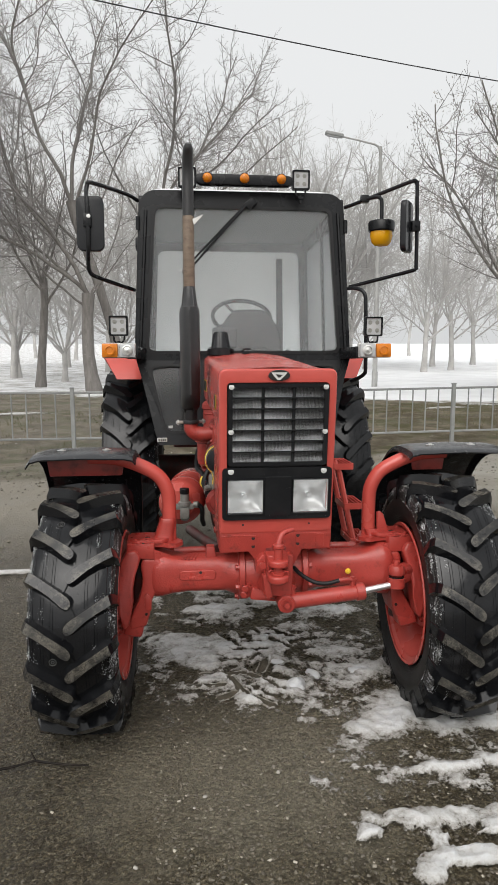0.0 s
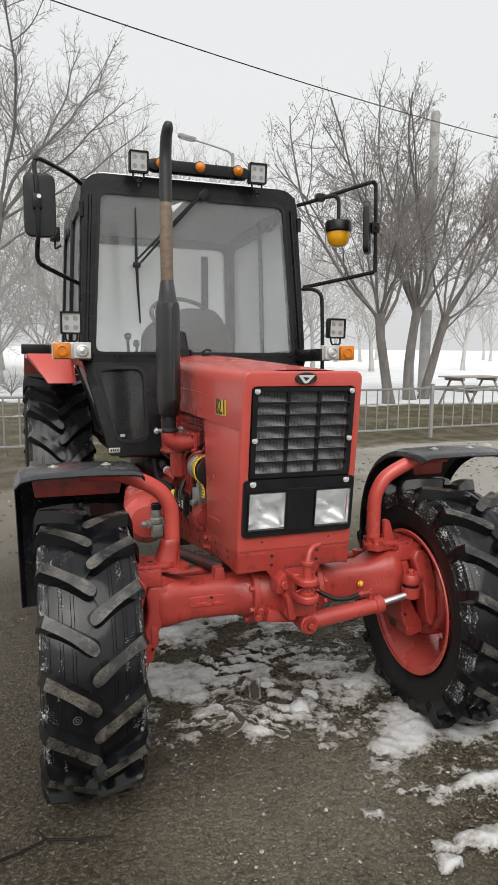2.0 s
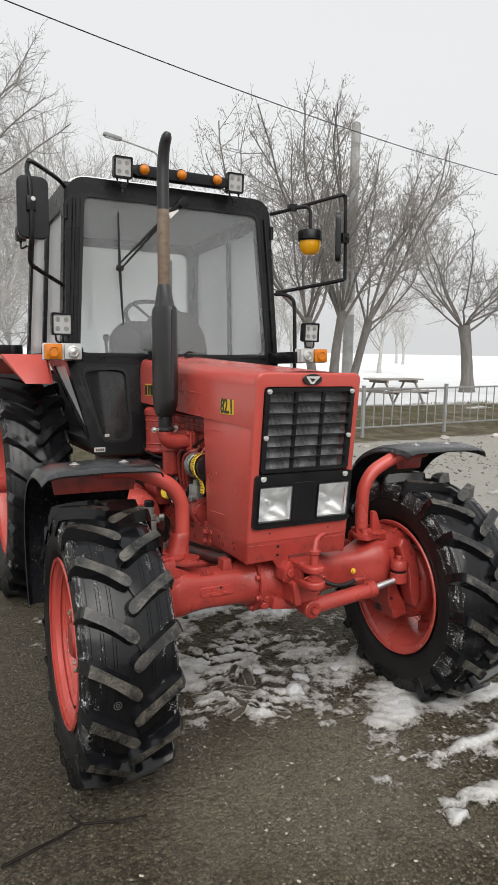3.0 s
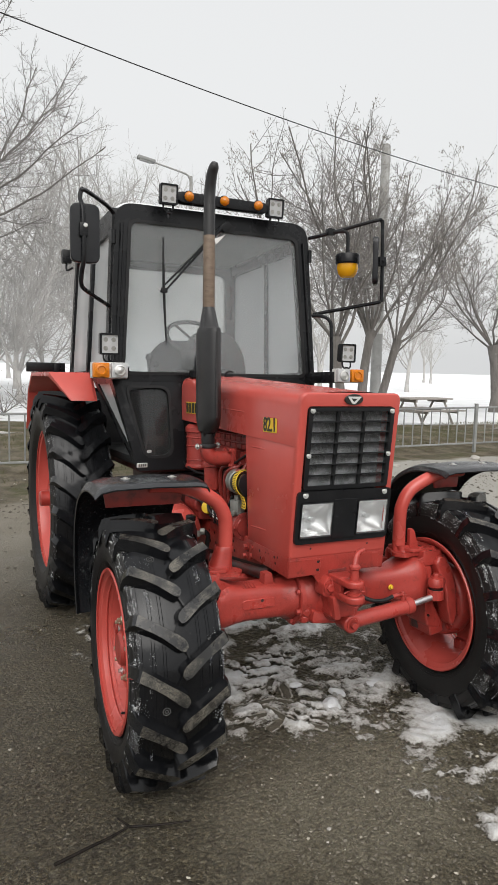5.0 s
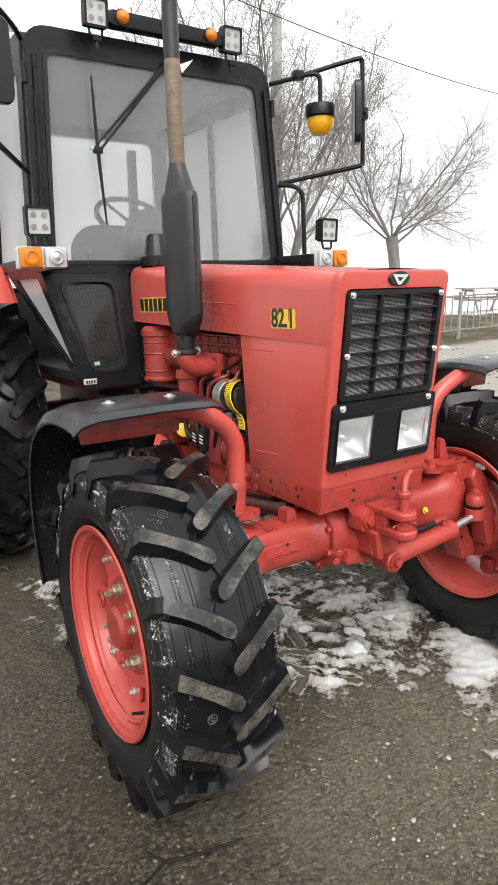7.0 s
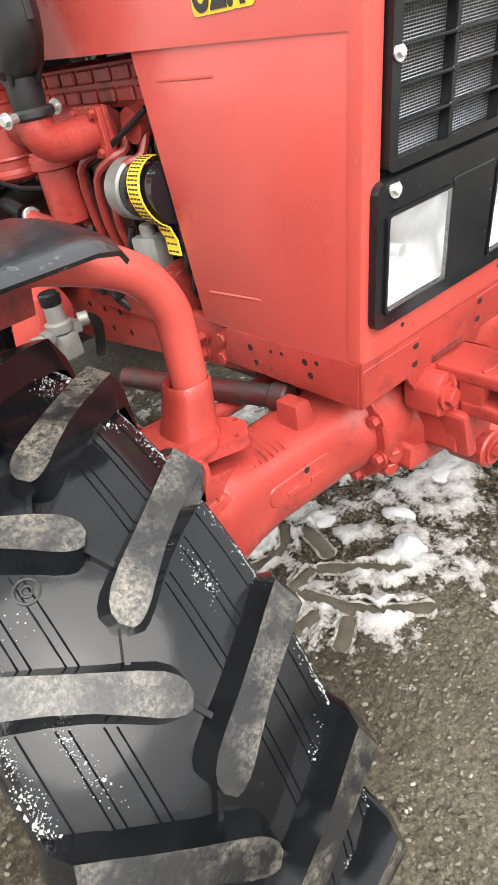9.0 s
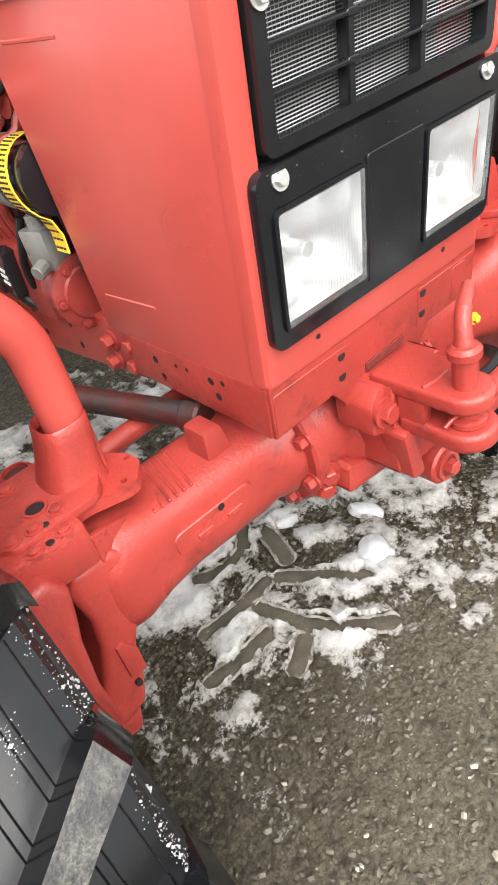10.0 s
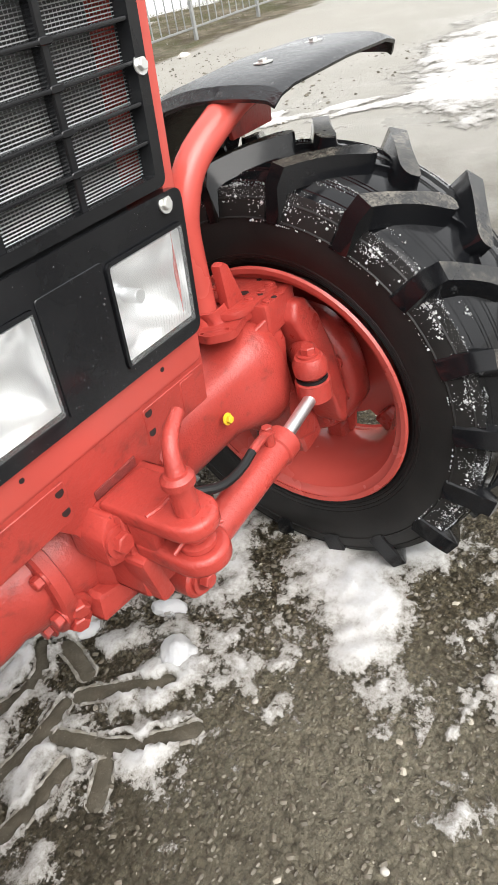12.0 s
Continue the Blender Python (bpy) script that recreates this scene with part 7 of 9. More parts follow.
# ---- front axle ----
def front_axle():
    zc = 0.612
    bm = bmesh.new()
    lathe(bm, [(0.098, -0.13), (0.112, -0.125), (0.118, -0.10), (0.124, 0.0), (0.118, 0.10), (0.112, 0.125), (0.098, 0.13)], (0, 0.0, zc), (1, 0, 0), 32)
    axle = part("front_axle", bm, RED_CAST, TRACTOR, "red cast front drive axle")
    bm = bmesh.new()
    box(bm, (0.02, 0.05, zc - 0.02), (0.20, 0.24, 0.23), bevel=0.05, seg=3)
    part("gear_housing", bm, RED_CAST, axle)
    bm = bmesh.new()
    lathe(bm, [(0.02, -0.16), (0.06, -0.155), (0.085, -0.12), (0.095, -0.05), (0.10, 0.10)], (0.01, 0.0, 0.585), (0, 1, 0), 24)
    part("nose_casting", bm, RED_CAST, axle)
    bm = bmesh.new()
    prism(bm, rounded([(-0.11, 0.520), (0.05, 0.500), (0.06, 0.525), (-0.10, 0.575)], 0.010, 3), XZ(-0.14), 0.10, 0.008)
    part("web", bm, RED_CAST, axle)
    for s in (-1, 1):
        bm = bmesh.new()
        lathe(bm, [(0.122, 0.126), (0.128, 0.129), (0.128, 0.150), (0.122, 0.155)], (0, 0, zc), (s, 0, 0), 32)
        part("flange", bm, RED_CAST, axle)
        bm = bmesh.new()
        # one cast tube: round at the flange, square along its length, swelling towards the knuckle
        loops = []
        swell = 1.22 if s > 0 else 1.0
        for x, hy, hz, up, sq in ((0.150, 0.104, 0.104, 0.0, 2.0), (0.180, 0.100, 0.100, 0.0, 2.0), (0.205, 0.084, 0.086, 0.0, 2.6), (0.235, 0.076, 0.077, 0.0, 5.0), (0.38, 0.074, 0.075, 0.0, 5.0), (0.44, 0.082, 0.086, 0.003, 4.0), (0.49, 0.094, 0.100, 0.005, 3.4), (0.525, 0.094, 0.100, 0.003, 3.0), (0.545, 0.080, 0.085, 0.0, 2.6)):
            row = []
            for k in range(32):
                a = 2 * math.pi * k / 32
                ca, sa = math.cos(a), math.sin(a)
                q = (abs(ca) ** sq + abs(sa) ** sq) ** (-1 / sq)
                grow = 1 + (swell - 1) * min(1.0, max(0.0, (x - 0.36) / 0.10))
                row.append(bm.verts.new((s * x, hy * grow * q * ca, zc + up + hz * grow * q * sa)))
            loops.append(row)
        for a, b in zip(loops, loops[1:]):
            for k in range(32):
                bm.faces.new((a[k], a[(k + 1) % 32], b[(k + 1) % 32], b[k]))
        bm.faces.new(loops[0])
        bm.faces.new(loops[-1])
        part("axle_tube", bm, RED_CAST, axle, sharp=0.9)
        if s > 0:
            continue
        bm = bmesh.new()
        prism(bm, rounded([(0.255, zc - 0.016), (0.415, zc - 0.016), (0.415, zc + 0.026), (0.255, zc + 0.026)], 0.018, 3), lambda u, v, w: (s * u, -0.0745 - 0.006 + w, v), 0.012, 0.002, 1)
        part("cast_pad", bm, RED_CAST, axle)
        bm = bmesh.new()
        prism(bm, [(s * 0.298, 0.670), (s * 0.293, 0.735), (s * 0.258, 0.735), (s * 0.245, 0.670)], XZ(-0.045), 0.055, 0.006)
        part("stop_lug", bm, RED_CAST, axle)
        for k in range(6):
            bm = bmesh.new()
            box(bm, (s * (0.335 + 0.014 * k), -0.01, zc + 0.0752), (0.005, 0.11, 0.005), (0, 0, s * 12), 0.0015, 1)
            part("cast_rib", bm, RED_CAST, axle)
        for x, z in ((0.30, zc - 0.006), (0.36, zc - 0.004)):
            bm = bmesh.new()
            box(bm, (s * x, -0.0815, z), (0.030, 0.004, 0.010), bevel=0.001, seg=1)
            part("cast_mark", bm, RED_CAST, axle)
    for s in (-1, 1):
        for k in range(8):
            a = 2 * math.pi * k / 8 + 0.4
            bm = bmesh.new()
            hexbolt(bm, (s * 0.152, 0.114 * math.cos(a), zc + 0.114 * math.sin(a)), (s, 0, 0), 0.012, 0.018)
            part("bolt", bm, RED_CAST, axle)
    bm = bmesh.new()
    cyl(bm, (-0.321, -0.075, 0.630), (-0.321, -0.0809, 0.630), 0.0068, 12, 0.02)
    part("hole", bm, HOLE_SHADE, axle)
    bm = bmesh.new()
    hexbolt(bm, (0.336, -0.090, 0.618), (0, -1, 0.1), 0.0085, 0.012)
    part("drain_plug", bm, YELLOW, axle, "yellow plug")
    bm = bmesh.new()
    box(bm, (0.0, 0.10, 0.665), (0.16, 0.18, 0.10), bevel=0.012)
    tube(bm, [(0, 0.1, 0.70), (0, 0.5, 0.66), (0, 1.2, 0.66)], 0.03, 12)
    part("drive_shaft", bm, RED_CAST, axle)
    bm = bmesh.new()
    tube(bm, [(-0.50, 0.17, 0.66), (-0.2, 0.19, 0.66), (0.3, 0.19, 0.66), (0.50, 0.17, 0.66)], 0.020, 12)
    for x in (-0.47, 0.47):
        lathe(bm, [(0.03, -0.03), (0.036, 0.0), (0.03, 0.03)], (x, 0.17, 0.66), (0, 0, 1), 14)
    part("tie_rod", bm, RED_CAST, axle)
    for s in (-1, 1):
        # yoke end of the axle beam, a gap, and the knuckle arm beyond it
        bm = bmesh.new()
        yoke = [(0.462, 0.640), (0.474, 0.590), (0.488, 0.572), (0.514, 0.556), (0.534, 0.515), (0.545, 0.450), (0.560, 0.400), (0.630, 0.378), (0.642, 0.420), (0.615, 0.470), (0.597, 0.505), (0.580, 0.561), (0.574, 0.611), (0.578, 0.639), (0.583, 0.668), (0.570, 0.704), (0.506, 0.700), (0.470, 0.668)]
        prism(bm, [(s * u, v) for u, v in yoke], XZ(-0.088), 0.176, 0.014, 3)
        kn = part("steering_knuckle", bm, RED_CAST, TRACTOR, "red cast knuckle and wheel gear case", sharp=0.9)
        bm = bmesh.new()
        prism(bm, [(s * u, v) for u, v in ((0.538, 0.470), (0.566, 0.474), (0.566, 0.545), (0.552, 0.548), (0.536, 0.520))], XZ(-0.094), 0.012, 0.004)
        part("pad", bm, RED_CAST, kn)
        bm = bmesh.new()
        cyl(bm, (s * 0.560, -0.0955, 0.455), (s * 0.560, -0.080, 0.455), 0.006, 12)
        part("hole", bm, HOLE_SHADE, kn)
        bm = bmesh.new()
        arm = [(0.578, 0.712), (0.600, 0.745), (0.640, 0.740), (0.668, 0.690), (0.680, 0.600), (0.672, 0.480), (0.650, 0.410), (0.628, 0.440), (0.613, 0.515), (0.614, 0.574), (0.602, 0.639), (0.590, 0.672)]
        prism(bm, [(s * u, v) for u, v in arm], lambda u, v, w: (u, -0.115 + w - 0.30 * max(0.0, 0.70 - v) * (v > 0.52) - 0.054 * (v <= 0.52), v), 0.085, 0.014, 3)
        part("knuckle_arm", bm, RED_CAST, kn, sharp=0.9)
        bm = bmesh.new()
        lathe(bm, [(0.030, 0.36), (0.034, 0.37), (0.034, 0.70)], (s * 0.598, 0.03, 0.0), (0, 0, 1), 22)
        # dark colour imitates the unlit slot round the pin
        part("kingpin", bm, DARK_CASTING, kn, "kingpin darkened for the shaded slot")
        # stepped top block
        bm = bmesh.new()
        prism(bm, rounded([(s * 0.520, -0.094), (s * 0.640, -0.088), (s * 0.645, 0.090), (s * 0.520, 0.090)], 0.010, 2), XY(0.700), 0.070, 0.006)
        part("top_block", bm, RED_CAST, kn)
        bm = bmesh.new()
        prism(bm, rounded([(s * 0.470, -0.052), (s * 0.484, -0.064), (s * 0.605, -0.070), (s * 0.632, -0.040), (s * 0.632, 0.085), (s * 0.440, 0.085), (s * 0.436, 0.010)], 0.008, 2), XY(0.762), 0.016, 0.003)
        part("bridge_plate", bm, RED_CAST, kn)
        bm = bmesh.new()
        lathe(bm, [(0.0185, 0.0), (0.0185, 0.003), (0.0145, 0.003), (0.0145, 0.0005)], (s * 0.552, -0.017, 0.778), (0, 0, 1), 20)
        part("hole_rim", bm, RED_CAST, kn)
        bm = bmesh.new()
        cyl(bm, (s * 0.552, -0.017, 0.776), (s * 0.552, -0.017, 0.7788), 0.0145, 18)
        part("hole", bm, HOLE_SHADE, kn)
        for x, y, z in ((0.535, -0.045, 0.778), (0.572, -0.052, 0.778), (0.605, -0.050, 0.778), (0.545, -0.080, 0.770), (0.590, -0.082, 0.770), (0.600, 0.055, 0.778), (0.560, 0.060, 0.778)):
            bm = bmesh.new()
            hexbolt(bm, (s * x, y, z), (0, 0, 1), 0.0092, 0.0050)
            part("bolt", bm, RED_CAST, kn)
        for x, y, z in ((0.558, -0.058, 0.778), (0.622, -0.012, 0.778), (0.568, -0.084, 0.770)):
            bm = bmesh.new()
            cyl(bm, (s * x, y, z - 0.002), (s * x, y, z + 0.0008), 0.0062, 12)
            part("hole", bm, HOLE_SHADE, kn)
        # gusset from the block down to the tube
        bm = bmesh.new()
        prism(bm, [(s * 0.522, 0.742), (s * 0.420, 0.686), (s * 0.430, 0.680), (s * 0.522, 0.690)], lambda u, v, w: (u, -0.090 + (0.522 - abs(u)) * 0.55 + w, v), 0.010, 0.002, 1)
        part("gusset", bm, RED_CAST, kn)
        # tie rod end with its dark plug
        bm = bmesh.new()
        lathe(bm, [(0.022, 0.66), (0.034, 0.672), (0.036, 0.715), (0.030, 0.732), (0.024, 0.738), (0.0215, 0.738), (0.0205, 0.730)], (s * 0.520, 0.156, 0), (0, 0, 1), 22)
        tube(bm, [(s * 0.520, 0.15, 0.69), (s * 0.560, 0.09, 0.71)], [0.022, 0.030], 14)
        rod_end = part("rod_end", bm, RED_CAST, kn)
        bm = bmesh.new()
        cyl(bm, (s * 0.520, 0.156, 0.720), (s * 0.520, 0.156, 0.733), 0.0205, 18)
        part("plug", bm, DARK_CASTING, rod_end, "dark round plug")
        # gear case: dished cover with lobes, bosses and bolts
        bm = bmesh.new()
        loops = []
        for k in range(48):
            a = 2 * math.pi * k / 48
            lobe = 1 + 0.045 * max(0.0, math.cos(5 * (a - 0.9))) ** 2
            row = []
            for r, x in ((0.05, 0.655), (0.085, 0.652), (0.105, 0.662), (0.118, 0.680), (0.150, 0.686), (0.166, 0.692), (0.174, 0.702), (0.180, 0.722), (0.180, 0.745), (0.140, 0.80)):
                q = r * (lobe if r > 0.14 else 1.0)
                row.append(bm.verts.new((s * x, q * math.cos(a), 0.50 + q * math.sin(a))))
            loops.append(row)
        for a, b in zip(loops, loops[1:] + loops[:1]):
            for k in range(9):
                bm.faces.new((a[k], a[k + 1], b[k + 1], b[k]))
        bm.faces.new([row[0] for row in loops])
        case = part("gear_case", bm, RED_CAST, kn, sharp=0.9)
        for k in range(10):
            a = 2 * math.pi * k / 10 + 0.25
            bm = bmesh.new()
            y, z = 0.146 * math.cos(a), 0.50 + 0.146 * math.sin(a)
            lathe(bm, [(0.018, 0.0), (0.017, 0.006)], (s * 0.687, y, z), (-s, 0, 0), 14)
            hexbolt(bm, (s * 0.682, y, z), (-s, 0, 0), 0.0115, 0.012)
            part("bolt", bm, RED_CAST, case)
        for a, r in ((2.62, 0.030), (3.25, 0.022), (2.1, 0.020), (3.9, 0.026)):
            bm = bmesh.new()
            y, z = 0.085 * math.cos(a), 0.50 + 0.085 * math.sin(a)
            lathe(bm, [(r * 1.25, -0.012), (r, 0.004), (r * 0.9, 0.014), (0.0, 0.016)], (s * 0.655, y, z), (-s, 0, 0), 16)
            part("boss", bm, RED_CAST, case)
        bm = bmesh.new()
        box(bm, (s * 0.615, 0.0, 0.395), (0.085, 0.17, 0.09), (0, s * -12, 0), 0.018, 3)
        part("lower_arm", bm, RED_CAST, kn)
        # mudguard stay
        bm = bmesh.new()
        tube(bm, [(s * 0.456, 0.018, 0.75), (s * 0.456, 0.012, 0.93), (s * 0.466, 0.005, 0.995), (s * 0.505, 0.0, 1.055), (s * 0.58, -0.01, 1.10), (s * 0.68, -0.015, 1.135), (s * 0.80, -0.015, 1.142)], 0.031, 18)
        stay = part("mudguard_stay", bm, RED, TRACTOR, "bent red tube carrying the front mudguard")
        bm = bmesh.new()
        loops = []
        rise = 1.0 if s < 0 else 0.35
        for z, cx, hx, hy in ((0.752, 0.484, 0.050, 0.052), (0.772, 0.482, 0.046, 0.047), (0.800, 0.475, 0.041, 0.043), (0.840, 0.466, 0.037, 0.040), (0.858, 0.463, 0.036, 0.039), (0.862, 0.463, 0.033, 0.036), (0.846, 0.463, 0.031, 0.033)):
            row = []
            for k in range(28):
                a = 2 * math.pi * k / 28
                ca, sa = math.cos(a), math.sin(a)
                q = (abs(ca) ** 3 + abs(sa) ** 3) ** (-1 / 3)
                row.append(bm.verts.new((s * (cx + hx * q * ca), 0.014 + hy * q * sa, 0.752 + (z - 0.752) * rise)))
            loops.append(row)
        for a, b in zip(loops, loops[1:]):
            for k in range(28):
                bm.faces.new((a[k], a[(k + 1) % 28], b[(k + 1) % 28], b[k]))
        part("stay_socket", bm, RED_CAST, stay, sharp=0.9)
        if s > 0:
            bm = bmesh.new()
            prism(bm, [(0.485, 0.760), (0.545, 0.760), (0.512, 0.862), (0.500, 0.872), (0.485, 0.868)], XZ(-0.030), 0.024, 0.004)
            part("fin", bm, RED_CAST, stay)
        bm = bmesh.new()
        foot = [(0.425, 0.062), (0.420, 0.030), (0.398, -0.006), (0.397, -0.036), (0.424, -0.071), (0.442, -0.074), (0.502, -0.054), (0.560, -0.060), (0.560, 0.085), (0.450, 0.085)]
        holes = [[(s * (x + 0.0052 * math.cos(a)), y + 0.0052 * math.sin(a)) for a in np.linspace(0, 2 * math.pi, 13)[:-1]] for x, y in ((0.405, -0.014), (0.437, -0.055))]
        plate_with_holes(bm, rounded([(s * x, y) for x, y in foot], 0.006, 2), holes, XY(0.744), 0.017)
        part("foot_plate", bm, RED_CAST, stay)
        # mudguard: curved plastic shell
        bm = bmesh.new()
        line = [(-0.165, 1.150), (-0.13, 1.166), (-0.02, 1.174), (0.08, 1.168), (0.18, 1.140), (0.28, 1.080), (0.36, 0.985), (0.408, 0.86), (0.425, 0.72), (0.418, 0.60), (0.400, 0.515)]
        fine = []
        for i in range(len(line) - 1):
            p0, p1, p2, p3 = [Vector(line[min(max(k, 0), len(line) - 1)]) for k in (i - 1, i, i + 1, i + 2)]
            for k in range(4):
                f = k / 4
                q = 0.5 * (2 * p1 + (p2 - p0) * f + (2 * p0 - 5 * p1 + 4 * p2 - p3) * f * f + (3 * p1 - p0 - 3 * p2 + p3) * f ** 3)
                fine.append((q.x, q.y))
        line = fine + [line[-1]]
        across = [(0.588, -0.030), (0.600, -0.010), (0.63, 0.0), (0.80, 0.006), (0.96, 0.0), (1.005, -0.014), (1.025, -0.045)]
        top, bot = [], []
        for i, (y, z) in enumerate(line):
            a, b = line[max(i - 1, 0)], line[min(i + 1, len(line) - 1)]
            d = Vector((b[0] - a[0], b[1] - a[1])).normalized()
            nrm = Vector((-d.y, d.x))
            if nrm.y < 0 and i < 16:
                nrm = -nrm
            taper = 1.0 if i < 20 else 1.0 - 0.003 * (i - 20)
            tr, br = [], []
            for x, h in across:
                x = 0.588 + (x - 0.588) * (1.13 if s > 0 else 1.04)
                xx = 0.81 + (x - 0.81) * taper
                tr.append(bm.verts.new((s * xx, y + nrm.x * h, z + nrm.y * h)))
                br.append(bm.verts.new((s * (0.81 + (x - 0.81) * taper * 0.985), y + nrm.x * (h - 0.007), z + nrm.y * (h - 0.007))))
            top.append(tr)
            bot.append(br)
        n, m = len(line), len(across)
        for i in range(n - 1):
            for j in range(m - 1):
                bm.faces.new((top[i][j], top[i][j + 1], top[i + 1][j + 1], top[i + 1][j]))
                bm.faces.new((bot[i][j], bot[i + 1][j], bot[i + 1][j + 1], bot[i][j + 1]))
            bm.faces.new((top[i][0], top[i + 1][0], bot[i + 1][0], bot[i][0]))
            bm.faces.new((top[i][-1], bot[i][-1], bot[i + 1][-1], top[i + 1][-1]))
        for j in range(m - 1):
            bm.faces.new((top[0][j], bot[0][j], bot[0][j + 1], top[0][j + 1]))
            bm.faces.new((top[-1][j], top[-1][j + 1], bot[-1][j + 1], bot[-1][j]))
        guard = part("front_mudguard", bm, WET_PLASTIC, TRACTOR, "wet black plastic front mudguard")
        for x in (0.716, 0.905):
            bm = bmesh.new()
            hexbolt(bm, (s * x, -0.05, 1.176), (0, 0, 1), 0.009, 0.007)
            lathe(bm, [(0.019, 0), (0.019, 0.002)], (s * x, -0.05, 1.1755), (0, 0, 1), 18)
            part("bolt", bm, ZINC, guard)
        bm = bmesh.new()
        out = 0.80 if s > 0 else 0.97
        prism(bm, [(s * 0.66, 1.055), (s * out, 1.055), (s * (out + 0.015), 1.155), (s * 0.64, 1.155)], XZ(0.01), 0.012, 0.003)
        prism(bm, [(s * 0.66, 0.0), (s * (out - 0.01), 0.0), (s * (out - 0.01), 0.20), (s * 0.66, 0.20)], lambda u, v, w: (u, v - 0.08, 1.148 + w - max(0, v - 0.12) * 0.3), 0.012, 0.003)
        # dark red stands in for the shade beneath the shell
        part("mudguard_bracket", bm, RED_DARK, guard, "red bracket under the mudguard")


front_axle()


def steering_and_hitch():
    a, b = Vector((0.053, -0.190, 0.524)), Vector((0.393, -0.182, 0.556))
    d = (b - a).normalized()
    bm = bmesh.new()
    lathe(bm, [(0.030, -0.005), (0.034, 0.0), (0.034, 0.295), (0.038, 0.298), (0.038, 0.332), (0.034, 0.335)], a, d, 24)
    cyl(bm, a + Vector((0, 0.045, 0)) - d * 0.015, a + Vector((0, -0.040, 0)) - d * 0.015, 0.038, 22)
    ram = part("steering_ram", bm, RED_CAST, TRACTOR, "red hydraulic steering ram with bright rod")
    bm = bmesh.new()
    cyl(bm, a + d * 0.32, Vector((0.522, -0.176, 0.578)), 0.0145, 16)
    part("rod", bm, CHROME, ram, "bright steel rod")
    bm = bmesh.new()
    hexbolt(bm, a + Vector((0, -0.041, 0)) - d * 0.015, (0, -1, 0), 0.014, 0.02)
    lathe(bm, [(0.028, 0.0), (0.028, 0.005)], a + Vector((0, -0.041, 0)) - d * 0.015, (0, -1, 0), 18)
    part("pivot_bolt", bm, RED_CAST, ram)
    for f in (0.05, 0.85):
        bm = bmesh.new()
        p = a + d * (0.33 * f) + Vector((0, -0.005, 0.03))
        cyl(bm, p, p + Vector((0, 0, 0.035)), 0.011, 10)
        hexbolt(bm, p + Vector((0, 0, 0.03)), (0, 0, 1), 0.011, 0.014)
        if f > 0.5:
            tube(bm, [p + Vector((0, 0, 0.03)), p + Vector((-0.03, -0.005, 0.034)), p + Vector((-0.06, -0.006, 0.03))], 0.009, 10)
        part("union", bm, RED_CAST, ram)
    bm = bmesh.new()
    p = a + d * 0.285 + Vector((-0.065, -0.011, 0.06))
    tube(bm, [p, p + Vector((-0.05, 0.0, -0.012)), p + Vector((-0.11, 0.01, -0.006)), p + Vector((-0.17, 0.06, 0.025)), p + Vector((-0.2, 0.14, 0.06))], 0.009, 10)
    part("hose", bm, RUBBER_HOSE, ram, "black hydraulic hose")
    bm = bmesh.new()
    c = Vector((0.533, -0.170, -0.060))
    lathe(bm, [(0.028, 0.618), (0.038, 0.624), (0.038, 0.666), (0.030, 0.670)], c, (0, 0, 1), 20)
    lathe(bm, [(0.024, 0.672), (0.036, 0.684), (0.038, 0.706), (0.030, 0.722), (0.018, 0.726)], c, (0, 0, 1), 20)
    hexbolt(bm, (0.533, -0.170, 0.664), (0, 0, 1), 0.016, 0.020)
    tube(bm, [(0.54, -0.165, 0.635), (0.575, -0.135, 0.632), (0.625, -0.09, 0.61)], [0.026, 0.030, 0.036], 14)
    box(bm, (0.59, -0.125, 0.60), (0.10, 0.05, 0.05), (0, 0, 40), 0.012)
    joint = part("ball_joint", bm, RED_CAST, TRACTOR, "red steering ball joint")
    bm = bmesh.new()
    lathe(bm, [(0.0335, 0.0), (0.0335, 0.005)], (0.533, -0.170, 0.6085), (0, 0, 1), 20)
    part("seal", bm, RUBBER_HOSE, joint)
    # towing fork: two round-nosed tongues, cheek, boss, and a bent pin through both
    def tongue(r, back, z, thick, name, owner, bevel):
        t = bmesh.new()
        nose = [(-0.010 + r * math.cos(q), -0.310 + r * math.sin(q)) for q in np.linspace(0, -math.pi, 15)]
        pts = [(0.046, back), (0.042, -0.245)] + nose + [(-0.052, -0.250), (-0.052, back)]
        prism(t, pts, XY(z), thick, bevel, 3)
        return part(name, t, RED_CAST, owner, "red cast towing fork with bent pin" if owner == TRACTOR else "", sharp=0.9)
    fork = tongue(0.042, -0.165, 0.716, 0.029, "towing_fork", TRACTOR, 0.009)
    tongue(0.045, -0.215, 0.650, 0.032, "lower_jaw", fork, 0.010)
    bm = bmesh.new()
    prism(bm, rounded([(-0.215, 0.655), (-0.215, 0.735), (-0.268, 0.728), (-0.262, 0.676), (-0.236, 0.664)], 0.006, 2), YZ(-0.050), 0.020, 0.004)
    part("cheek", bm, RED_CAST, fork)
    bm = bmesh.new()
    prism(bm, rounded([(-0.215, 0.655), (-0.215, 0.735), (-0.258, 0.728), (-0.236, 0.664)], 0.006, 2), YZ(0.022), 0.020, 0.004)
    part("cheek", bm, RED_CAST, fork)
    bm = bmesh.new()
    prism(bm, rounded([(-0.060, 0.560), (0.062, 0.552), (0.070, 0.735), (-0.054, 0.735)], 0.012, 3), XZ(-0.212), 0.090, 0.007, 3)
    part("back_plate", bm, RED_CAST, fork)
    bm = bmesh.new()
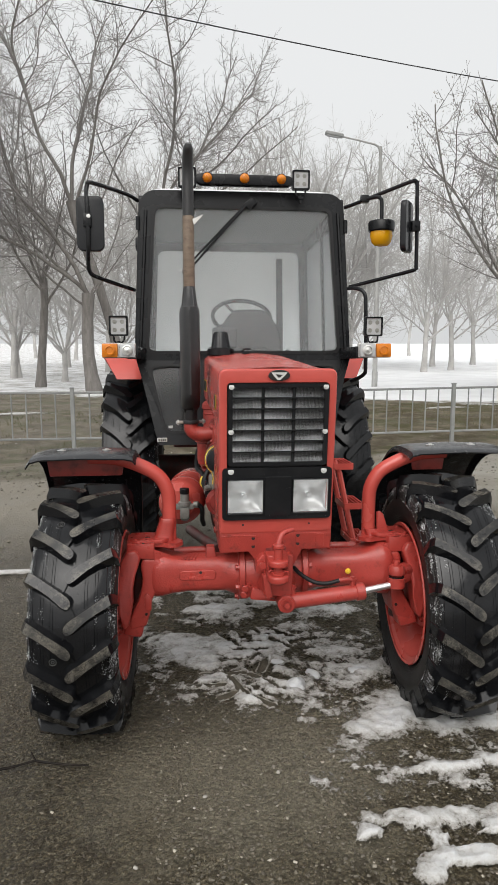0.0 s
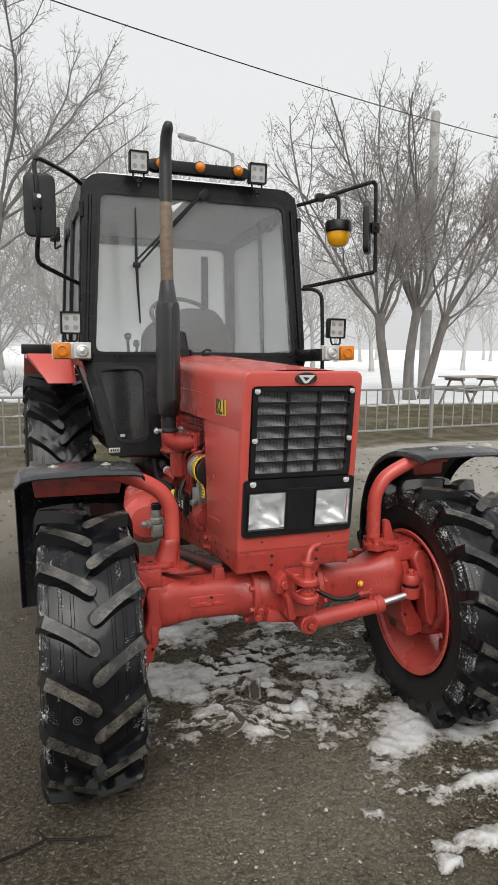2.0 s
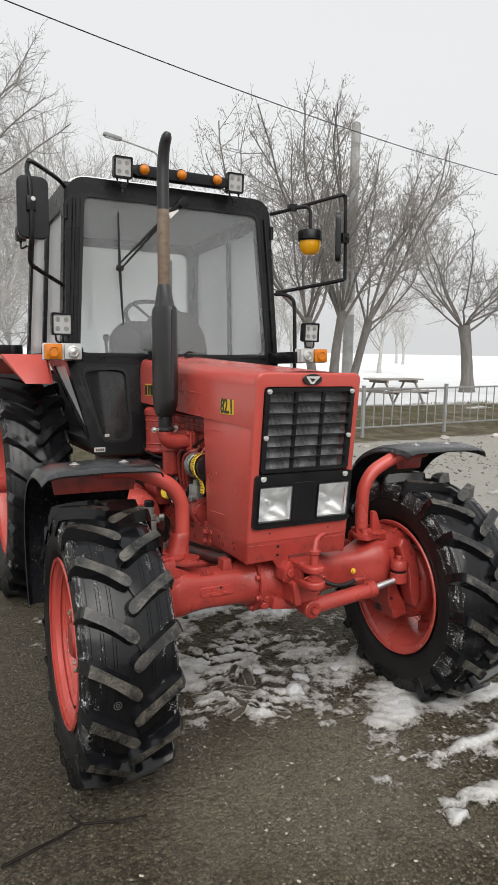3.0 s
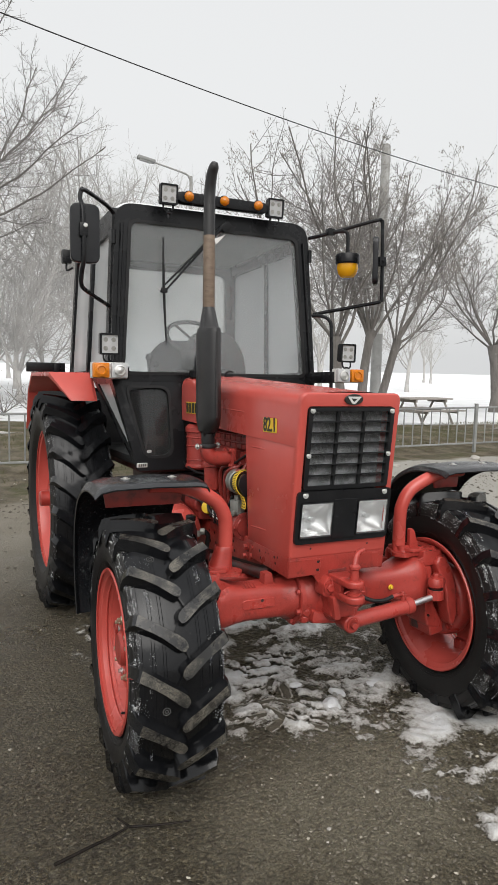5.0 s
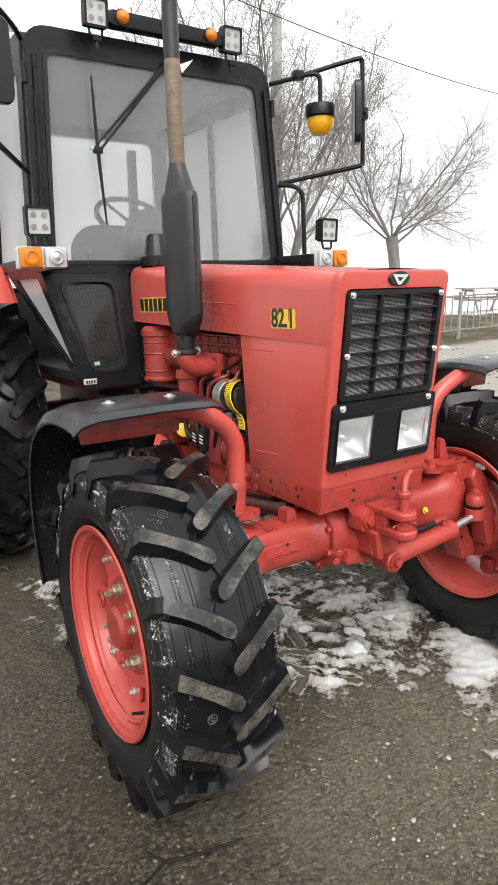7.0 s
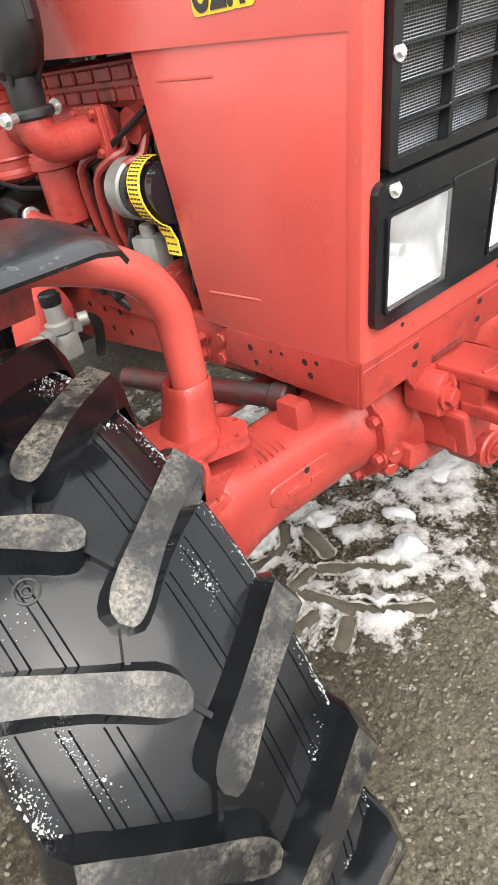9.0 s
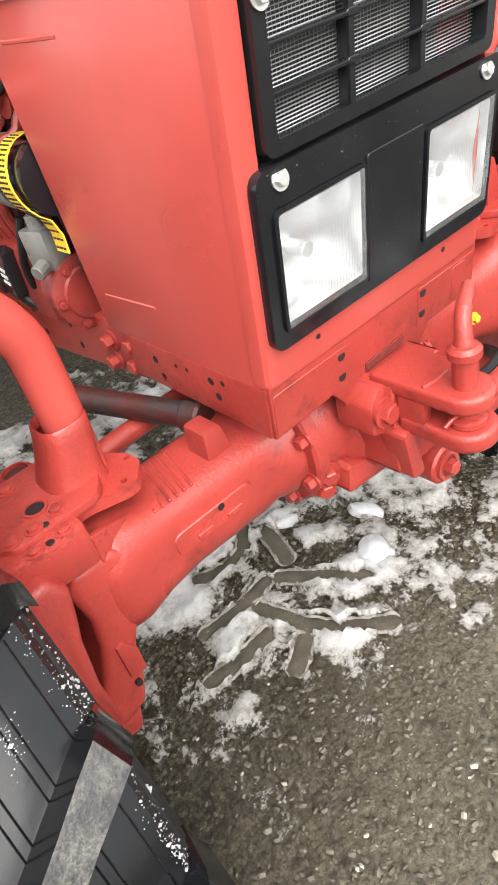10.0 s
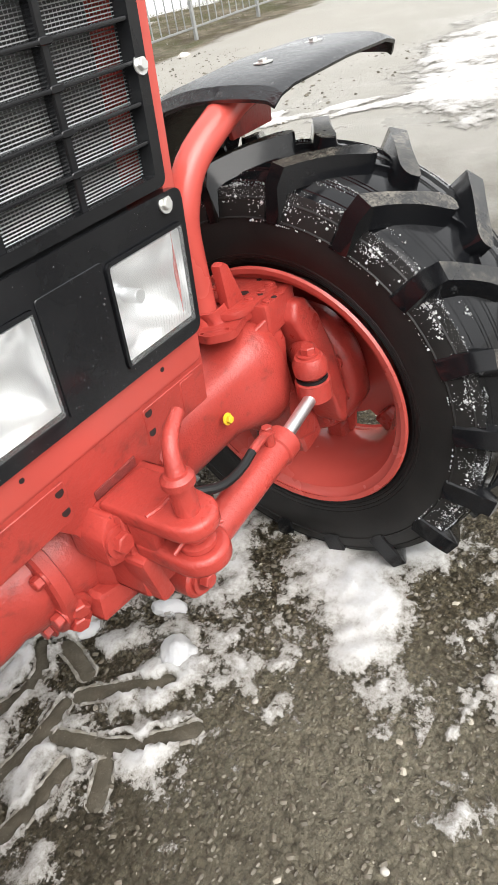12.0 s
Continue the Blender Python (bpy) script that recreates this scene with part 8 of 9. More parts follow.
    prism(bm, rounded([(-0.090, 0.655), (-0.045, 0.640), (-0.035, 0.722), (-0.060, 0.737), (-0.088, 0.706)], 0.008, 3), XZ(-0.196), 0.075, 0.005)
    wing = part("wing", bm, RED_CAST, fork)
    bm = bmesh.new()
    lathe(bm, [(0.024, 0.0), (0.023, 0.006)], (-0.062, -0.196, 0.690), (0, -1, 0), 18)
    hexbolt(bm, (-0.062, -0.201, 0.690), (0, -1, 0), 0.018, 0.017)
    part("bolt", bm, RED_CAST, wing)
    bm = bmesh.new()
    prism(bm, rounded([(-0.052, 0.556), (-0.022, 0.556), (-0.040, 0.660), (-0.066, 0.655)], 0.007, 2), XZ(-0.236), 0.050, 0.006)
    part("foot", bm, RED_CAST, fork)
    for x, y, z in ((-0.122, -0.106, 0.566), (-0.128, -0.098, 0.536)):
        bm = bmesh.new()
        hexbolt(bm, (x, y, z), (-0.4, -1, -0.2), 0.016, 0.022)
        part("bolt", bm, RED_CAST, fork)
    bm = bmesh.new()
    tube(bm, [(-0.012, -0.312, 0.640), (-0.011, -0.311, 0.70), (-0.010, -0.310, 0.80)], 0.0185, 16)
    pin = part("hooked_pin", bm, RED_CAST, fork)
    bm = bmesh.new()
    tube(bm, [(-0.010, -0.310, 0.796), (-0.005, -0.306, 0.822), (0.004, -0.300, 0.843), (0.022, -0.291, 0.855), (0.054, -0.276, 0.860)], [0.0165, 0.0130, 0.0118, 0.0115, 0.0105], 14)
    part("handle", bm, RED_CAST, pin)
    bm = bmesh.new()
    lathe(bm, [(0.019, 0.790), (0.0245, 0.794), (0.0245, 0.805), (0.018, 0.811)], (-0.010, -0.310, 0), (0, 0, 1), 18)
    part("collar", bm, RED_CAST, pin)
    bm = bmesh.new()
    lathe(bm, [(0.020, 0.680), (0.0275, 0.684), (0.0275, 0.692), (0.020, 0.696)], (-0.012, -0.312, 0), (0, 0, 1), 20)
    part("washer", bm, RED_CAST, pin)
    bm = bmesh.new()
    tube(bm, [(-0.050, -0.300, 0.690), (-0.030, -0.306, 0.700), (0.008, -0.318, 0.700), (0.030, -0.328, 0.696)], 0.0035, 8)
    part("split_pin", bm, RED_CAST, pin)
    bm = bmesh.new()
    tube(bm, [(-0.046, -0.262, 0.7445), (-0.022, -0.268, 0.7455), (0.006, -0.266, 0.7455)], 0.004, 8)
    part("cast_bead", bm, RED_CAST, fork)
    # air tank and regulator under the left side
    bm = bmesh.new()
    lathe(bm, [(0.0, -0.33), (0.08, -0.32), (0.118, -0.28), (0.125, -0.24), (0.125, 0.24), (0.118, 0.28), (0.08, 0.32), (0.0, 0.33)], (-0.37, 1.05, 0.77), (0.15, 1, 0), 28)
    tank = part("air_tank", bm, RED, TRACTOR, "red compressed air tank")
    for h in (-0.12, 0.10):
        bm = bmesh.new()
        lathe(bm, [(0.126, h - 0.013), (0.129, h - 0.012), (0.129, h + 0.012), (0.126, h + 0.013)], (-0.37, 1.05, 0.77), (0.15, 1, 0), 28, close=False)
        part("strap", bm, RED_CAST, tank)
    bm = bmesh.new()
    lathe(bm, [(0.018, 0.70), (0.026, 0.71), (0.026, 0.775), (0.034, 0.78), (0.034, 0.80), (0.024, 0.805), (0.024, 0.85)], (-0.385, 0.665, 0), (0, 0, 1), 18)
    box(bm, (-0.385, 0.665, 0.775), (0.10, 0.035, 0.03), bevel=0.006)
    cyl(bm, (-0.335, 0.665, 0.785), (-0.31, 0.655, 0.785), 0.018, 12)
    cyl(bm, (-0.435, 0.665, 0.775), (-0.46, 0.665, 0.775), 0.014, 12)
    box(bm, (-0.385, 0.64, 0.745), (0.05, 0.03, 0.06), bevel=0.006)
    reg = part("air_regulator", bm, ALU, TRACTOR, "grey cast air pressure regulator")
    bm = bmesh.new()
    lathe(bm, [(0.024, 0.845), (0.0265, 0.85), (0.0265, 0.872), (0.022, 0.876)], (-0.385, 0.665, 0), (0, 0, 1), 18)
    part("cap", bm, BLACK_PLASTIC, reg)
    bm = bmesh.new()
    tube(bm, [(-0.31, 0.655, 0.785), (-0.29, 0.66, 0.76), (-0.29, 0.68, 0.70), (-0.28, 0.72, 0.66)], 0.013, 10)
    part("hose", bm, RUBBER_HOSE, reg)
    bm = bmesh.new()
    tube(bm, [(-0.36, 0.44, 0.70), (-0.306, 0.256, 0.70), (-0.255, 0.105, 0.70), (-0.235, 0.04, 0.70)], 0.024, 12)
    lathe(bm, [(0.027, -0.02), (0.031, -0.015), (0.031, 0.015), (0.027, 0.02)], (-0.24, 0.055, 0.70), (0.3, -1, 0), 16)
    part("drag_link", bm, DARK_CASTING, TRACTOR, "dark steering link")


steering_and_hitch()


# ---- cab ----
def cab_y(z):
    """The windscreen frame leans back a little; below the sill it tucks under."""
    return 1.245 + 0.055 * (z - 1.60) if z > 1.58 else 1.245 + 0.20 * (z - 1.58)


CABF = lambda off: (lambda u, v, w: (u, cab_y(v) + off + w, v))


def cab():
    bm = bmesh.new()
    outer = rounded([(-0.672, 1.575), (0.672, 1.575), (0.628, 2.603), (-0.628, 2.603)], [0.02, 0.02, 0.115, 0.115], 6)
    inner = rounded([(-0.598, 1.622), (0.598, 1.622), (0.545, 2.505), (-0.545, 2.505)], [0.045, 0.045, 0.05, 0.05], 6)
    ring(bm, outer, inner, CABF(0.0), 0.075)
    frame_ob = part("windscreen_frame", bm, BLACK, TRACTOR, "black painted cab front frame", sharp=0.5)
    bm = bmesh.new()
    o2 = rounded([(-0.606, 1.614), (0.606, 1.614), (0.553, 2.513), (-0.553, 2.513)], [0.045, 0.045, 0.05, 0.05], 6)
    i2 = rounded([(-0.588, 1.632), (0.588, 1.632), (0.535, 2.495), (-0.535, 2.495)], [0.04, 0.04, 0.045, 0.045], 6)
    ring(bm, o2, i2, CABF(-0.006), 0.02)
    part("rubber_seal", bm, RUBBER_HOSE, frame_ob)
    for s in (-1, 1):
        bm = bmesh.new()
        tube(bm, [(s * 0.640, cab_y(1.62) - 0.006, 1.62), (s * 0.592, cab_y(2.48) - 0.006, 2.48)], 0.010, 6, smooth=0)
        part("pillar_rib", bm, BLACK, frame_ob)
    bm = bmesh.new()
    prism(bm, i2, CABF(0.006), 0.006)
    glass_ob = part("windscreen", bm, FOGGED, TRACTOR, "windscreen clouded by condensation", sharp=0.5)
    glass_ob.visible_shadow = False
    # lower front panels with windows
    for s in (-1, 1):
        bm = bmesh.new()
        outer = rounded([(s * 0.245, 1.585), (s * 0.245, 1.06), (s * 0.535, 1.06), (s * 0.662, 1.585)], 0.012, 5)
        inner = rounded([(s * 0.324, 1.545), (s * 0.324, 1.140), (s * 0.490, 1.132), (s * 0.587, 1.545)], 0.060, 6)
        ring(bm, outer, inner, CABF(0.004), 0.05)
        low = part("lower_panel", bm, BLACK, TRACTOR, "black lower cab panel with small window", sharp=0.5)
        bm = bmesh.new()
        ring(bm, rounded([(s * 0.317, 1.552), (s * 0.317, 1.133), (s * 0.494, 1.125), (s * 0.595, 1.552)], 0.064, 6), rounded([(s * 0.333, 1.536), (s * 0.333, 1.149), (s * 0.484, 1.141), (s * 0.577, 1.536)], 0.055, 6), CABF(-0.003), 0.02)
        part("rubber_seal", bm, RUBBER_HOSE, low)
        bm = bmesh.new()
        prism(bm, inner, CABF(0.02), 0.006)
        g = part("lower_window", bm, DIM_GLASS, low, "small dim window with a pale label")
        g.visible_shadow = False
        bm = bmesh.new()
        prism(bm, [(s * 0.360, 1.195), (s * 0.440, 1.195), (s * 0.440, 1.255), (s * 0.360, 1.255)], CABF(0.05), 0.004)
        part("inside_label", bm, RUST, low)
        bm = bmesh.new()
        box(bm, (s * 0.462, cab_y(1.165) + 0.016, 1.168), (0.026, 0.004, 0.016), (11, 0, 0))
        part("window_print", bm, PALE, low)
        if s < 0:
            bm = bmesh.new()
            box(bm, (-0.514, cab_y(1.085) - 0.002, 1.092), (0.062, 0.008, 0.026), (11, 0, 0), 0.002, 1)
            part("data_plate", bm, PALE, low, "small pale plate with dark bars")
            bm = bmesh.new()
            for k in range(4):
                box(bm, (-0.532 + 0.012 * k, cab_y(1.085) - 0.0072, 1.092), (0.007, 0.002, 0.014), (11, 0, 0))
            part("plate_bars", bm, STICKER_BLACK, low, smooth=False)
    # side walls: pillars, rails, glass
    for s in (-1, 1):
        X = lambda u, v: s * (0.672 - 0.043 * (v - 1.6))
        side = lambda off: (lambda u, v, w: (X(u, v) + s * (off - w), u, v))
        bm = bmesh.new()
        outer = rounded([(1.30, 1.60), (2.62, 1.60), (2.52, 2.58), (1.33, 2.58)], 0.03, 5)
        inner = rounded([(1.375, 1.65), (2.555, 1.65), (2.46, 2.44), (1.40, 2.44)], 0.05, 5)
        ring(bm, outer, inner, side(0.006), 0.05)
        wall = part("side_frame", bm, BLACK, TRACTOR, "black cab side frame", sharp=0.5)
        bm = bmesh.new()
        prism(bm, [(1.90, 1.63), (1.95, 1.63), (1.90, 2.46), (1.85, 2.46)], side(0.012), 0.045, 0.005)
        part("door_pillar", bm, BLACK, wall)
        bm = bmesh.new()
        prism(bm, inner, side(-0.012), 0.006)
        g = part("side_window", bm, FOGGED_SIDE, wall, "side window clouded by condensation")
        g.visible_shadow = False
        # lower door: slanted frame with a narrow glass
        bm = bmesh.new()
        outer = rounded([(1.235, 1.60), (1.19, 1.07), (1.27, 1.06), (1.78, 1.60)], 0.015, 4)
        inner = rounded([(1.315, 1.56), (1.262, 1.16), (1.285, 1.15), (1.66, 1.56)], 0.014, 4)
        lo = lambda off: (lambda u, v, w: (s * (0.672 - 0.29 * max(0, 1.60 - v) + off - w), u, v))
        ring(bm, outer, inner, lo(0.0), 0.04)
        door = part("lower_door", bm, BLACK, TRACTOR, "black lower door with slanted glass", sharp=0.5)
        bm = bmesh.new()
        prism(bm, inner, lo(-0.012), 0.005)
        g = part("door_glass", bm, FOGGED_SIDE, door)
        g.visible_shadow = False
        bm = bmesh.new()
        cyl(bm, (s * 0.6416, 1.285, 2.36), (s * 0.6416, 1.285, 2.44), 0.013, 12)
        part("hinge", bm, BLACK, door)
    # roof
    bm = bmesh.new()
    pts = rounded([(-0.590, 1.335), (0.590, 1.335), (0.575, 2.62), (-0.575, 2.62)], 0.10, 5)
    n = len(pts)
    loops = []
    for f, z in ((1.00, 2.570), (1.02, 2.590), (1.00, 2.610), (0.95, 2.627), (0.80, 2.638), (0.4, 2.642)):
        loops.append([bm.verts.new((x * f, 1.915 + (y - 1.915) * f, z)) for x, y in pts])
    for a, b in zip(loops, loops[1:]):
        for i in range(n):
            bm.faces.new((a[i], a[(i + 1) % n], b[(i + 1) % n], b[i]))
    bm.faces.new(loops[-1])
    bm.faces.new(loops[0][::-1])
    part("roof", bm, WHITE_ROOF, TRACTOR, "pale rounded cab roof", sharp=0.9)
    bm = bmesh.new()
    box(bm, (0, 1.93, 2.535), (1.14, 1.24, 0.05), bevel=0.01)
    part("headliner", bm, LINING, TRACTOR, "grey cab ceiling lining")
    # back wall with a window, floor
    bm = bmesh.new()
    ring(bm, rounded([(-0.66, 1.45), (0.66, 1.45), (0.60, 2.57), (-0.60, 2.57)], 0.04, 5), rounded([(-0.60, 1.54), (0.60, 1.54), (0.56, 2.45), (-0.56, 2.45)], 0.06, 5), lambda u, v, w: (u, 2.60 - 0.09 * (v - 1.6) + w, v), 0.05)
    prism(bm, [(0.40, 1.50), (0.45, 1.50), (0.43, 2.40), (0.38, 2.40)], lambda u, v, w: (u, 2.60 - 0.09 * (v - 1.6) + w, v), 0.05, 0.004)
    back = part("back_frame", bm, BLACK, TRACTOR, "black cab back frame", sharp=0.5)
    bm = bmesh.new()
    prism(bm, rounded([(-0.60, 1.54), (0.60, 1.54), (0.56, 2.45), (-0.56, 2.45)], 0.06, 5), lambda u, v, w: (u, 2.62 - 0.09 * (v - 1.6) + w, v), 0.005)
    g = part("back_window", bm, FOGGED_BACK, back)
    g.visible_shadow = False
    bm = bmesh.new()
    box(bm, (0, 1.93, 1.09), (0.98, 1.3, 0.05), bevel=0.01)
    box(bm, (0, 2.62, 1.28), (1.20, 0.03, 0.46), bevel=0.005)
    part("cab_floor", bm, DARK_IN, TRACTOR, "dark cab floor and inner sides")


cab()


def cab_inside():
    bm = bmesh.new()
    box(bm, (0.02, 2.02, 1.47), (0.50, 0.46, 0.13), bevel=0.05, seg=3)
    box(bm, (0.02, 2.02, 1.25), (0.34, 0.34, 0.30), bevel=0.03)
    seat = part("seat", bm, SEAT, TRACTOR, "dark cloth driver's seat behind fogged glass")
    bm = bmesh.new()
    prism(bm, rounded([(-0.16, 1.50), (0.36, 1.50), (0.34, 1.80), (0.24, 1.90), (-0.04, 1.90), (-0.14, 1.80)], 0.06, 4), lambda u, v, w: (u, 2.20 + 0.12 * (v - 1.5) + w, v), 0.10, 0.03, 3)
    part("backrest", bm, SEAT, seat)
    bm = bmesh.new()
    box(bm, (-0.03, 1.42, 1.50), (0.40, 0.20, 0.30), (-14, 0, 0), 0.04, 3)
    box(bm, (-0.03, 1.45, 1.30), (0.22, 0.18, 0.42), bevel=0.03)
    prism(bm, rounded([(-0.15, 1.42), (0.29, 1.42), (0.255, 1.77), (0.17, 1.905), (-0.06, 1.905), (-0.14, 1.77)], 0.06, 4), lambda u, v, w: (u, 1.41 + 0.12 * (v - 1.5) + w, v), 0.14, 0.03, 3)
    dash = part("dashboard", bm, DARK_IN, TRACTOR, "dark dashboard and steering column")
    bm = bmesh.new()
    box(bm, (-0.115, 1.375, 1.715), (0.16, 0.07, 0.13), (-10, 0, 0), 0.02, 3)
    part("instrument_hood", bm, DARK_IN, dash)
    bm = bmesh.new()
    c, up = Vector((0.03, 1.76, 1.88)), Vector((0, -0.62, 0.78)).normalized()
    a, b = Vector((1, 0, 0)), up.cross(Vector((1, 0, 0)))
    ringp = [c + 0.20 * (math.cos(2 * math.pi * k / 32) * a + math.sin(2 * math.pi * k / 32) * b) for k in range(33)]
    tube(bm, ringp, 0.014, 10, smooth=0, closed=False)
    for k in (0, 11, 21):
        tube(bm, [c - up * 0.03, ringp[k]], 0.009, 8, smooth=0)
    tube(bm, [c - up * 0.02, c - up * 0.40], 0.025, 12)
    part("steering_wheel", bm, DARK_IN, TRACTOR, "black steering wheel")
    for x, y, z, lean in ((-0.36, 1.55, 1.72, -0.06), (-0.30, 1.60, 1.68, 0.05), (0.36, 1.8, 1.62, 0.04)):
        bm = bmesh.new()
        tube(bm, [(x - lean, y + 0.05, 1.12), (x, y, z - 0.04), (x, y, z)], 0.009, 8)
        lathe(bm, [(0.008, 0), (0.02, 0.012), (0.022, 0.03), (0.01, 0.045)], (x, y, z - 0.01), (0, 0, 1), 12)
        part("lever", bm, DARK_IN, TRACTOR)


cab_inside()


def square_lamp(x, y, z, tilt, stem):
    """A small square working lamp: finned case, frame, bright face, bracket."""
    bm = bmesh.new()
    outer = rounded([(-0.053, -0.057), (0.053, -0.057), (0.053, 0.057), (-0.053, 0.057)], 0.010, 3)
    m = pose(x, y, z, tilt, 0, 0)
    at = lambda dy: (lambda u, v, w: m @ Vector((u, dy + w, v)))
    inner = rounded([(-0.043, -0.047), (0.043, -0.047), (0.043, 0.047), (-0.043, 0.047)], 0.006, 3)
    ring(bm, outer, inner, at(-0.022), 0.02)
    prism(bm, outer, at(-0.004), 0.022, 0.003, 1)
    lamp = part("work_lamp", bm, BLACK, TRACTOR, "square black work lamp, bright face")
    for k in range(6):
        bm = bmesh.new()
        prism(bm, [(-0.045 + 0.016 * k, -0.05), (-0.040 + 0.016 * k, -0.05), (-0.040 + 0.016 * k, 0.05), (-0.045 + 0.016 * k, 0.05)], at(0.016), 0.022)
        part("fin", bm, BLACK, lamp)
    bm = bmesh.new()
    prism(bm, inner, at(-0.016), 0.010)
    part("lamp_face", bm, WHITE_LENS, lamp)
    for u in (-0.021, 0.021):
        for v in (-0.023, 0.023):
            bm = bmesh.new()
            lathe(bm, [(0.013, 0.001), (0.012, -0.0005), (0.004, -0.0005), (0.003, -0.002)], m @ Vector((u, -0.0165, v)), m.to_3x3() @ Vector((0, 1, 0)), 14)
            part("lamp_cell", bm, ALU, lamp)
    bm = bmesh.new()
    tube(bm, [(x - 0.030, y + 0.005, z - 0.052), (x - 0.026, y, z - 0.085), (x, y, z - 0.097), (x + 0.026, y, z - 0.085), (x + 0.030, y + 0.005, z - 0.052)], 0.0055, 8)
    cyl(bm, (x, y, z - 0.085), (x, y, z - 0.085 - stem), 0.010, 10)
    box(bm, (x, y - 0.004, z - 0.105), (0.03, 0.022, 0.016), bevel=0.003, seg=1)
    part("lamp_bracket", bm, BLACK, lamp)


for x in (-0.342, 0.342):
    square_lamp(x, 1.200, 2.650, 6, 0.05)
for x in (-0.742, 0.735):
    square_lamp(x, 0.960, 1.765, 4, 0.03)


def roof_bar():
    bm = bmesh.new()
    prism(bm, [(-0.300, 2.628), (-0.26, 2.612), (0.27, 2.612), (0.318, 2.640), (0.27, 2.672), (-0.26, 2.676), (-0.300, 2.665)], XZ(1.185), 0.06, 0.006)
    bar = part("roof_light_bar", bm, BLACK, TRACTOR, "black roof bar with three amber lamps")
    for x in (-0.222, 0.0, 0.222):
        bm = bmesh.new()
        lathe(bm, [(0.028, 0.0), (0.029, 0.012), (0.025, 0.024), (0.015, 0.033), (0.0, 0.036)], (x, 1.188, 2.648), (0, -1, 0), 20)
        part("amber_lamp", bm, AMBER, bar, "round amber marker lamp")
        bm = bmesh.new()
        lathe(bm, [(0.034, 0.0), (0.034, 0.008), (0.028, 0.009)], (x, 1.188, 2.648), (0, -1, 0), 20)
        part("lamp_rim", bm, BLACK, bar)


roof_bar()


def indicators():
    for s in (-1, 1):
        x0, x1, z0, z1, y = 0.648, 0.838, 1.583, 1.668, 0.930
        bm = bmesh.new()
        box(bm, (s * (x0 + x1) / 2, y + 0.035, (z0 + z1) / 2), (x1 - x0, 0.05, z1 - z0), bevel=0.006)
        lamp = part("indicator_lamp", bm, PALE, TRACTOR, "amber and white front indicator lamp")
        bm = bmesh.new()
        box(bm, (s * (x1 - 0.046), y + 0.012, (z0 + z1) / 2), (0.088, 0.05, z1 - z0 - 0.006), bevel=0.008)
        lathe(bm, [(0.030, 0), (0.030, 0.010), (0.022, 0.012), (0.018, 0.006), (0.0, 0.006)], (s * (x1 - 0.046), y - 0.012, (z0 + z1) / 2), (0, -1, 0), 22)
        part("amber_lens", bm, AMBER, lamp)
        bm = bmesh.new()
        box(bm, (s * (x0 + 0.046), y + 0.012, (z0 + z1) / 2), (0.088, 0.05, z1 - z0 - 0.006), bevel=0.008)
        part("white_lens", bm, WHITE_LENS, lamp)
        bm = bmesh.new()
        lathe(bm, [(0.030, 0), (0.030, 0.008), (0.024, 0.010), (0.022, 0.004), (0.010, 0.006), (0.0, 0.010)], (s * (x0 + 0.046), y - 0.013, (z0 + z1) / 2), (0, -1, 0), 22)
        part("reflector", bm, ZINC, lamp)
        bm = bmesh.new()
        box(bm, (s * 0.655, 1.11, 1.615), (0.075, 0.30, 0.07), (0, 0, s * 6), 0.008)
        part("lamp_arm", bm, BLACK, TRACTOR, "black arm carrying the front lamps")


indicators()


def mirror(bm, c, w, h, yaw):
    t = bmesh.new()
    prism(t, rounded([(-w, -h), (w, -h), (w, h), (-w, h)], 0.042, 6), lambda u, v, ww: (u, ww, v), 0.035, 0.010, 3)
    merge(bm, t, pose(*c, 0, 0, yaw))


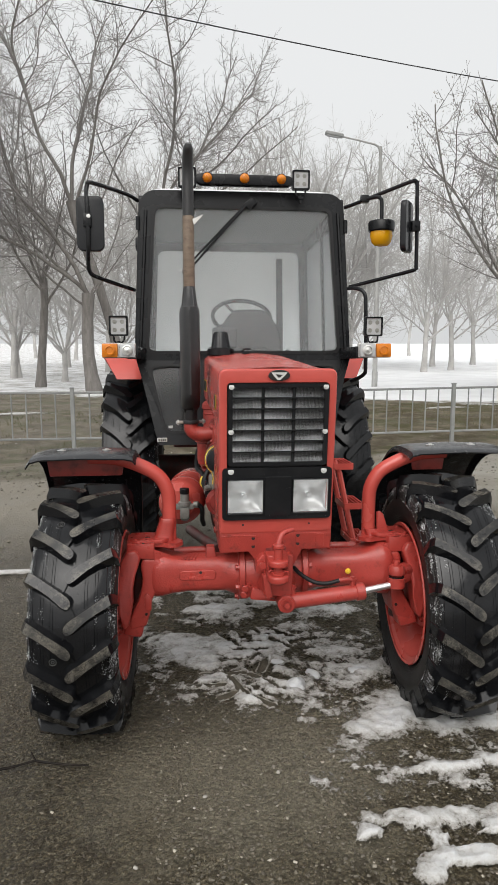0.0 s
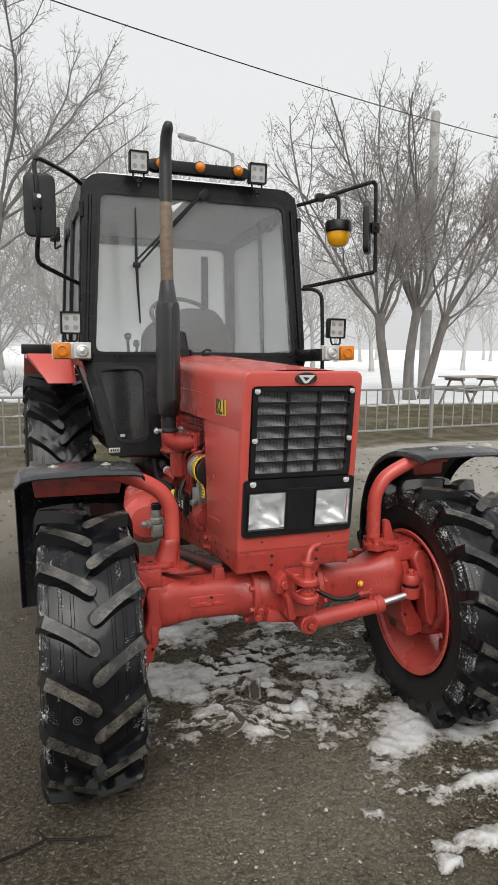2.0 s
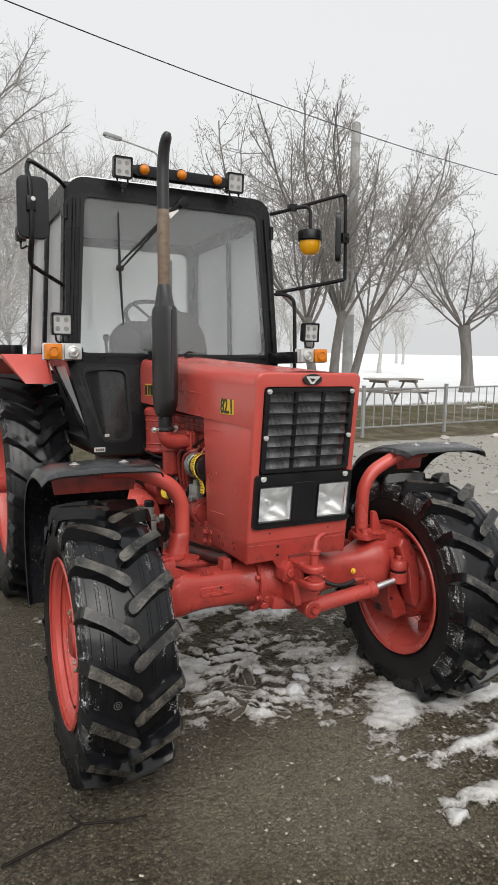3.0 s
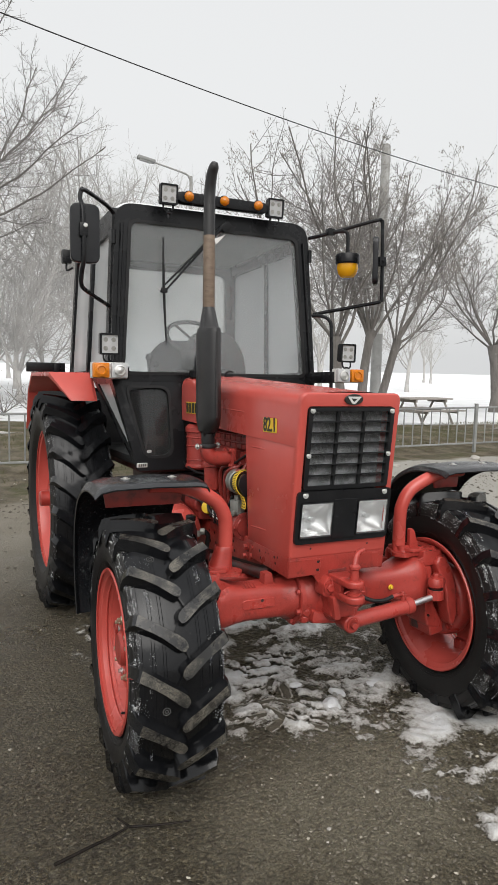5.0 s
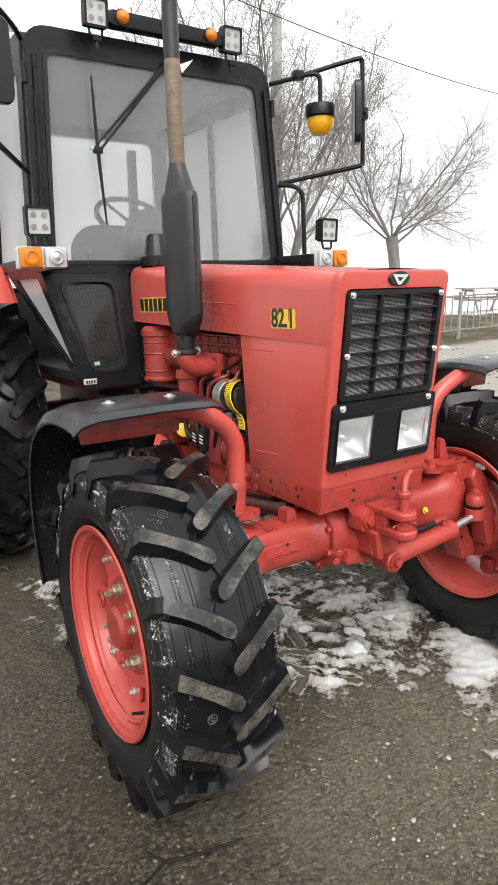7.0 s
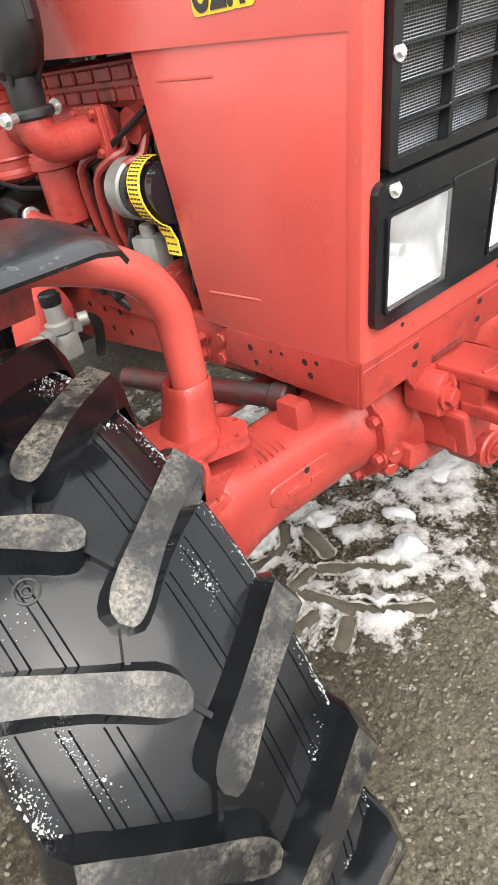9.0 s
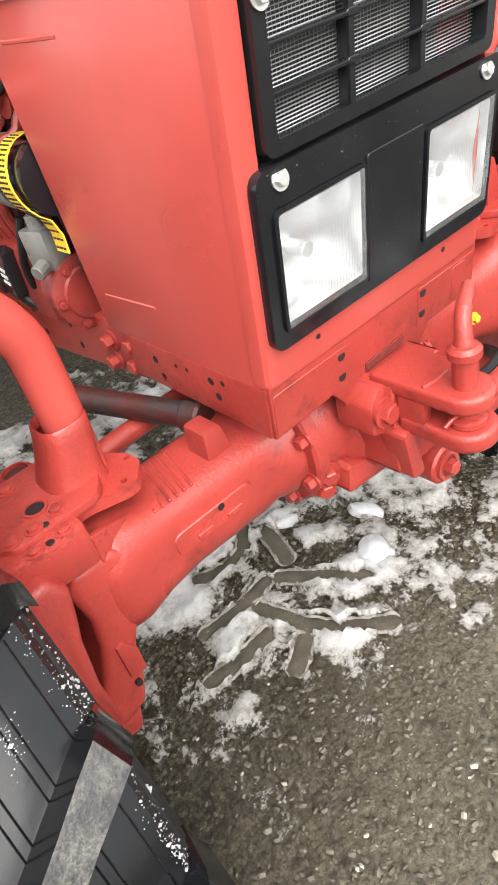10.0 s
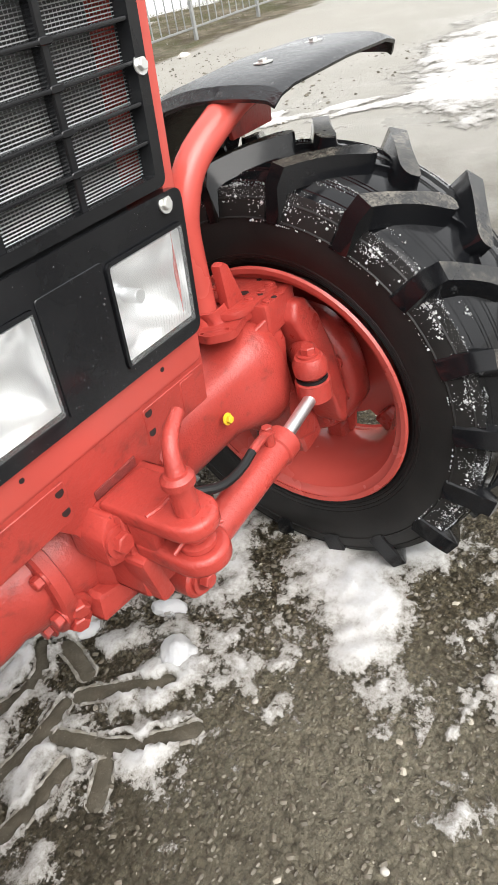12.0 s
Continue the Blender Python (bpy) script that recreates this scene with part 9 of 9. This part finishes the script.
def mirrors():
    bm = bmesh.new()
    tube(bm, [(-0.640, 1.30, 2.535), (-0.70, 1.20, 2.548), (-0.866, 0.94, 2.540), (-0.890, 0.922, 2.525), (-0.896, 0.912, 2.485), (-0.889, 0.875, 2.42), (-0.886, 0.868, 2.20), (-0.893, 0.90, 2.12), (-0.890, 0.925, 2.06), (-0.85, 0.98, 2.035), (-0.668, 1.27, 2.00)], 0.0115, 10)
    arm = part("mirror_arm", bm, BLACK, TRACTOR, "black tube carrying the mirror")
    bm = bmesh.new()
    mirror(bm, (-0.876, 0.885, 2.312), 0.074, 0.148, 0)
    part("mirror", bm, BLACK_PLASTIC, arm, "black mirror back, rounded corners")
    bm = bmesh.new()
    cyl(bm, (-0.880, 0.888, 2.345), (-0.880, 0.852, 2.345), 0.011, 12)
    part("screw", bm, ZINC, arm)
    bm = bmesh.new()
    box(bm, (-0.888, 0.872, 2.325), (0.042, 0.032, 0.07), bevel=0.006)
    part("clamp", bm, BLACK, arm)
    bm = bmesh.new()
    tube(bm, [(0.640, 1.30, 2.520), (0.72, 1.20, 2.535), (0.955, 1.0, 2.602), (0.985, 0.983, 2.595), (0.992, 0.98, 2.56), (0.996, 0.98, 2.14), (0.990, 0.985, 2.105), (0.96, 1.01, 2.090), (0.668, 1.27, 2.030)], 0.0115, 10)
    arm = part("mirror_arm", bm, BLACK, TRACTOR, "black tube carrying mirror and beacon")
    bm = bmesh.new()
    mirror(bm, (0.935, 0.935, 2.335), 0.074, 0.145, 55)
    part("mirror", bm, BLACK_PLASTIC, arm, "black mirror back, turned edge-on")
    bm = bmesh.new()
    box(bm, (0.983, 0.972, 2.345), (0.05, 0.04, 0.06), bevel=0.006)
    cyl(bm, (0.985, 0.952, 2.345), (0.985, 0.940, 2.345), 0.010, 12)
    part("clamp", bm, BLACK, arm)
    bm = bmesh.new()
    box(bm, (0.735, 1.185, 2.545), (0.05, 0.05, 0.045), bevel=0.008)
    tube(bm, [(0.735, 1.18, 2.54), (0.79, 1.125, 2.545), (0.815, 1.11, 2.53), (0.820, 1.108, 2.49), (0.820, 1.108, 2.40)], 0.012, 10)
    part("beacon_arm", bm, BLACK, arm)
    bm = bmesh.new()
    lathe(bm, [(0.03, 0.085), (0.074, 0.080), (0.080, 0.070), (0.078, 0.025), (0.072, 0.018)], (0.820, 1.108, 2.318), (0, 0, 1), 28)
    beacon = part("beacon", bm, BLACK, TRACTOR, "yellow warning beacon hung below a black cap")
    bm = bmesh.new()
    lathe(bm, [(0.066, 0.022), (0.068, -0.010), (0.058, -0.044), (0.040, -0.062), (0.0, -0.068)], (0.820, 1.108, 2.318), (0, 0, 1), 28)
    part("lens", bm, YELLOW_LENS, beacon)
    bm = bmesh.new()
    tube(bm, [(0.660, 1.27, 2.02), (0.70, 1.22, 2.015), (0.738, 1.18, 1.985), (0.748, 1.17, 1.90), (0.752, 1.17, 1.55), (0.742, 1.18, 1.48), (0.68, 1.25, 1.44)], 0.012, 10)
    part("grab_rail", bm, BLACK, TRACTOR, "black bent grab rail beside the door")


mirrors()


def wiper():
    y = lambda z: cab_y(z) - 0.028
    bm = bmesh.new()
    box(bm, (0.045, cab_y(2.53) - 0.018, 2.525), (0.07, 0.04, 0.05), (0, -40, 0), 0.008)
    for dx in (-0.018, 0.020):
        tube(bm, [(0.03 + dx, y(2.52), 2.53 + dx), (-0.355, y(2.115) - 0.006, 2.118 - dx)], [0.0095, 0.0055], 8, smooth=0)
    arm = part("wiper", bm, BLACK, TRACTOR, "black wiper with two arms and upright blade")
    bm = bmesh.new()
    tube(bm, [(-0.352, y(2.42) + 0.004, 2.42), (-0.354, y(2.11), 2.11), (-0.342, y(1.79) + 0.004, 1.79)], [0.004, 0.009, 0.004], 8)
    box(bm, (-0.354, y(2.11), 2.11), (0.045, 0.02, 0.03), bevel=0.006)
    part("blade", bm, RUBBER_HOSE, arm)
    bm = bmesh.new()
    cyl(bm, (-0.385, y(2.115) - 0.004, 2.115), (-0.385, y(2.115) - 0.016, 2.115), 0.008, 10)
    part("nut", bm, ZINC, arm)


wiper()


def rear_body():
    for s in (-1, 1):
        bm = bmesh.new()
        pts = [(1.66, 1.452), (1.845, 1.635), (2.80, 1.655), (3.05, 1.52), (3.20, 1.20), (3.17, 1.20), (3.02, 1.50), (2.78, 1.625), (1.86, 1.605), (1.69, 1.452)]
        prism(bm, pts, YZ(-0.935 if s < 0 else 0.66), 0.275, 0.006)
        prism(bm, [(1.66, 1.452), (1.845, 1.635), (2.80, 1.655), (3.05, 1.52), (3.20, 1.20), (3.0, 1.30), (2.7, 1.48), (2.33, 1.54), (1.95, 1.46)], YZ(s * 0.672 - 0.008), 0.016, 0.003)
        for v in bm.verts:
            # the front plate is cut off aslant at its outer corner
            if v.co.z < 1.50 and v.co.y < 1.8 and abs(v.co.x) > 0.88:
                v.co.x *= 0.885
        part("rear_mudguard", bm, RED, TRACTOR, "angular red rear mudguard")
    bm = bmesh.new()
    box(bm, (-0.80, 3.0, 1.70), (0.30, 0.06, 0.075), bevel=0.01)
    box(bm, (-0.72, 2.95, 1.68), (0.05, 0.05, 0.10), bevel=0.01)
    part("rear_lamp_bracket", bm, BLACK, TRACTOR, "black bracket on the rear mudguard")
    bm = bmesh.new()
    box(bm, (-0.70, 2.55, 2.50), (0.07, 0.07, 0.10), bevel=0.012)
    tube(bm, [(-0.66, 2.52, 2.42), (-0.70, 2.54, 2.40), (-0.70, 2.55, 2.45)], 0.008, 8)
    part("rear_work_lamp", bm, BLACK, TRACTOR, "black rear work lamp")
    # boarding steps
    bm = bmesh.new()
    for y in (0.93, 1.13):
        tube(bm, [(0.50, y, 0.98), (0.535, y, 0.90), (0.63, y, 0.46)], 0.018, 8, smooth=0)
    steps = part("boarding_steps", bm, RED, TRACTOR, "red boarding steps with toothed treads")
    for x, z in ((0.555, 0.925), (0.62, 0.685), (0.66, 0.47)):
        bm = bmesh.new()
        ring(bm, rounded([(x - 0.06, 0.90), (x + 0.06, 0.90), (x + 0.06, 1.16), (x - 0.06, 1.16)], 0.01, 2), rounded([(x - 0.05, 0.91), (x + 0.05, 0.91), (x + 0.05, 1.15), (x - 0.05, 1.15)], 0.006, 2), XY(z), 0.035)
        for k in range(4):
            box(bm, (x - 0.035 + 0.023 * k, 1.03, z + 0.018), (0.006, 0.24, 0.03))
        part("tread", bm, RED, steps)


rear_body()
